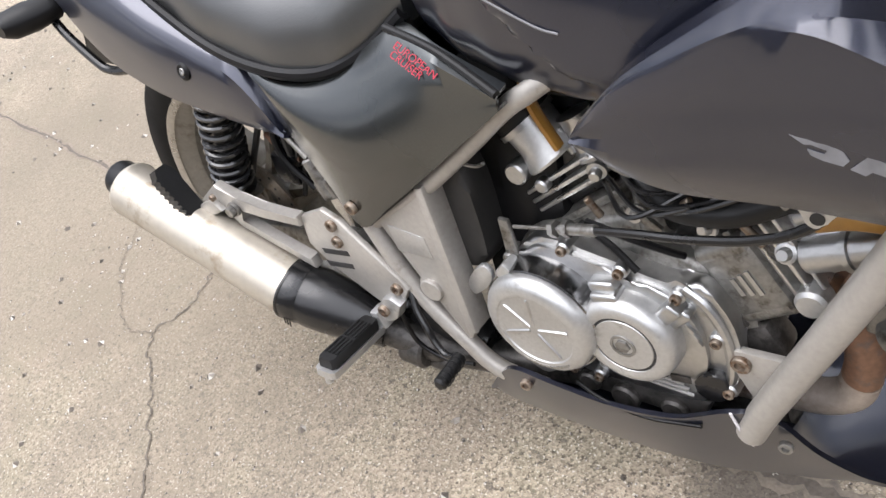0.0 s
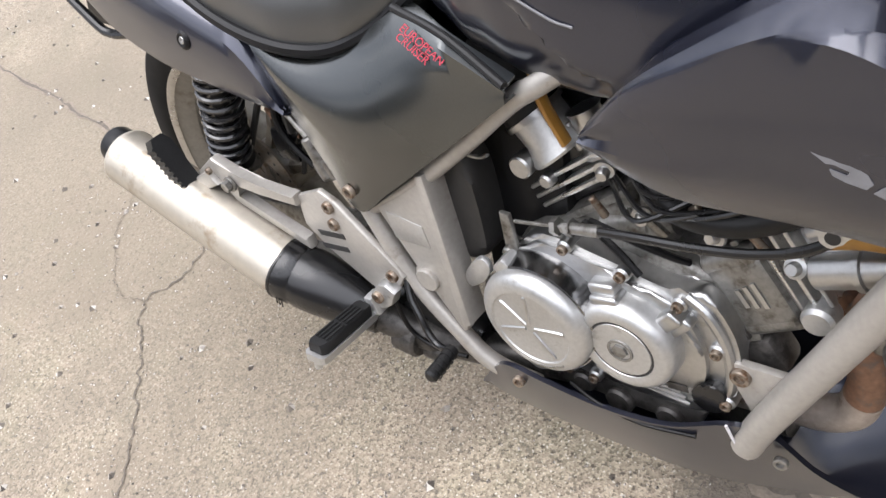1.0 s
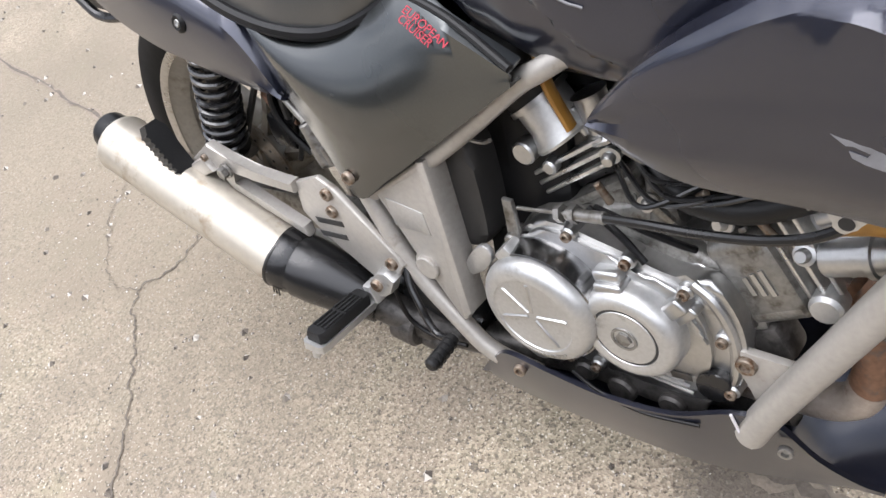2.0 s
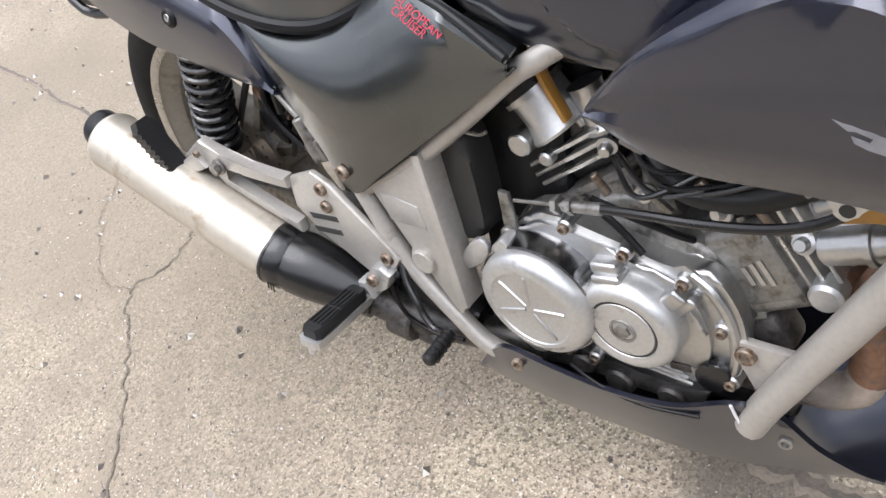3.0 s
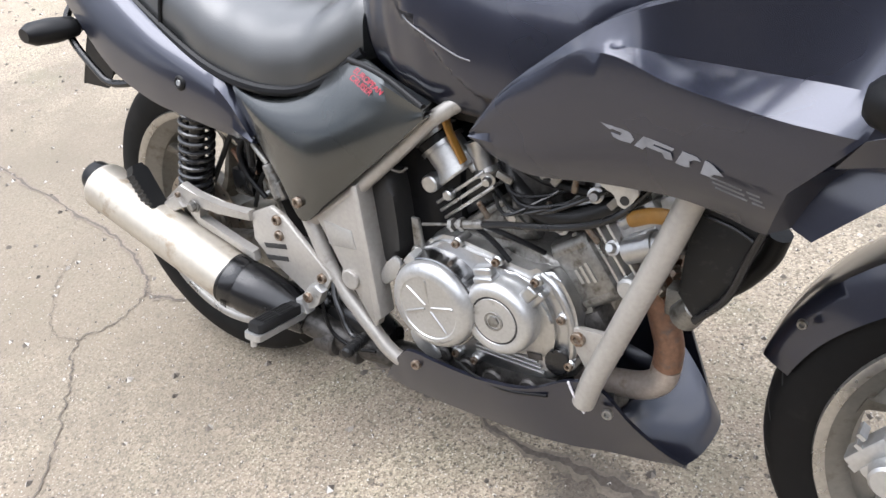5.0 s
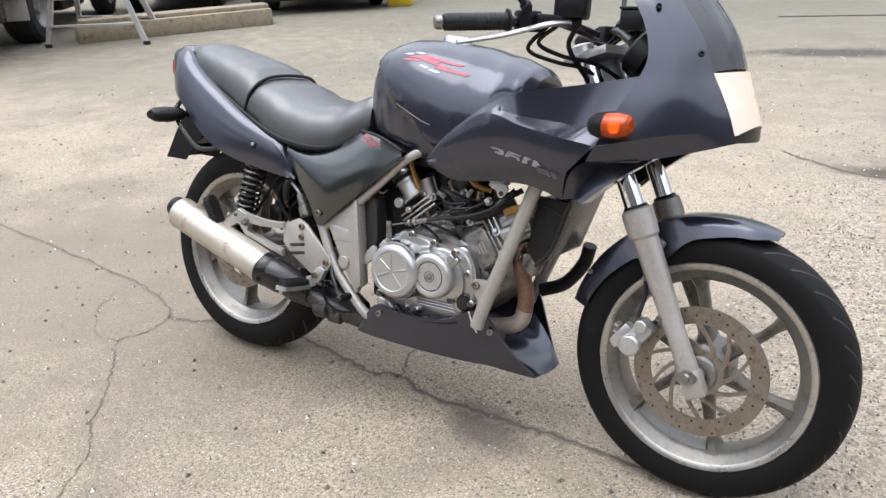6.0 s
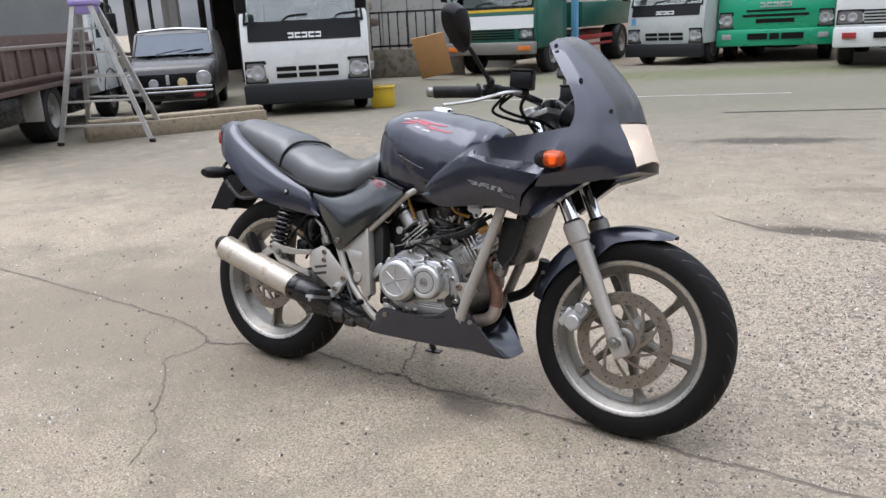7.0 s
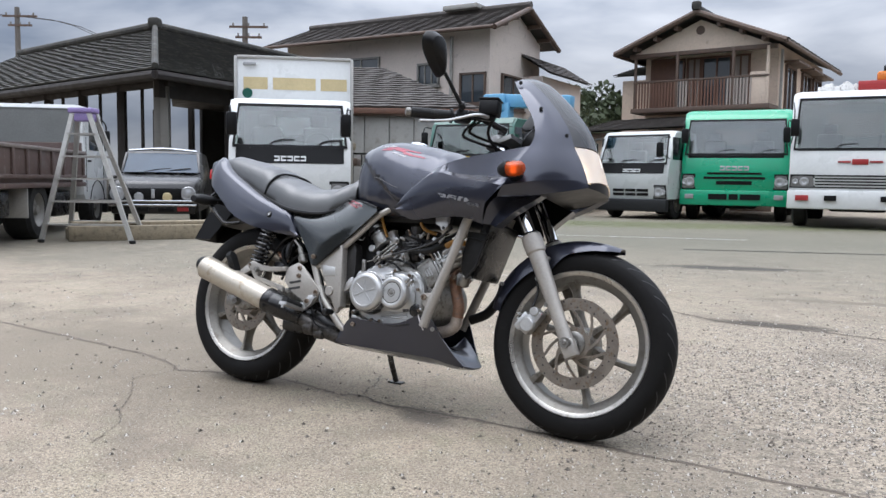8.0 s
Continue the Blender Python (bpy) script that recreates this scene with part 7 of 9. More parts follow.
def road_wheel(parent, x, y, r, w, hub=HUB, side=-1):
    """A lorry wheel with its axle along x; side: where its outer face looks."""
    bm = bmesh.new()
    lathe(bm, [(r * 0.58, -w / 2), (r * 0.9, -w / 2), (r, -w * 0.36), (r, w * 0.36), (r * 0.9, w / 2), (r * 0.58, w / 2), (r * 0.58, -w / 2)], (x, y, r), (1, 0, 0), 32)
    t = part("wheel", bm, TRUCKTYRE, parent)
    bm = bmesh.new()
    o = side * w / 2
    lathe(bm, [(0, o * 0.9), (r * 0.16, o * 0.9), (r * 0.2, o * 0.55), (r * 0.42, o * 0.5), (r * 0.52, o * 0.85), (r * 0.59, o * 0.95), (r * 0.59, 0)], (x, y, r), (1, 0, 0), 28)
    part("hub", bm, hub, t)


def cab(parent, w, prof, m, ws, lamp, grille, bumper, band=None, screen=CABGLASS, mirror_h=0.45, mark=None, bumper_m=DARKGREY, lamp_w=0.30, wipers=True, rear_m=None):
    """A forward-control cab: local x across its front, y backwards, z up. prof: its outline in y and z; ws: screen from and to in height."""
    rear_m = rear_m or CURTAIN
    bm = bmesh.new()
    n = len(prof)
    rows = []
    for x, k in ((-w / 2, 0.965), (-w / 2 + 0.05, 0.99), (-w / 2 + 0.12, 1.0), (w / 2 - 0.12, 1.0), (w / 2 - 0.05, 0.99), (w / 2, 0.965)):
        yc, zc = sum(p[0] for p in prof) / n, sum(p[1] for p in prof) / n
        rows.append([(x, yc + (y - yc) * k, zc + (z - zc) * k) for y, z in prof])
    loft(bm, rows)
    zm = (ws[0] + ws[1]) / 2
    hole = min(bm.faces, key=lambda f: (f.calc_center_median() - Vector((0, 0.2, zm))).length if abs(f.calc_center_median().x) < 0.05 and f.calc_center_median().y < 0.6 else 99)
    bmesh.ops.delete(bm, geom=[hole], context="FACES_ONLY")
    body = part("cab_body", bm, m, parent, sharp=40)
    # cabin seen through the screen
    zl, zt = ws[0] - 0.30, ws[1] + 0.04
    bm = bmesh.new()
    hw = w / 2 - 0.09
    for c, d in (((0, 0.82, zl), (2 * hw, 1.10, 0.02)), ((0, 1.36, (zl + zt) / 2), (2 * hw, 0.02, zt - zl)), ((0, 0.92, zt - 0.02), (2 * hw, 0.90, 0.02)),
                 ((-hw, 0.95, (zl + zt) / 2), (0.02, 0.80, zt - zl)), ((hw, 0.95, (zl + zt) / 2), (0.02, 0.80, zt - zl))):
        box(bm, c, d)
    cabin = part("cabin", bm, CABIN, parent, "dim grey cabin lining")
    cube_part("dashboard", cabin, DARKGREY, (0, 0.46, ws[0] - 0.06), (2 * hw - 0.02, 0.34, 0.14), 0.03)
    for sx in (-0.5, 0.5):
        bm = bmesh.new()
        box(bm, (sx * hw, 1.10, ws[0] + 0.04), (0.46, 0.14, 0.56), None, 0.05)
        box(bm, (sx * hw, 1.10, ws[0] + 0.42), (0.25, 0.10, 0.18), None, 0.04)
        part("cab_seat", bm, SEATCLOTH, cabin)
    bm = bmesh.new()
    sweep(bm, [(0.5 * hw + 0.19 * math.cos(2 * math.pi * k / 16), 0.66 + 0.07 * math.sin(2 * math.pi * k / 16), ws[0] + 0.06 + 0.16 * math.sin(2 * math.pi * k / 16)) for k in range(16)], 0.014, 8, 2, closed=True)
    part("steering_wheel", bm, BLACK, cabin)
    # opaque pale pane: brightness behind the rear window put into its colour
    cube_part("rear_window", cabin, rear_m, (0, 1.335, zm + 0.06), (hw * 1.1, 0.012, (ws[1] - ws[0]) * 0.5), 0.005)

    def yf(z):
        front = sorted(((zz, yy) for yy, zz in prof if yy < 0.6))
        for (z0, y0), (z1, y1) in zip(front, front[1:]):
            if z0 <= z <= z1 and z1 > z0:
                return lerp(y0, y1, (z - z0) / (z1 - z0))
        return front[-1][1]

    def plate(name, mm, x0, x1, z0, z1, out=0.012, thick=0.02, taper=0.0, label="", r=0.02):
        bm = bmesh.new()
        pts0 = [(x0, z0), (x1, z0), (x1 - taper, z1), (x0 + taper, z1)]
        steps = []
        for i in range(4):
            a, b = pts0[i], pts0[(i + 1) % 4]
            steps += [(lerp(a[0], b[0], t), lerp(a[1], b[1], t)) for t in (0.0 + r, 1 - r)]
        f = [bm.verts.new((x, yf(z) - out, z)) for x, z in steps]
        g = [bm.verts.new((x, yf(z) - out + thick, z)) for x, z in steps]
        bm.faces.new(f)
        bm.faces.new(g)
        bridge(bm, f, g)
        return part(name, bm, mm, parent, label)

    sw = w / 2 - 0.07
    pane = plate("windscreen", screen, -sw, sw, ws[0], ws[1], 0.010, 0.008, 0.06, "clear lorry windscreen reflecting the sky", 0.04)
    pane.visible_shadow = False
    for x0, x1, z0, z1 in ((-sw - 0.02, sw + 0.02, ws[0] - 0.03, ws[0] + 0.012), (-sw + 0.04, sw - 0.04, ws[1] - 0.012, ws[1] + 0.03)):
        plate("screen_rubber", BLACK, x0, x1, z0, z1, 0.012, 0.012)
    for sx in (-1, 1):
        bm = bmesh.new()
        sweep(bm, [(sx * (sw + 0.005), yf(ws[0]) - 0.010, ws[0]), (sx * (sw - 0.055), yf(ws[1]) - 0.010, ws[1])], 0.016, 8, 3)
        part("screen_rubber", bm, BLACK, parent)
    if wipers:
        for x in (-0.35 * w / 2, 0.45 * w / 2):
            bm = bmesh.new()
            z = ws[0] + 0.02
            sweep(bm, [(x, yf(z) - 0.03, z - 0.03), (x + 0.10, yf(z + 0.06) - 0.035, z + 0.05), (x + 0.36, yf(z + 0.08) - 0.03, z + 0.07)], 0.010, 6, 3)
            part("wiper", bm, BLACK, parent)
    if band:
        plate("front_band", BLACK, -sw + 0.03, sw - 0.03, band[0], band[1], 0.008, 0.012, 0.0)
    if mark:
        z, h, mm, ww = mark
        for k in range(5):
            x = (k - 2) * ww * 0.22
            for q0, q1, e0, e1 in ((-0.09, 0.09, 0.7, 1.0), (-0.09, 0.09, 0.0, 0.3), (-0.09 + 0.0 * k, -0.05, 0.3, 0.7) if k % 2 else (0.05, 0.09, 0.3, 0.7)):
                plate("badge_bar", mm, x + q0 * ww, x + q1 * ww, z + h * e0, z + h * e1, 0.016, 0.006)
    for s in (-1, 1):
        x0, x1 = sorted((s * (w / 2 - 0.03), s * (w / 2 - 0.03 - lamp_w)))
        plate("lamp_surround", BLACK, x0 - 0.02, x1 + 0.02, lamp[0] - 0.02, lamp[1] + 0.03, 0.006, 0.01, 0.015)
        hl = plate("headlamp", LAMPGREY, x0, x1, lamp[0], lamp[1], 0.018, 0.03, 0.02, "clear lorry headlamp", 0.08)
        zl_, rl = (lamp[0] + lamp[1]) / 2, min(lamp[1] - lamp[0], lamp_w) * 0.40
        for q, rr in ((0.42, rl), (0.80, rl * 0.62)):
            bm = bmesh.new()
            lathe(bm, [(0.0, 0.004), (rr * 0.35, 0.004), (rr * 0.45, 0.010), (rr * 0.86, 0.016), (rr, 0.012), (rr, 0.0)], (s * (w / 2 - 0.03 - lamp_w * (1 - q)), yf(zl_) - 0.017, zl_), (0, -1, 0), 20)
            part("lamp_bowl", bm, LAMPW, hl)
    for z0, z1, x0, x1 in grille:
        plate("grille_slot", BLACK, x0, x1, z0, z1, 0.010, 0.012)
    bm = bmesh.new()
    z0, z1 = bumper
    box(bm, (0, yf(z1) - 0.02, (z0 + z1) / 2), (w + 0.03, 0.16, z1 - z0), None, 0.03)
    part("bumper", bm, bumper_m, parent)
    for s in (-1, 1):
        bm = bmesh.new()
        sweep(bm, [(s * (w / 2), 0.12, ws[0] + 0.1), (s * (w / 2 - 0.06), -0.20, ws[0] + mirror_h * 0.5), (s * (w / 2 - 0.06), -0.20, ws[0] + mirror_h + 0.05), (s * (w / 2 - 0.02), 0.15, ws[1] - 0.05)], 0.012, 6, 4)
        part("mirror_arm", bm, BLACK, parent)
        cube_part("mirror", parent, BLACK, (s * (w / 2 - 0.08), -0.22, ws[0] + mirror_h * 0.62), (0.15, 0.07, 0.32), 0.03)
        cube_part("side_window", parent, SIDEGLASS, (s * (w / 2 - 0.004), 0.62, (ws[0] + ws[1]) / 2 + 0.02), (0.02, 0.72, (ws[1] - ws[0]) * 0.8), 0.006)
    return body, plate


def slots(z0, z1, rows, x, gap=0.0):
    out = []
    h = (z1 - z0) / (rows * 2 - 1)
    for k in range(rows):
        for a, b in (((-x, -gap), (gap, x)) if gap else ((-x, x),)):
            out.append((z0 + 2 * k * h, z0 + (2 * k + 1) * h, a, b))
    return out


# white box lorry
bl = thing("box_lorry", "white box lorry with dark bumper parked facing out", "truck", pose(-5.33, 6.50, 0, 0, 0, 38))
ELF = [(0.06, 0.42), (0.02, 0.62), (0.03, 0.98), (0.10, 1.24), (0.34, 1.86), (0.46, 1.94), (1.55, 1.94), (1.60, 1.85), (1.60, 0.50), (1.50, 0.42)]
_, plt = cab(bl, 1.72, ELF, WHITE, (1.25, 1.83), (0.47, 0.72), [(0.60, 0.66, -0.42, -0.15), (0.60, 0.66, -0.12, 0.12), (0.60, 0.66, 0.15, 0.42), (0.51, 0.57, -0.42, -0.15), (0.51, 0.57, -0.12, 0.12), (0.51, 0.57, 0.15, 0.42)], (0.17, 0.44), band=(1.00, 1.22), mark=(1.03, 0.075, WHITE, 0.42), lamp_w=0.27, rear_m=WHITE)
for s in (-1, 1):
    road_wheel(bl, s * 0.70, 0.72, 0.34, 0.20, side=s)
    road_wheel(bl, s * 0.68, 3.3, 0.34, 0.36, side=s)
bm = bmesh.new()
box(bm, (0, 3.2, 1.72), (1.84, 3.1, 2.00), None, 0.04)
bx = part("cargo_box", bm, WHITE, bl, "white cargo box with faded yellow bands")
for s in (-1, 1):
    cube_part("corner_trim", bx, ALU, (s * 0.92, 1.655, 1.72), (0.05, 0.05, 2.0), 0.01)
cube_part("top_trim", bx, ALU, (0, 1.65, 2.71), (1.80, 0.05, 0.05), 0.01)
for x0, x1 in ((-0.80, -0.42), (-0.34, 0.34), (0.42, 0.84)):
    cube_part("band", bx, PALEYELLOW, ((x0 + x1) / 2, 1.648, 2.30), (x1 - x0, 0.006, 0.19))
cube_part("marker_lamp", bx, LAMPW, (-0.70, 1.63, 2.60), (0.20, 0.04, 0.05), 0.01)
bm = bmesh.new()
lathe(bm, [(0.0, 0.01), (0.05, 0.01), (0.08, 0.01), (0.08, 0)], (-0.74, 1.65, 2.14), (0, -1, 0), 20)
part("round_sticker", bm, DEEPGREEN, bx)
cube_part("chassis", bl, BLACK, (0, 2.6, 0.52), (0.8, 4.2, 0.22), 0.02)

# silver-white light lorry
el = thing("light_lorry", "silver-white light lorry parked in the row", "truck", pose(-2.92, 15.05, 0, 0, 0, -10))
cab(el, 1.70, ELF, SILVERW, (1.22, 1.83), (0.47, 0.72), [(0.60, 0.66, -0.42, -0.15), (0.60, 0.66, -0.12, 0.12), (0.60, 0.66, 0.15, 0.42), (0.51, 0.57, -0.42, -0.15), (0.51, 0.57, -0.12, 0.12), (0.51, 0.57, 0.15, 0.42)], (0.17, 0.44), band=(1.00, 1.21), mark=(1.03, 0.07, WHITE, 0.38), lamp_w=0.27)
for s in (-1, 1):
    road_wheel(el, s * 0.70, 0.72, 0.34, 0.20, side=s)
    road_wheel(el, s * 0.68, 3.3, 0.34, 0.36, side=s)
cube_part("chassis", el, BLACK, (0, 2.6, 0.52), (0.8, 4.2, 0.22), 0.02)
bm = bmesh.new()
box(bm, (0, 3.3, 0.80), (1.75, 3.2, 0.10), None, 0.02)
for s in (-1, 1):
    box(bm, (s * 0.86, 3.3, 1.0), (0.04, 3.2, 0.36), None, 0.01)
box(bm, (0, 1.72, 1.20), (1.74, 0.05, 0.75), None, 0.01)
part("flat_bed", bm, DARKGREY, el)
cube_part("sticker", el, BLUEP, (-0.70, 0.02, 0.90), (0.09, 0.02, 0.13))

# green lorry
gl = thing("green_lorry", "bright green medium lorry parked in the row", "truck", pose(-0.83, 15.57, 0, 0, 0, 5))
FWD = [(0.08, 0.48), (0.02, 0.80), (0.03, 1.10), (0.08, 1.35), (0.30, 2.18), (0.45, 2.36), (0.70, 2.42), (1.75, 2.42), (1.80, 2.30), (1.80, 0.60), (1.70, 0.48)]
_, plt = cab(gl, 2.18, FWD, GREEN, (1.44, 2.16), (0.70, 0.98), [(1.00, 1.04, -0.55, 0.55), (0.90, 0.95, -0.62, 0.62), (0.78, 0.86, -0.36, 0.36)], (0.33, 0.66), bumper_m=GREEN, mark=(1.08, 0.10, LAMPW, 0.55), lamp_w=0.26, mirror_h=0.6)
for x0, x1 in ((-0.50, -0.12), (-0.08, 0.10), (0.14, 0.55)):
    cube_part("bumper_slot", gl, BLACK, ((x0 + x1) / 2, -0.065, 0.52), (x1 - x0, 0.02, 0.12))
for s in (-1, 1):
    cube_part("fog_lamp", gl, LAMPW, (s * 0.90, -0.065, 0.52), (0.18, 0.02, 0.10), 0.005)
    road_wheel(gl, s * 0.93, 0.95, 0.42, 0.24, side=s)
    road_wheel(gl, s * 0.90, 4.6, 0.42, 0.44, side=s)
    cube_part("step", gl, BLACK, (s * 1.02, 0.45, 0.45), (0.14, 0.5, 0.30), 0.02)
cube_part("chassis", gl, BLACK, (0, 3.4, 0.70), (0.9, 5.4, 0.26), 0.02)
cube_part("axle_beam", gl, REDP, (0, 2.0, 0.40), (1.5, 0.12, 0.10), 0.01)
cube_part("load_body", gl, DARKGREY, (0, 4.4, 1.35), (2.2, 4.6, 0.9), 0.03)

# white lorry with a crane
wl_ = thing("white_lorry", "white heavy lorry with covered orange load", "truck", pose(1.61, 13.77, 0, 0, 0, 2))
HINO = [(0.06, 0.50), (0.0, 0.85), (0.02, 1.20), (0.06, 1.42), (0.238, 2.40), (0.36, 2.50), (0.60, 2.55), (1.85, 2.55), (1.90, 2.42), (1.90, 0.60), (1.80, 0.50)]
cab(wl_, 2.32, HINO, WHITE, (1.46, 2.36), (0.76, 0.96), slots(0.74, 0.98, 5, 0.72), (0.36, 0.70), bumper_m=WHITE, lamp_w=0.40, mirror_h=0.6)
for s in (-1, 1):
    cube_part("indicator", wl_, REDP, (s * 0.92, -0.105, 0.56), (0.22, 0.02, 0.10), 0.004)
    cube_part("bumper_slot", wl_, BLACK, (s * 0.45, -0.105, 0.56), (0.20, 0.02, 0.10), 0.004)
    road_wheel(wl_, s * 1.00, 1.05, 0.46, 0.26, side=s)
    road_wheel(wl_, s * 0.95, 4.8, 0.46, 0.46, side=s)
for a, b, h, mm in ((-0.13, 0.13, 0.10, REDP), (-0.36, -0.15, 0.035, REDP), (0.15, 0.36, 0.035, REDP)):
    cube_part("badge", wl_, mm, ((a + b) / 2, 0.012, 1.22), (b - a, 0.02, h), 0.004)
cube_part("chassis", wl_, BLACK, (0, 3.4, 0.72), (0.9, 5.4, 0.26), 0.02)
cube_part("load_body", wl_, WHITE, (0, 4.5, 1.5), (2.3, 4.8, 1.0), 0.03)
SHEETING = mat("soiled_white_sheeting", (0.50, 0.50, 0.48), 0.8, vary=0.2, scale=6, fine=40, dirt=(0.12, 0.10, 0.08), dirt_at=0.62)
rnd_load = random.Random(12)
for x0, x1, top, front in ((-0.80, -0.42, 2.77, 1.05), (-0.50, -0.10, 2.79, 1.15), (0.30, 0.62, 2.80, 1.2)):
    # crumpled sheeting: a gathered cloth with a ragged front edge
    bm = bmesh.new()
    rows = []
    for i in range(9):
        x = lerp(x0, x1, i / 8)
        lift = top - 0.07 * abs(i - 4) / 4 + rnd_load.uniform(-0.03, 0.03)
        edge = rnd_load.uniform(-0.03, 0.04)
        rows.append([(x + rnd_load.uniform(-0.012, 0.012), front + edge, 2.535), (x, front + 0.05 + edge, lerp(2.55, lift, 0.5)), (x, front + 0.14, lift), (x, front + 0.45, lift - 0.02), (x, front + 0.62, 2.54)])
    sheet(bm, rows, 0.012)
    part("load_cover", bm, SHEETING, wl_, "crumpled soiled white sheeting")
cube_part("rag", wl_, BLACKM, (-0.34, 1.08, 2.57), (0.22, 0.10, 0.06), 0.02)
cube_part("red_beam", wl_, REDP, (0.20, 1.30, 2.69), (0.62, 0.24, 0.20), 0.02)
cube_part("orange_hook", wl_, ORANGEP, (0.30, 1.36, 2.86), (0.20, 0.20, 0.22), 0.05)
cube_part("orange_arm", wl_, ORANGEP, (0.52, 1.42, 2.90), (0.40, 0.16, 0.16), 0.03)
cube_part("dark_beam", wl_, BLACKM, (0.62, 1.45, 3.02), (0.62, 0.24, 0.13), 0.02)

# green and white lorry with a blue crane
cl = thing("crane_lorry", "dark green and white lorry with light blue crane", "truck", pose(-5.75, 12.65, 0, 0, 0, 0))
_, plt = cab(cl, 1.98, [(0.05, 0.50), (0.0, 0.80), (0.02, 1.10), (0.06, 1.30), (0.22, 1.98), (0.36, 2.12), (1.6, 2.14), (1.65, 2.0), (1.65, 0.60), (1.55, 0.50)], DEEPGREEN, (1.34, 1.96), (0.72, 0.90), slots(0.72, 0.90, 4, 0.55), (0.42, 0.66), screen=PALEGLASS, bumper_m=HUB, lamp_w=0.30, mirror_h=0.5)
plt("front_panel", WHITE, -0.96, 0.96, 0.92, 1.175, 0.010, 0.014)
plt("yellow_stripe", YELLOW, -0.96, 0.96, 1.25, 1.30, 0.012, 0.014)
plt("green_stripe", DEEPGREEN, -0.96, 0.96, 1.05 + 0.13, 1.245, 0.012, 0.014)
plt("roof_panel", DEEPGREEN, -0.95, 0.95, 2.0, 2.12, 0.012, 0.014)
for s in (-1, 1):
    cube_part("door", cl, DEEPGREEN, (s * 0.995, 0.75, 1.0), (0.02, 1.3, 0.9), 0.006)
    cube_part("indicator", cl, ORANGEP, (s * 0.80, -0.09, 0.54), (0.26, 0.02, 0.09), 0.004)
    road_wheel(cl, s * 0.86, 0.95, 0.43, 0.24, side=s)
    road_wheel(cl, s * 0.84, 5.0, 0.43, 0.44, side=s)
cube_part("chassis", cl, REDP, (0, 3.6, 0.62), (0.9, 5.6, 0.24), 0.02)
cube_part("side_rail", cl, REDP, (0.95, 3.3, 0.62), (0.06, 2.4, 0.10), 0.01)
cube_part("side_rail", cl, REDP, (0.95, 3.3, 0.45), (0.06, 2.4, 0.06), 0.01)
bm = bmesh.new()
box(bm, (0, 4.7, 1.12), (2.0, 4.4, 0.55), None, 0.03)
part("load_body", bm, DEEPGREEN, cl)
crane = cube_part("crane_post", cl, BLUEP, (-0.10, 2.05, 1.75), (0.34, 0.34, 1.7), 0.03)
cube_part("boom", crane, BLUEP, (0.55, 2.1, 2.62), (2.0, 0.30, 0.30), 0.03, Matrix.Rotation(radians(3), 3, "Y"))
cube_part("boom_head", crane, BLUEP, (-0.3, 2.05, 2.60), (0.55, 0.42, 0.42), 0.05)
cube_part("hook_block", crane, YELLOW, (1.35, 2.1, 2.36), (0.14, 0.14, 0.22), 0.02)
cube_part("outrigger", crane, BLUEP, (1.02, 2.0, 1.25), (0.13, 0.13, 1.6), 0.01)
cube_part("guard_frame", crane, DEEPGREEN, (0.95, 1.75, 2.05), (0.10, 0.10, 1.1), 0.01)

# running gear that hangs under each lorry's cab
for lorry, w, y, z in ((bl, 1.72, 0.72, 0.34), (el, 1.70, 0.72, 0.34), (gl, 2.18, 0.95, 0.42), (wl_, 2.32, 1.05, 0.46), (cl, 1.98, 0.95, 0.43)):
    bm = bmesh.new()
    rod(bm, (-w * 0.36, y, z), (w * 0.36, y, z), 0.06, 0.06, 14)
    part("front_axle", bm, BLACK, lorry)
    cube_part("engine_sump", lorry, BLACK, (0, y + 0.15, z + 0.02), (w * 0.42, 1.1, 0.36), 0.06)
    for s in (-1, 1):
        cube_part("fuel_tank", lorry, BLACK, (s * w * 0.36, y + 1.45, z + 0.12), (w * 0.22, 0.9, 0.40), 0.06)
        cube_part("wheel_arch", lorry, BLACK, (s * w * 0.40, y + 0.02, z * 2 + 0.08), (w * 0.16, 0.95, 0.10), 0.03)

# old small car
car = thing("old_car", "dark brown old compact car with round headlamps", "car", pose(-7.42, 5.87, 0, 0, 0, 42))
bm = bmesh.new()
prof = [(0.02, 0.26), (-0.02, 0.40), (0.02, 0.66), (0.10, 0.73), (0.86, 0.80), (0.92, 0.82), (1.22, 1.17), (1.34, 1.21), (2.3, 1.20), (2.85, 0.85), (2.95, 0.55), (2.9, 0.26)]
rows = []
for x, top in ((-0.64, 0.0), (-0.62, 0.5), (-0.58, 0.8), (-0.50, 1.0), (0.50, 1.0), (0.58, 0.8), (0.62, 0.5), (0.64, 0.0)):
    rows.append([(x * (1 - 0.07 * max(0, z - 0.8) / 0.4), y + (0.03 if z < 0.8 else 0.06) * (1 - top), z - (0.05 if z > 0.6 else 0.0) * (1 - top)) for y, z in prof])
loft(bm, rows)
part("body", bm, CARBROWN, car, sharp=40)
bm = bmesh.new()
sheet(bm, [[(-0.57, 0.915, 0.845), (0.0, 0.885, 0.85), (0.57, 0.915, 0.845)], [(-0.52, 1.205, 1.145), (0.0, 1.180, 1.155), (0.52, 1.205, 1.145)]], 0.01)
part("windscreen", bm, mat("blue_grey_glass", (0.045, 0.070, 0.105), 0.10, vary=0.15, scale=2, spec=0.30), car, "sky-reflecting windscreen")
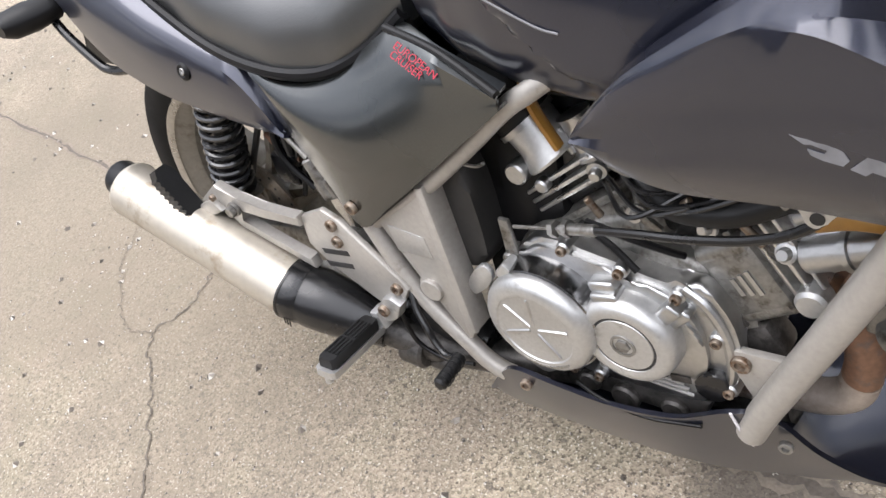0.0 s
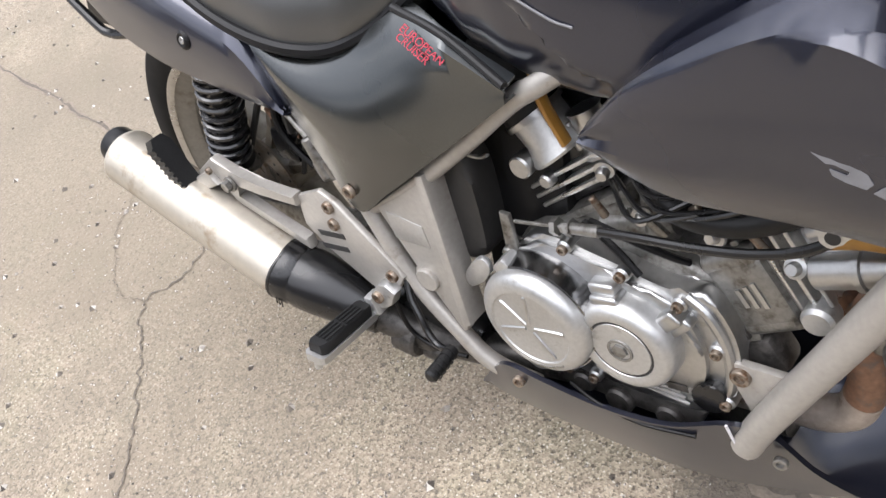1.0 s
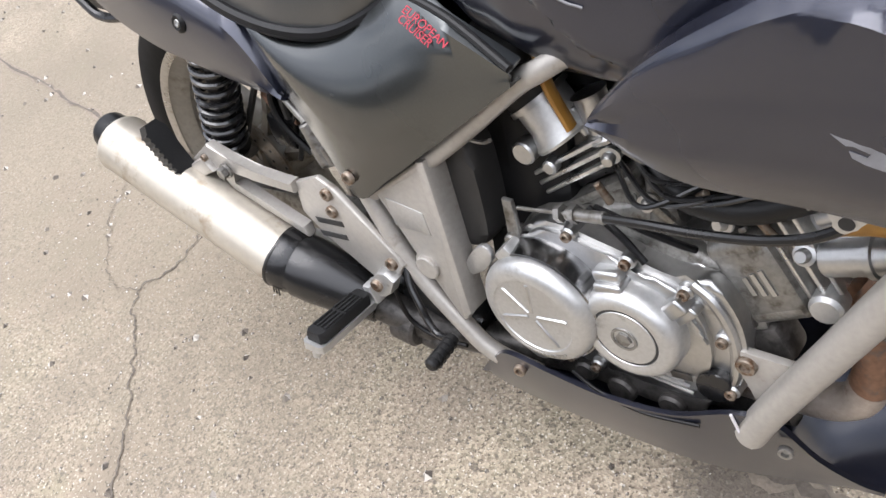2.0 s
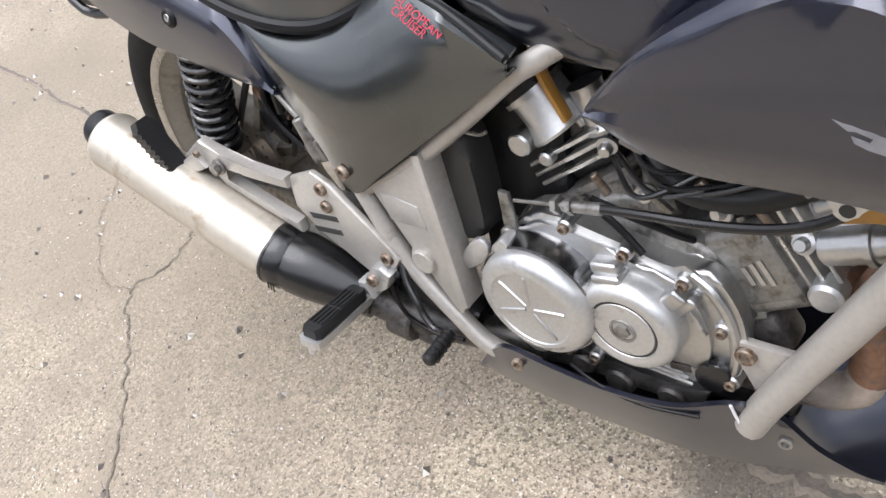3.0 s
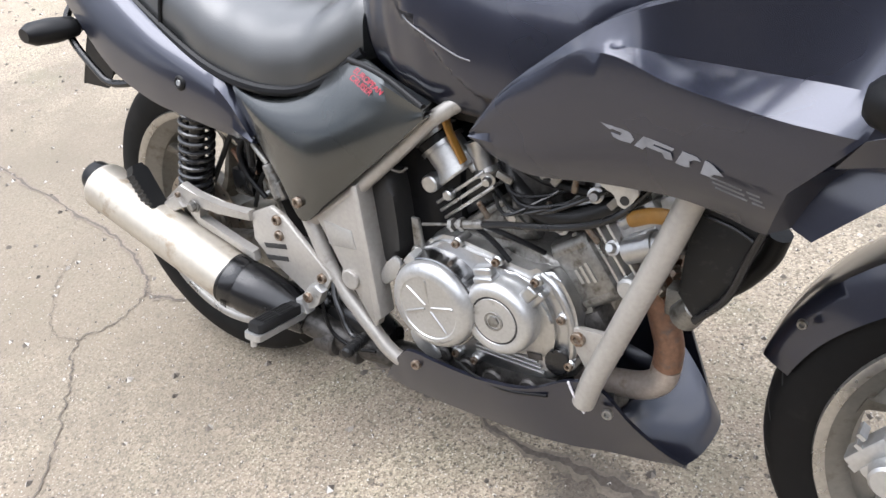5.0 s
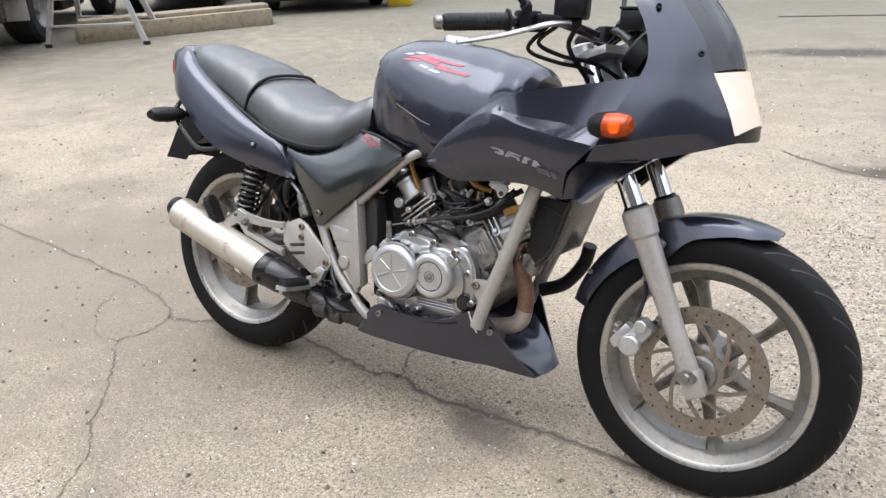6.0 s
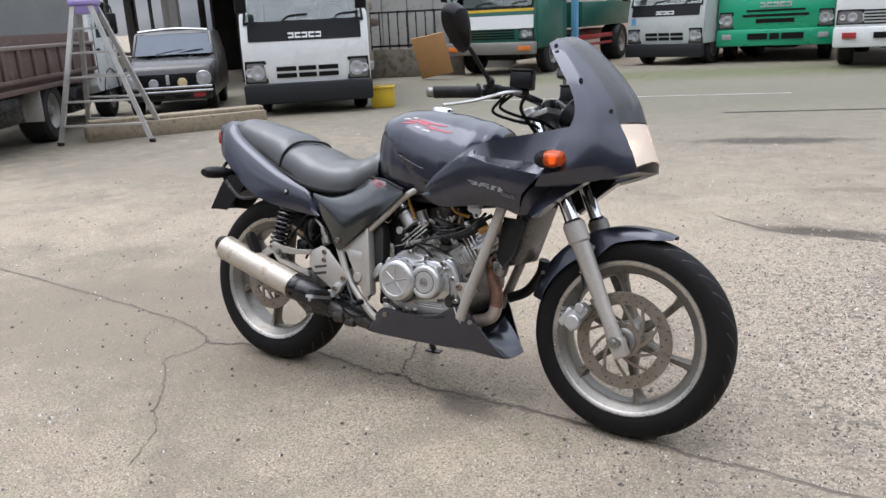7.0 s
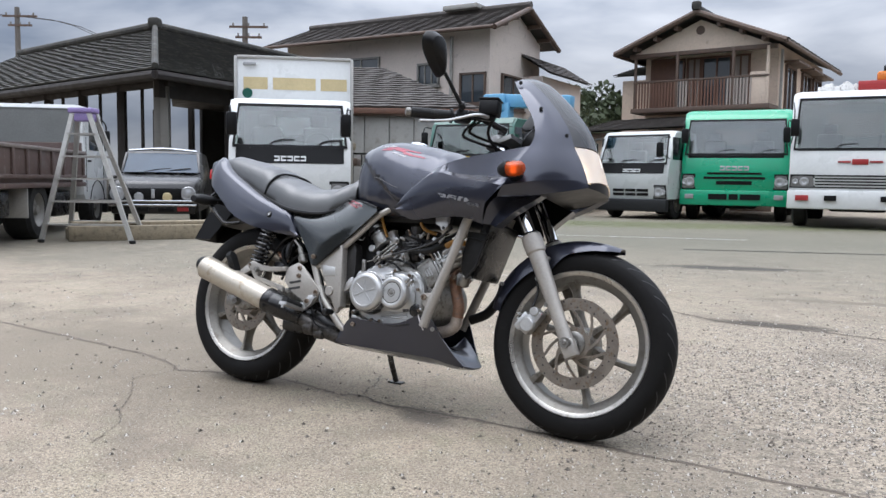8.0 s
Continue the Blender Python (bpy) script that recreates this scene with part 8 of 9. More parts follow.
for s in (-1, 1):
    cube_part("screen_pillar", car, CARBROWN, (s * 0.57, 1.05, 1.0), (0.04, 0.04, 0.44), 0.01, Matrix.Rotation(radians(s * -7), 3, "Y") @ Matrix.Rotation(radians(-42), 3, "X"))
    bm = bmesh.new()
    lathe(bm, [(0.0, 0.03), (0.05, 0.025), (0.085, 0.01), (0.10, 0.012), (0.11, 0.0)], (s * 0.50, -0.015, 0.53), (0, -1, 0), 24)
    part("headlamp", bm, LAMPW, car, "round headlamp")
    bm = bmesh.new()
    lathe(bm, [(0.0, 0.03), (0.06, 0.02), (0.07, 0.0)], (s * 0.20, -0.04, 0.48), (0, -1, 0), 20)
    part("fog_lamp", bm, PALEYELLOW if s > 0 else LAMPW, car)
    road_wheel(car, s * 0.55, 0.55, 0.26, 0.14, side=s)
    road_wheel(car, s * 0.55, 2.3, 0.26, 0.14, side=s)
    bm = bmesh.new()
    sweep(bm, [(s * 0.15 - 0.1, 0.90, 0.86), (s * 0.15 + 0.1, 0.92, 0.90), (s * 0.15 + 0.3, 0.95, 0.92)], 0.008, 6, 3)
    part("wiper", bm, BLACK, car)
cube_part("grille", car, BLACK, (0, -0.02, 0.53), (0.80, 0.03, 0.17), 0.01)
cube_part("grille_bar", car, LAMPW, (0, -0.04, 0.53), (0.05, 0.02, 0.14), 0.01)
for z in (0.36, 0.42):
    cube_part("bumper_bar", car, CHROME, (0, -0.05, z), (1.24, 0.05, 0.035), 0.012)
cube_part("valance", car, CARBROWN, (0, 0.0, 0.29), (1.18, 0.06, 0.12), 0.02)
for x in (-0.18, 0.18):
    cube_part("valance_slot", car, BLACK, (x, -0.035, 0.29), (0.22, 0.02, 0.05))
cube_part("repair_patch", car, REDP, (0.42, -0.035, 0.30), (0.16, 0.02, 0.06))
bm = bmesh.new()
sweep(bm, [(-0.52, 1.22, 1.20), (0, 1.18, 1.235), (0.52, 1.22, 1.20)], 0.018, 8, 4)
part("roof_rail", bm, CHROME, car)

# flat-bed lorry with a rusty bed, standing with its tail to the yard
fb = thing("flatbed_lorry", "white flat-bed lorry with rusty brown side boards", "truck", pose(-9.52, 5.71, 0, 0, 0, 218))
cab(fb, 1.62, [(0.06, 0.40), (0.02, 0.62), (0.03, 0.90), (0.10, 1.10), (0.34, 1.72), (0.46, 1.80), (1.25, 1.80), (1.30, 1.7), (1.30, 0.50), (1.20, 0.40)], WHITE, (1.08, 1.70), (0.50, 0.72), slots(0.5, 0.62, 2, 0.4), (0.2, 0.42), lamp_w=0.22)
# opaque pane; its pale colour paints in the reflected sky
cube_part("rear_pane", fb, REARGLASS, (0, 1.312, 1.40), (1.34, 0.02, 0.56), 0.006, None, "rear window with the sky's reflection put into its pale colour")
for z in (1.10, 1.69):
    cube_part("pane_rubber", fb, BLACK, (0, 1.318, z), (1.40, 0.025, 0.035), 0.008)
for x in (-0.685, 0.685):
    cube_part("pane_rubber", fb, BLACK, (x, 1.318, 1.395), (0.035, 0.025, 0.56), 0.008)
for y in (0.24, 1.14):
    cube_part("door_gap", fb, BLACK, (-0.812, y, 0.95), (0.008, 0.012, 0.80))
cube_part("door_handle", fb, BLACK, (-0.825, 1.02, 1.00), (0.02, 0.14, 0.03), 0.006)
bm = bmesh.new()
for s in (-1, 1):
    box(bm, (s * 0.84, 3.20, 0.93), (0.04, 3.60, 0.36), None, 0.01)
box(bm, (0, 4.99, 0.93), (1.66, 0.04, 0.36), None, 0.01)
box(bm, (0, 1.41, 1.00), (1.66, 0.04, 0.50), None, 0.01)
box(bm, (0, 3.20, 0.72), (1.66, 3.60, 0.08), None, 0.01)
bed = part("bed", bm, BEDBROWN, fb, "rusty brown drop-side bed")
for k in range(9):
    cube_part("stake", bed, BEDBROWN, (-0.872, 1.50 + 0.43 * k, 0.93), (0.03, 0.07, 0.34), 0.008)
cube_part("rail", bed, BEDRAIL, (-0.868, 3.20, 1.105), (0.05, 3.60, 0.045), 0.01, None, "scuffed pale top rail")
cube_part("rail", bed, BEDBROWN, (-0.868, 3.20, 0.765), (0.05, 3.60, 0.05), 0.01)
cube_part("rail", bed, BEDBROWN, (-0.855, 3.20, 0.66), (0.05, 3.60, 0.06), 0.01)
cube_part("chassis", fb, BLACK, (0, 2.9, 0.52), (0.8, 4.0, 0.20), 0.02)
cube_part("fuel_tank", fb, BLACKM, (-0.56, 1.85, 0.40), (0.36, 0.80, 0.34), 0.05)
cube_part("tool_box", fb, BLACKM, (-0.60, 4.25, 0.46), (0.34, 0.66, 0.30), 0.03)
cube_part("mudflap", fb, ALU, (-0.70, 3.60, 0.46), (0.30, 0.02, 0.36), 0.006)
for s in (-1, 1):
    road_wheel(fb, s * 0.70, 0.60, 0.32, 0.20, side=s)
    road_wheel(fb, s * 0.66, 3.15, 0.36, 0.32, side=s)
    bm = bmesh.new()
    sheet(bm, [[(s * x, 0.60 + 0.40 * math.cos(a), 0.32 + 0.40 * math.sin(a)) for x in (0.60, 0.822)] for a in [radians(15 + 150 * k / 8) for k in range(9)]], 0.01)
    part("wheel_arch", bm, BLACK, fb)

# stepladder
lad = thing("stepladder", "aluminium stepladder with purple top tray", "ladder", pose(0, 0, 0))
top_a, top_b = Vector((-6.39, 3.87, 1.52)), Vector((-6.21, 3.96, 1.52))
feet_f = (Vector((-6.45, 3.42, 0.0)), Vector((-5.52, 3.94, 0.0)))
feet_b = (Vector((-6.95, 4.15, 0.0)), Vector((-5.92, 4.46, 0.0)))
for feet, shift in ((feet_f, Vector((0.03, -0.06, 0))), (feet_b, Vector((-0.03, 0.06, 0)))):
    for tp, ft in zip((top_a, top_b), feet):
        bm = bmesh.new()
        d = (tp + shift - ft).normalized()
        ax = Vector((0.9, 0.43, 0))
        ay = d.cross(ax).normalized()
        loft(bm, [[p + ax * (0.028 * a) + ay * (0.016 * b) for a, b in ((-1, -1), (1, -1), (1, 1), (-1, 1))] for p in (ft, tp + shift)])
        stile = part("stile", bm, ALU, lad)
        cube_part("foot", stile, RUBBER, ft + Vector((0, 0, 0.02)), (0.07, 0.05, 0.04), 0.008)
    for k in range(5):
        t = 0.14 + 0.175 * k
        a, b = feet[0].lerp(top_a + shift, t), feet[1].lerp(top_b + shift, t)
        bm = bmesh.new()
        d = (b - a).normalized()
        ay = Vector((-d.y, d.x, 0))
        loft(bm, [[p + ay * (0.030 * u) + Vector((0, 0, 0.010 * v)) for u, v in ((-1, -1), (1, -1), (1, 1), (-1, 1))] for p in (a, b)])
        part("rung", bm, ALU, lad)
cube_part("top_tray", lad, PURPLE, (-6.30, 3.915, 1.555), (0.30, 0.20, 0.06), 0.015, Matrix.Rotation(radians(26), 3, "Z"))
cube_part("hinge", lad, PURPLE, (-6.30, 3.915, 1.48), (0.25, 0.16, 0.10), 0.015, Matrix.Rotation(radians(26), 3, "Z"))

# timbers on the ground
for k, (a, b, z, w, h) in enumerate((((-6.42, 3.75), (-5.30, 5.55), 0.09, 0.20, 0.18), ((-6.75, 3.95), (-5.60, 5.75), 0.07, 0.24, 0.14), ((-6.52, 3.86), (-5.42, 5.62), 0.20, 0.26, 0.05), ((-6.9, 4.4), (-6.2, 5.6), 0.05, 0.15, 0.10))):
    a, b = Vector((*a, z)), Vector((*b, z))
    ang = math.atan2(b.y - a.y, b.x - a.x)
    bm = bmesh.new()
    box(bm, (0, 0, 0), ((b - a).length, w, h), None, 0.008)
    ob = part("timber_beam", bm, TIMBER)
    ob.matrix_world = pose(*((a + b) / 2), 0, 0, math.degrees(ang))
    tagged(ob, "weathered timber beam lying on the ground", "timber", "timbers by the ladder")

# plywood board, yellow crate, fence and wall between the lorries
bm = bmesh.new()
box(bm, (0, 0, 0.42), (0.66, 0.03, 0.84), None, 0.004)
ply = part("plywood_board", bm, PLY)
ply.matrix_world = pose(-6.62, 11.98, 0.075, 16, -10, 20)
tagged(ply, "orange-brown plywood board leaning on a wall", "board")
bm = bmesh.new()
box(bm, (0, 0, 0.15), (0.32, 0.38, 0.30), None, 0.02)
box(bm, (0, 0, 0.285), (0.345, 0.405, 0.03), None, 0.006)
crate = part("yellow_crate", bm, YELLOW)
crate.matrix_world = pose(-4.78, 7.46, 0, 0, 0, 30)
tagged(crate, "yellow plastic crate on the ground", "crate")
lw = thing("boundary_wall", "low mossy concrete wall with railing", "wall", pose(-8.6, 12.1, 0, 0, 0, 24))
cube_part("wall", lw, CONC, (0.4, 0.2, 0.30), (3.6, 0.2, 0.60), 0.02)
for k in range(15):
    cube_part("baluster", lw, BLACKM, (-1.2 + 0.2 * k, 0.2, 0.98), (0.025, 0.025, 0.76))
for z in (0.66, 1.36):
    cube_part("rail", lw, BLACKM, (0.2, 0.2, z), (3.2, 0.04, 0.04))
shed = thing("sheet_wall_shed", "grey sheet-metal shed wall behind the fence", "shed", pose(-9.2, 14.2, 0, 0, 0, 24))
for k in range(9):
    cube_part("panel", shed, CORR, (-2.4 + 0.62 * k, 0, 1.2), (0.60, 0.05, 2.4), 0.01)
cube_part("beam", shed, WOODDARK, (0.2, -0.1, 2.42), (6.0, 0.12, 0.14), 0.01)

# closing wall behind the viewer: never seen, added to darken reflections in the bike's side
bm = bmesh.new()
box(bm, (0, 0, 3.6), (110, 0.3, 7.2))
for a in (0,):
    reflection_wall = part("reflection_wall", bm, mat("unseen_wall_grey", (0.13, 0.128, 0.13), 0.8, vary=0.2, scale=2, fine=20))
    reflection_wall.matrix_world = pose(5.2, -10.5, 0, 0, 0, 28)
    tagged(reflection_wall, "plain unseen wall added behind the viewer to darken reflections", "wall", kind="structure")


# ---- buildings ----
def tiled_slope(parent, p00, p10, p11, p01, m, course=0.17, name="roof"):
    """A slope laid in overlapping courses: p00 to p10 is the eave, p01 to p11 the ridge."""
    p00, p10, p11, p01 = map(Vector, (p00, p10, p11, p01))
    n = max(3, int((p01 - p00).length / course))
    nn = (p10 - p00).cross(p01 - p00).normalized()
    if nn.z < 0:
        nn = -nn
    bm = bmesh.new()
    for k in range(n):
        t0, t1 = k / n, (k + 1.15) / n
        t1 = min(t1, 1.0)
        a, b = p00.lerp(p01, t0) + nn * 0.045, p10.lerp(p11, t0) + nn * 0.045
        c, d = p10.lerp(p11, t1) + nn * 0.015, p00.lerp(p01, t1) + nn * 0.015
        a2, b2 = a - nn * 0.03, b - nn * 0.03
        m_ = max(2, int((b - a).length / 0.27))
        fa = [bm.verts.new(a.lerp(b, i / m_) + nn * (0.016 * (i % 2))) for i in range(m_ + 1)]
        fd = [bm.verts.new(d.lerp(c, i / m_) + nn * (0.016 * (i % 2))) for i in range(m_ + 1)]
        fe = [bm.verts.new(a2.lerp(b2, i / m_)) for i in range(m_ + 1)]
        for i in range(m_):
            bm.faces.new((fa[i], fa[i + 1], fd[i + 1], fd[i]))
            bm.faces.new((fe[i], fe[i + 1], fa[i + 1], fa[i]))
    vs = [bm.verts.new(q - nn * 0.03) for q in (p00, p10, p11, p01)]
    if (vs[2].co - vs[3].co).length > 1e-4:
        bm.faces.new(vs)
    else:
        bm.faces.new(vs[:3])
    return tagged(part(name, bm, m, parent, "courses of dark roof tiles", sharp=20), kind="stuff")


def ridge_cap(parent, a, b, m, r=0.12):
    bm = bmesh.new()
    rod(bm, a, b, r, seg=10)
    return part("ridge", bm, m, parent)


def window(parent, c, w, h, ax, out, curtain=False, bars=1, frame_m=None):
    """A framed window on a wall: ax runs along the wall, out points away from it."""
    fm = frame_m or HUB
    c, ax, out = Vector(c), Vector(ax).normalized(), Vector(out).normalized()
    rot = Matrix((ax, out, Vector((0, 0, 1)))).transposed()
    bm = bmesh.new()
    for s in (-1, 1):
        box(bm, c + ax * (s * w / 2) + out * 0.03, (0.06, 0.10, h + 0.06), rot)
        box(bm, c + Vector((0, 0, s * h / 2)) + out * 0.03, (w + 0.06, 0.10, 0.06), rot)
    for k in range(bars):
        box(bm, c + ax * (w * ((k + 1) / (bars + 1) - 0.5)) + out * 0.02, (0.05, 0.07, h), rot)
    f = part("window", bm, fm, parent)
    bm = bmesh.new()
    box(bm, c + out * 0.012, (w, 0.02, h), rot)
    part("pane", bm, CURTAIN if curtain else HOUSEGLASS, f)
    bm = bmesh.new()
    box(bm, c + Vector((0, 0, -h / 2 - 0.06)) + out * 0.06, (w + 0.16, 0.14, 0.05), rot)
    part("sill", bm, fm, f)
    return f


# open hall with a hipped tile roof: its corner points towards the yard
hall = thing("open_hall", "open timber hall under a dark hipped tile roof", "building", pose(-10.36, 8.46, 0, 0, 0, 29.5))
HZ = 2.85
hx, hy = Vector((-0.78, 0.63, 0)), Vector((0.46, 0.89, 0))
# corners of the eave, from the near corner leftwards and rightwards
c0 = Vector((0, 0, HZ))
c1 = c0 + hx * 15.0
c2 = c0 + hy * 12.0
c3 = c1 + hy * 12.0
apex0 = c0 + hx * 4.5 + hy * 3.2
apex0.z = 4.62
apex1, apex2 = apex0 + hx * 8.0, apex0 + hy * 9.5
tiled_slope(hall, c1, c0, apex0, apex1, ROOF)
tiled_slope(hall, c0, c2, apex2, apex0, ROOF)
ridge_cap(hall, apex0 + Vector((0, 0, 0.1)), apex2 + Vector((0, 0, 0.1)), ROOF, 0.11)
ridge_cap(hall, c0 + Vector((0, 0, 0.06)), apex0 + Vector((0, 0, 0.08)), ROOF, 0.07)
ridge_cap(hall, apex0 + Vector((0, 0, 0.1)), apex1 + Vector((0, 0, 0.1)), ROOF, 0.11)
cube_part("ridge_end", hall, ROOF, apex0 + Vector((0, 0, 0.16)), (0.32, 0.32, 0.30), 0.08)
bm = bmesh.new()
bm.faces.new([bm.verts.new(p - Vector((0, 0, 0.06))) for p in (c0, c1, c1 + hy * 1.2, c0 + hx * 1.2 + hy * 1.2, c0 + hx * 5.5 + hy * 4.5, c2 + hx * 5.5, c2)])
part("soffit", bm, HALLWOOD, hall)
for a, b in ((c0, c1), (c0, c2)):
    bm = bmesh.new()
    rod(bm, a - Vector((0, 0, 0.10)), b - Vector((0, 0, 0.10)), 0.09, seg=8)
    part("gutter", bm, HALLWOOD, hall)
inn = hx * 0.9 + hy * 0.9
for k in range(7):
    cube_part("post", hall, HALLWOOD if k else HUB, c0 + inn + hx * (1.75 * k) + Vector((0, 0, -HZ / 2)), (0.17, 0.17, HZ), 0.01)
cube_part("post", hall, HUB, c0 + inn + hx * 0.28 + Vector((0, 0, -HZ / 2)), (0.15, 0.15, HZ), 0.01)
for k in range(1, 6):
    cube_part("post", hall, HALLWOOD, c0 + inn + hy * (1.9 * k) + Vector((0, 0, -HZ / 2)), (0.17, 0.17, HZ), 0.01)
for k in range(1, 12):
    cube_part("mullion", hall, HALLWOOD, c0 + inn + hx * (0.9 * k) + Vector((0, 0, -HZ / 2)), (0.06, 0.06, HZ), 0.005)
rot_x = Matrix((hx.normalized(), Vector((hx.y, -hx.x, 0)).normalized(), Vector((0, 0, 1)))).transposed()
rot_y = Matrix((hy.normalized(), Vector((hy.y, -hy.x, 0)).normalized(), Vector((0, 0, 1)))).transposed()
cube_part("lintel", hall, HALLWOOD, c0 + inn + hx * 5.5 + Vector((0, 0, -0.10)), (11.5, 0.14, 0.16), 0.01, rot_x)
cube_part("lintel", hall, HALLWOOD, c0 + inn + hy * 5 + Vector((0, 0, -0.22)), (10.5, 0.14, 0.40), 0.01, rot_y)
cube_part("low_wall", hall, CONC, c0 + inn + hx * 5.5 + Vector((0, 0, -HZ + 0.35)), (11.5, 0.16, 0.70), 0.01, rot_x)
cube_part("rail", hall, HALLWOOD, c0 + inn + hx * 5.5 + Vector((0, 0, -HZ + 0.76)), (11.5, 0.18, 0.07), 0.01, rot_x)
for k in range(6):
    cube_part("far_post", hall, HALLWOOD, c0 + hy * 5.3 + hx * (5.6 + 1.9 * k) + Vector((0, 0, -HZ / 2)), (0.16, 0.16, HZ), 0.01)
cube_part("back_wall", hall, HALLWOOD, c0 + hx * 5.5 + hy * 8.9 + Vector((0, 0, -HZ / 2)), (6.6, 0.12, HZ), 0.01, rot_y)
# junk under the hall
junk = thing("stacked_junk", "heap of tarpaulin and timber under the hall roof", "junk", pose(-9.4, 11.6, 0, 0, 0, 29.5))
rnd = random.Random(5)
for k in range(9):
    cube_part("bundle", junk, (WOODDARK, CORR, TIMBER)[k % 3], (rnd.uniform(-0.6, 0.8), rnd.uniform(-0.5, 0.5), 0.15 + 0.17 * k), (rnd.uniform(0.8, 1.5), rnd.uniform(0.7, 1.1), 0.17), 0.03, Matrix.Rotation(rnd.uniform(-0.3, 0.3), 3, "Z"))
hd = thing("hall_wing", "low wing with brown tile roof beside the hall", "building", pose(-9.2, 15.0, 0, 0, 0, 29.5))
tiled_slope(hd, (-3.6, -0.9, 2.55), (2.2, -0.9, 2.55), (-0.4, 2.0, 3.9), (-3.6, 2.0, 3.9), ROOF2)
cube_part("eave_board", hd, WOODBROWN, (-0.7, -0.9, 2.47), (5.8, 0.10, 0.14), 0.01)
cube_part("wall", hd, CORR, (-0.4, 0.1, 1.2), (6.0, 0.14, 2.4), 0.01)

# two-storey house with beige walls
h2 = thing("beige_house", "two-storey beige house with grey tile roof", "house", pose(-8.65, 19.5, 0, 0, 0, -1))
bm = bmesh.new()
slab(bm, [(-8.0, 0.0), (0.0, 0.0), (0.0, 5.4), (-8.0, 5.4)], 0.0, 3.7)
part("wall", bm, RENDER, h2, "beige rendered wall")
bm = bmesh.new()
a = [bm.verts.new(p) for p in ((0.002, 0, 5.4), (0.002, 3.7, 5.4), (0.002, 1.85, 6.15))]
b = [bm.verts.new(p) for p in ((-0.2, 0, 5.4), (-0.2, 3.7, 5.4), (-0.2, 1.85, 6.15))]
bm.faces.new(a)
bm.faces.new(b)
bridge(bm, a, b)
part("gable", bm, RENDER, h2)
tiled_slope(h2, (-8.5, -0.6, 5.32), (0.45, -0.6, 5.32), (0.45, 1.85, 6.28), (-8.5, 1.85, 6.28), ROOF2)
tiled_slope(h2, (0.45, 4.3, 5.32), (-8.5, 4.3, 5.32), (-8.5, 1.85, 6.28), (0.45, 1.85, 6.28), ROOF2)
ridge_cap(h2, (-8.5, 1.85, 6.36), (0.5, 1.85, 6.36), ROOF2, 0.11)
for a, b in (((0.45, -0.6, 5.27), (0.45, 1.85, 6.24)), ((0.45, 4.3, 5.27), (0.45, 1.85, 6.24))):
    bm = bmesh.new()
    rod(bm, a, b, 0.085, seg=8)
    part("barge_board", bm, WOODDARK, h2)
for y in (0.2, 1.0, 2.7, 3.5):
    cube_part("purlin_end", h2, WOODDARK, (0.22, y, 5.56 + 0.39 * min(y + 0.6, 4.3 - y) - 0.36), (0.5, 0.12, 0.12))
bm = bmesh.new()
rod(bm, (-8.5, -0.66, 5.28), (0.45, -0.66, 5.28), 0.06, seg=8)
part("gutter", bm, WOODDARK, h2)
window(h2, (-4.77, 0, 4.30), 1.45, 0.9, (1, 0, 0), (0, -1, 0))
window(h2, (-2.15, 0, 4.10), 0.75, 0.65, (1, 0, 0), (0, -1, 0), bars=2)
window(h2, (-0.55, 0, 3.60), 0.85, 0.9, (1, 0, 0), (0, -1, 0), frame_m=WOODDARK)
window(h2, (0.0, 1.6, 3.6), 1.6, 1.0, (0, 1, 0), (1, 0, 0), frame_m=WOODDARK)
window(h2, (-4.6, 0, 1.3), 1.6, 1.2, (1, 0, 0), (0, -1, 0))
cube_part("drainpipe", h2, CORR, (-1.3, -0.06, 2.6), (0.08, 0.08, 5.2))
cube_part("vent_hood", h2, CORR, (-1.9, 1.75, 6.46), (1.3, 0.6, 0.16), 0.03)
tiled_slope(h2, (1.05, 2.2, 4.25), (1.05, 6.0, 4.25), (-0.1, 6.0, 4.95), (-0.1, 2.2, 4.95), ROOF2, name="side_roof")
cube_part("side_wall", h2, RENDER, (0.35, 4.1, 2.1), (0.7, 3.4, 4.2))

# house with a balcony under its gable
h3 = thing("balcony_house", "two-storey house with gable, brown balcony and tile roof", "house", pose(-5.01, 22.25, 0, 0, 0, -6.6))
W3, D3 = 4.0, 7.0
bm = bmesh.new()
slab(bm, [(0, 0), (W3, 0), (W3, 4.85), (0, 4.85)], 0.9, D3)
part("wall", bm, RENDER2, h3, "warm beige rendered wall")
bm = bmesh.new()
slab(bm, [(-0.05, 4.72), (W3 + 0.05, 4.72), (W3 / 2, 5.58)], 0.02, 0.30)
part("gable", bm, RENDER2, h3, "warm beige gable")
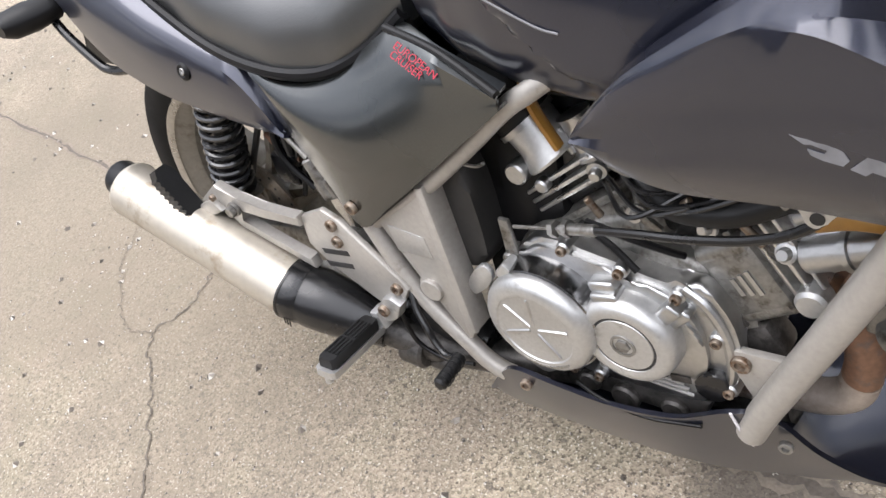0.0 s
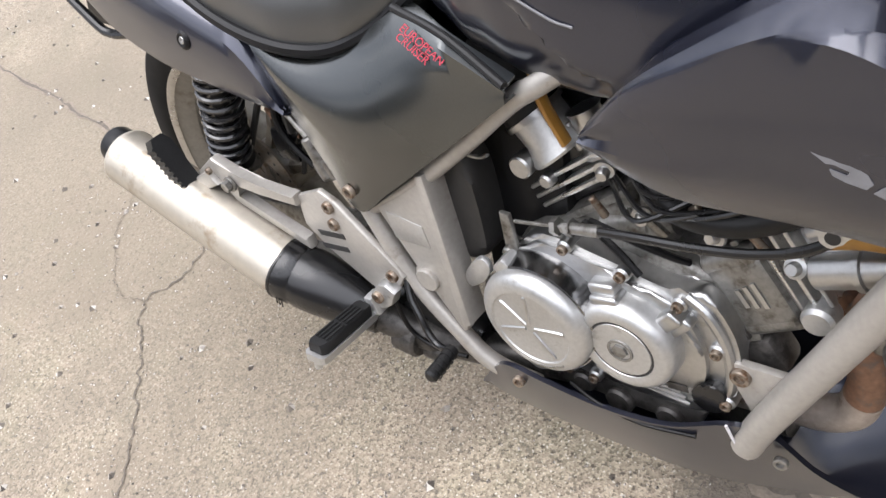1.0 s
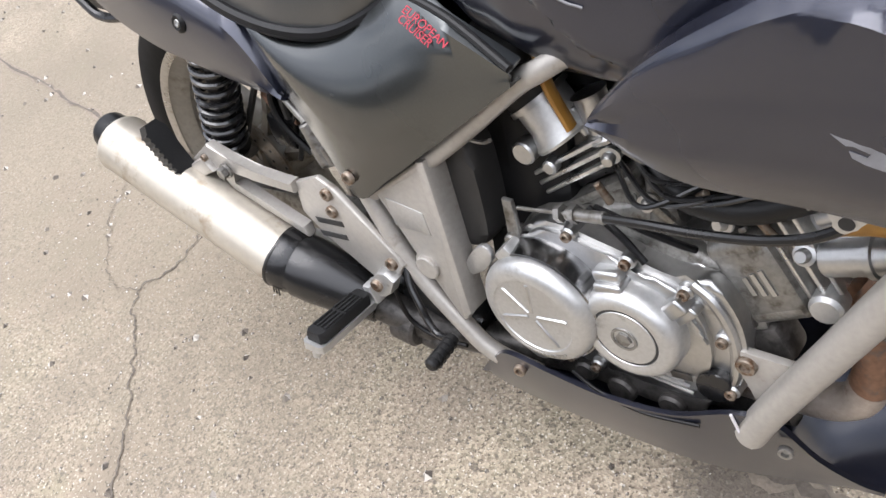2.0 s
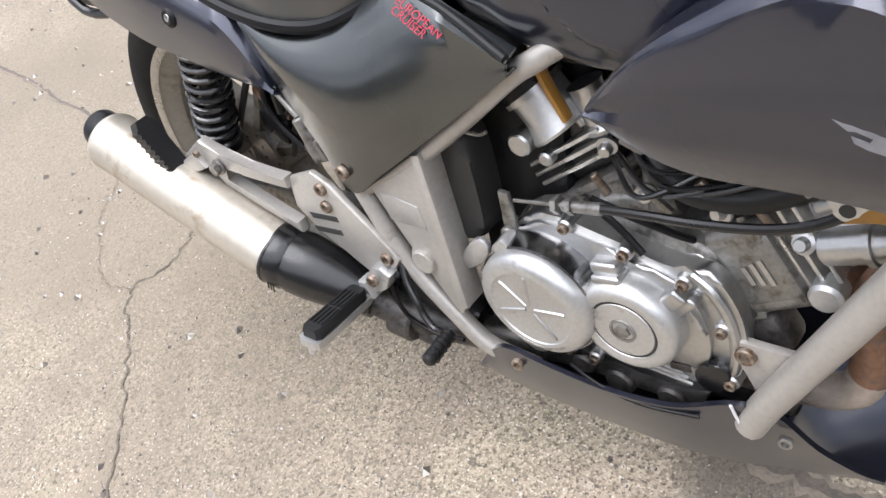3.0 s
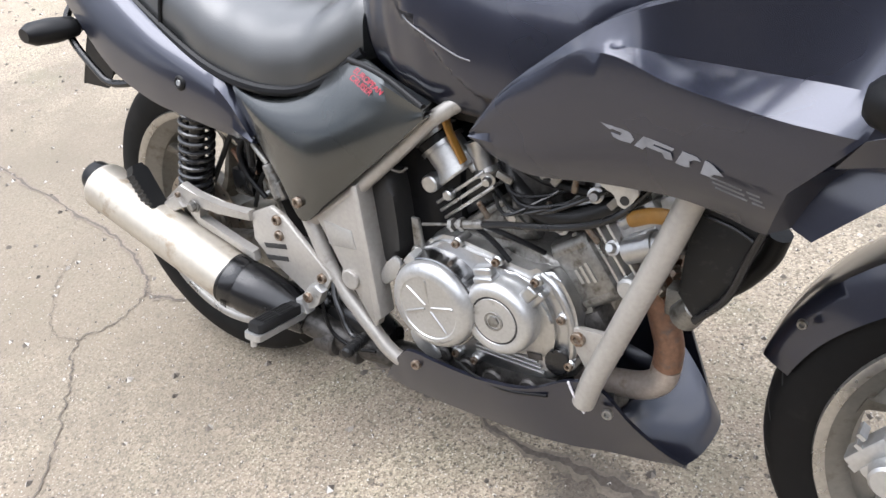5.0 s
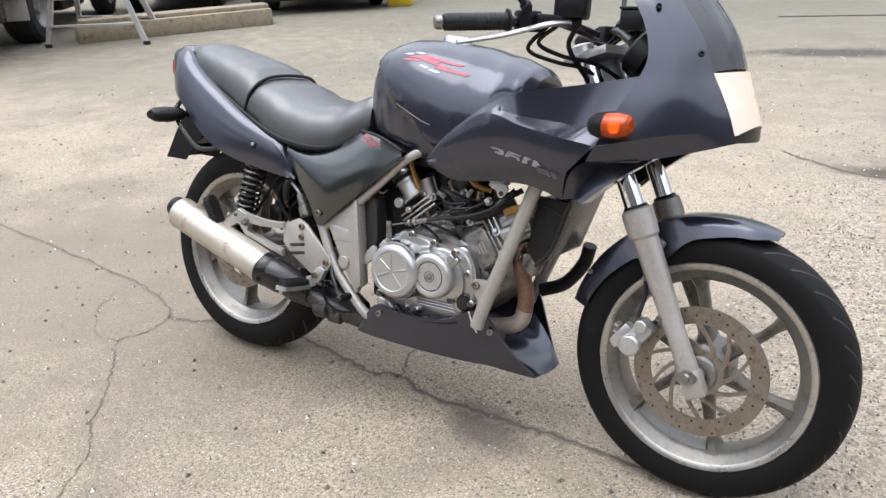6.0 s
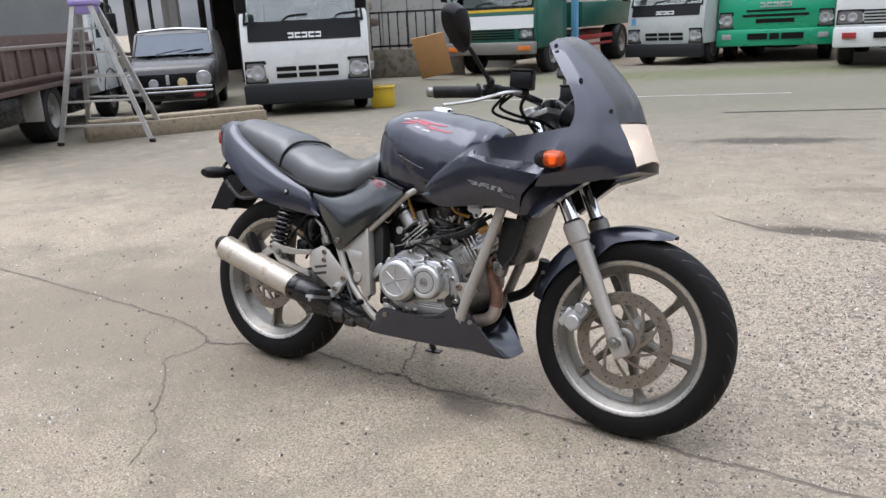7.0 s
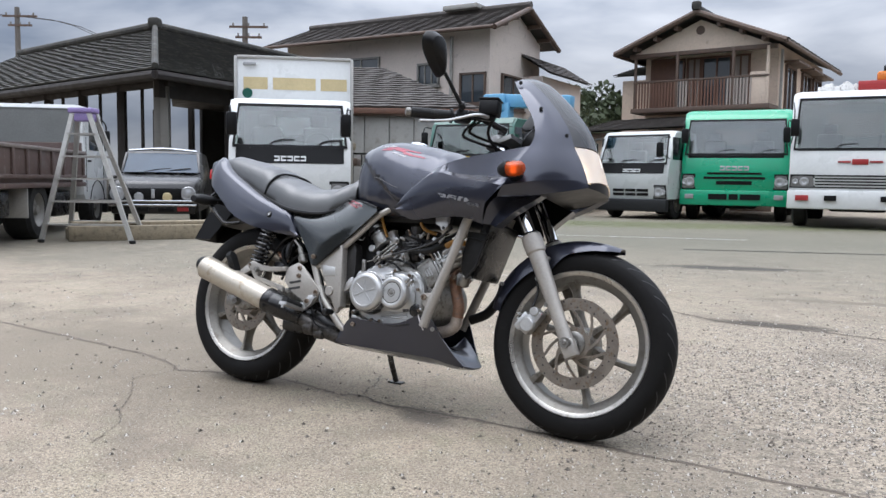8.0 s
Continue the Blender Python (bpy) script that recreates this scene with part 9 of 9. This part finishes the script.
for side in (0, 1):
    e = -0.50 if side == 0 else W3 + 0.50
    tiled_slope(h3, (e, -0.4, 4.76), (e, D3 + 0.5, 4.76), (W3 / 2, D3 + 0.5, 5.78), (W3 / 2, -0.4, 5.78), ROOF)
    bm = bmesh.new()
    rod(bm, (e, -0.4, 4.72), (W3 / 2, -0.4, 5.74), 0.085, seg=8)
    part("barge_board", bm, WOODDARK, h3)
    bm = bmesh.new()
    rod(bm, (e, -0.4, 4.70), (e, D3 + 0.5, 4.70), 0.06, seg=8)
    part("gutter", bm, WOODDARK, h3)
    for k in range(3):
        x = lerp(e, W3 / 2, 0.25 + 0.25 * k)
        cube_part("purlin_end", h3, WOODDARK, (x, -0.14, lerp(4.76, 5.78, 0.25 + 0.25 * k) - 0.17), (0.11, 0.4, 0.12))
ridge_cap(h3, (W3 / 2, -0.45, 5.84), (W3 / 2, D3 + 0.5, 5.84), ROOF, 0.11)
cube_part("ridge_end", h3, ROOF, (W3 / 2, -0.42, 5.90), (0.26, 0.22, 0.26), 0.06)
bm = bmesh.new()
lathe(bm, [(0, 0.01), (0.13, 0.01), (0.13, 0)], (W3 / 2, 0.015, 5.28), (0, -1, 0), 20)
part("gable_vent", bm, WOODDARK, h3)
cube_part("gable_beam", h3, WOODDARK, (W3 / 2, 0.05, 4.66), (W3 + 0.3, 0.2, 0.12), 0.01)
cube_part("balcony_floor", h3, WOODDARK, (W3 / 2, 0.42, 3.00), (W3 + 0.1, 1.05, 0.14), 0.01)
for x in (0.05, 1.36, 3.0, W3 - 0.05):
    cube_part("balcony_post", h3, RENDER2 if x > 3.5 else WOODDARK, (x, -0.02, 3.85), (0.08, 0.08, 1.65), 0.01)
cube_part("balcony_rail", h3, WOODDARK, (W3 / 2, -0.04, 3.86), (W3, 0.06, 0.06), 0.01)
for k in range(38):
    x = 0.10 + k * 0.092
    cube_part("balcony_slat", h3, WOODBROWN if x < 1.34 or 1.75 < x < 2.85 else CURTAIN, (x, -0.04, 3.45), (0.045, 0.03, 0.80))
cube_part("balcony_screen", h3, RENDER2, (W3 - 0.27, -0.01, 3.5), (0.52, 0.05, 0.95), 0.01)
for x, w, cur in ((0.75, 1.0, False), (1.57, 0.4, True), (2.25, 0.85, False), (2.95, 0.5, True)):
    window(h3, (x, 0.9, 3.85), w, 1.5, (1, 0, 0), (0, -1, 0), curtain=cur, frame_m=WOODBROWN)
cube_part("rain_door_box", h3, WOODBROWN, (0.62, 0.82, 3.9), (0.8, 0.14, 1.5), 0.02)
for y in (2.3, 4.4, 6.0):
    window(h3, (W3, y, 3.65), 1.15, 1.35, (0, 1, 0), (1, 0, 0), frame_m=WOODDARK)
    cube_part("window_hood", h3, WOODDARK, (W3 + 0.20, y, 4.42), (0.44, 1.5, 0.07), 0.01)
tiled_slope(h3, (-1.3, -1.5, 2.30), (3.6, -1.5, 2.42), (3.6, 0.4, 2.85), (-0.8, 0.4, 2.75), ROOF2, name="porch_roof")
cube_part("porch_wall", h3, RENDER2, (1.1, -0.9, 1.15), (4.4, 0.15, 2.3), 0.01)
cube_part("porch_beam", h3, WOODDARK, (1.1, -1.3, 2.22), (4.8, 0.12, 0.12), 0.01)
tiled_slope(h3, (-1.15, 1.0, 4.25), (0.0, 1.0, 4.25), (0.0, 3.0, 4.75), (-1.15, 3.0, 4.75), ROOF, name="side_roof")
cube_part("side_wall", h3, RENDER2, (-0.45, 3.0, 2.0), (0.9, 3.6, 4.2))
cube_part("down_pipe", h3, CORR, (W3 + 0.08, 0.98, 3.6), (0.07, 0.07, 2.2))

# utility poles and wires
for x, y, h in ((-40.8, 25.1, 10.05), (-26.2, 27.6, 8.7)):
    up_ = thing("utility_pole", "grey concrete utility pole with crossarms", "pole", pose(x, y, 0, 0, 0, 29.5), "utility poles")
    bm = bmesh.new()
    rod(bm, (0, 0, 0), (0, 0, h), 0.20, 0.13, 14)
    part("shaft", bm, POLE, up_)
    for dz, w in ((0.5, 1.9), (1.0, 1.3)):
        arm = cube_part("crossarm", up_, WOODDARK, (0.2, -0.1, h - dz), (w, 0.1, 0.1))
        for s in (-0.4, 0.0, 0.4):
            cube_part("insulator", arm, HUB, (0.2 + s * w, -0.1, h - dz + 0.12), (0.07, 0.07, 0.14))
wire = thing("overhead_wire", "thin black overhead wires", "wire")
for o in (0.0, 0.5):
    bm = bmesh.new()
    sweep(bm, [(-60, 18.0 + o, 10.2), (-40.8, 25.1 + o, 9.6), (-33, 27.5 + o, 7.4), (-20, 40 + o, 4.0)], 0.018, 5, 5)
    part("cable", bm, BLACK, wire)

# trees on the slope far behind
def clump_tree(x, y, h, r, seed):
    rnd = random.Random(seed)
    tr = thing("tree", "dark green broadleaf tree far behind the houses", "tree", pose(x, y, 0), "trees behind the houses")
    bm = bmesh.new()
    sweep(bm, [(0, 0, 0), (0.1, 0, h * 0.4), (0, 0.1, h * 0.75)], (0.25, 0.08), 8, 3)
    for k in range(4):
        a = k * 1.6
        sweep(bm, [(0, 0, h * 0.45), (math.cos(a) * r * 0.4, math.sin(a) * r * 0.4, h * 0.62), (math.cos(a) * r * 0.7, math.sin(a) * r * 0.7, h * 0.72)], (0.1, 0.03), 6, 3)
    part("trunk", bm, WOODDARK, tr)
    bm = bmesh.new()
    for k in range(2200):
        d = Vector((rnd.gauss(0, 1), rnd.gauss(0, 1), rnd.gauss(0, 1))).normalized() * rnd.uniform(0.35, 1.0) ** 0.5
        lump = 1 + 0.28 * math.sin(d.x * 5 + seed) * math.cos(d.y * 4 + d.z * 3)
        c = Vector((d.x * r * lump, d.y * r * lump, h * 0.68 + d.z * h * 0.34 * lump))
        a, b = Vector((rnd.uniform(-1, 1), rnd.uniform(-1, 1), rnd.uniform(-1, 1))), Vector((rnd.uniform(-1, 1), rnd.uniform(-1, 1), rnd.uniform(-1, 1)))
        s = r * rnd.uniform(0.06, 0.13)
        bm.faces.new([bm.verts.new(c + v) for v in (a * s, b * s, -a * s * 0.7, -b * s * 0.8)])
    part("crown", bm, LEAF, tr)


for k, (x, y, h, r) in enumerate(((-19.5, 58, 8.2, 3.0), (-16.0, 60, 7.4, 3.2), (-23, 61, 7.6, 3.2), (-12.5, 57, 6.6, 2.6), (-9.5, 30.5, 3.6, 1.2))):
    clump_tree(x, y, h, r, k + 2)
# low growth by the wall and a grassy strip
bm = bmesh.new()
rnd = random.Random(11)
for k in range(9000):
    x, y = rnd.uniform(-3.8, 3.8), rnd.gauss(0, 0.8)
    h = rnd.uniform(0.003, 0.009)
    a = rnd.uniform(0, 6.28)
    w = Vector((math.cos(a), math.sin(a), 0)) * 0.006
    c = Vector((x, y, 0))
    bm.faces.new([bm.verts.new(c + v) for v in (w, -w, Vector((w.y * 2, w.x * 2, h)))])
grass = part("grass", bm, mat("dry_grass", (0.15, 0.155, 0.075), 0.8, vary=0.4, scale=3))
grass.matrix_world = pose(-1.2, 12.9, 0, 0, 0, 22)
tagged(grass, "sparse yellow-green grass strip before the lorries", "grass", kind="stuff")
for a, b, m_, w, lab in (((-3.9, 8.2), (0.4, 9.6), PALEPRINT, 0.035, "thin pale line across the yard"), ((0.0, 7.4), (5.5, 9.4), DARKGREY, 0.05, "dark drain slot across the yard")):
    a, b = Vector((*a, 0.004)), Vector((*b, 0.004))
    n_ = Vector((-(b - a).y, (b - a).x, 0)).normalized() * w / 2
    bm = bmesh.new()
    rows = [[a.lerp(b, t) + n_ * (1 + 0.3 * math.sin(9 * t)), a.lerp(b, t) - n_] for t in [k / 24 for k in range(25)]]
    sheet(bm, rows)
    part("drain_line", bm, m_, ground, lab)
# loose grit on the slab
bm = bmesh.new()
rnd = random.Random(21)
for k in range(24000):
    u = rnd.random()
    if k > 15000:
        x, y = rnd.uniform(1.2, 3.6), rnd.uniform(-1.4, 1.8)
    elif k > 11000:
        x, y = rnd.gauss(2.15, 0.6), rnd.gauss(1.1, 0.9)
    elif u < 0.5:
        x, y = rnd.uniform(-0.9, 2.4), rnd.uniform(-1.2, 0.9)
    else:
        x, y = rnd.uniform(-4, 5), rnd.uniform(-1.5, 6)
    s = rnd.uniform(0.0014, 0.0055) if k > 15000 else rnd.uniform(0.003, 0.007) if k > 11000 else rnd.uniform(0.0012, 0.0034) if u < 0.5 else rnd.uniform(0.003, 0.010)
    ph = [rnd.uniform(0.7, 1.2) for _ in range(5)]
    base = [bm.verts.new((x + s * ph[i] * math.cos(i * 1.2566), y + s * ph[i] * math.sin(i * 1.2566), 0.0005)) for i in range(5)]
    top = bm.verts.new((x, y, s * 0.9))
    for i in range(5):
        bm.faces.new((base[i], base[(i + 1) % 5], top))
grit_m = mat("grit", (0.2106, 0.1872, 0.1599), 0.9, vary=0.75, scale=70, fine=300)
gn, gk = grit_m.node_tree.nodes, grit_m.node_tree.links
g_geo, g_ramp = gn.new("ShaderNodeNewGeometry"), gn.new("ShaderNodeValToRGB")
g_ramp.color_ramp.elements[0].position, g_ramp.color_ramp.elements[0].color = 0.0, (0.05, 0.042, 0.035, 1)
g_ramp.color_ramp.elements[1].position, g_ramp.color_ramp.elements[1].color = 1.0, (0.62, 0.58, 0.52, 1)
g_mid = g_ramp.color_ramp.elements.new(0.55)
g_mid.color = (0.17, 0.145, 0.12, 1)
gk.new(g_geo.outputs["Random Per Island"], g_ramp.inputs["Fac"])
gk.new(g_ramp.outputs["Color"], gn["Principled BSDF"].inputs["Base Color"])
grit = part("grit", bm, grit_m)
tagged(grit, "loose grit and small stones on the yard", "gravel", kind="stuff")
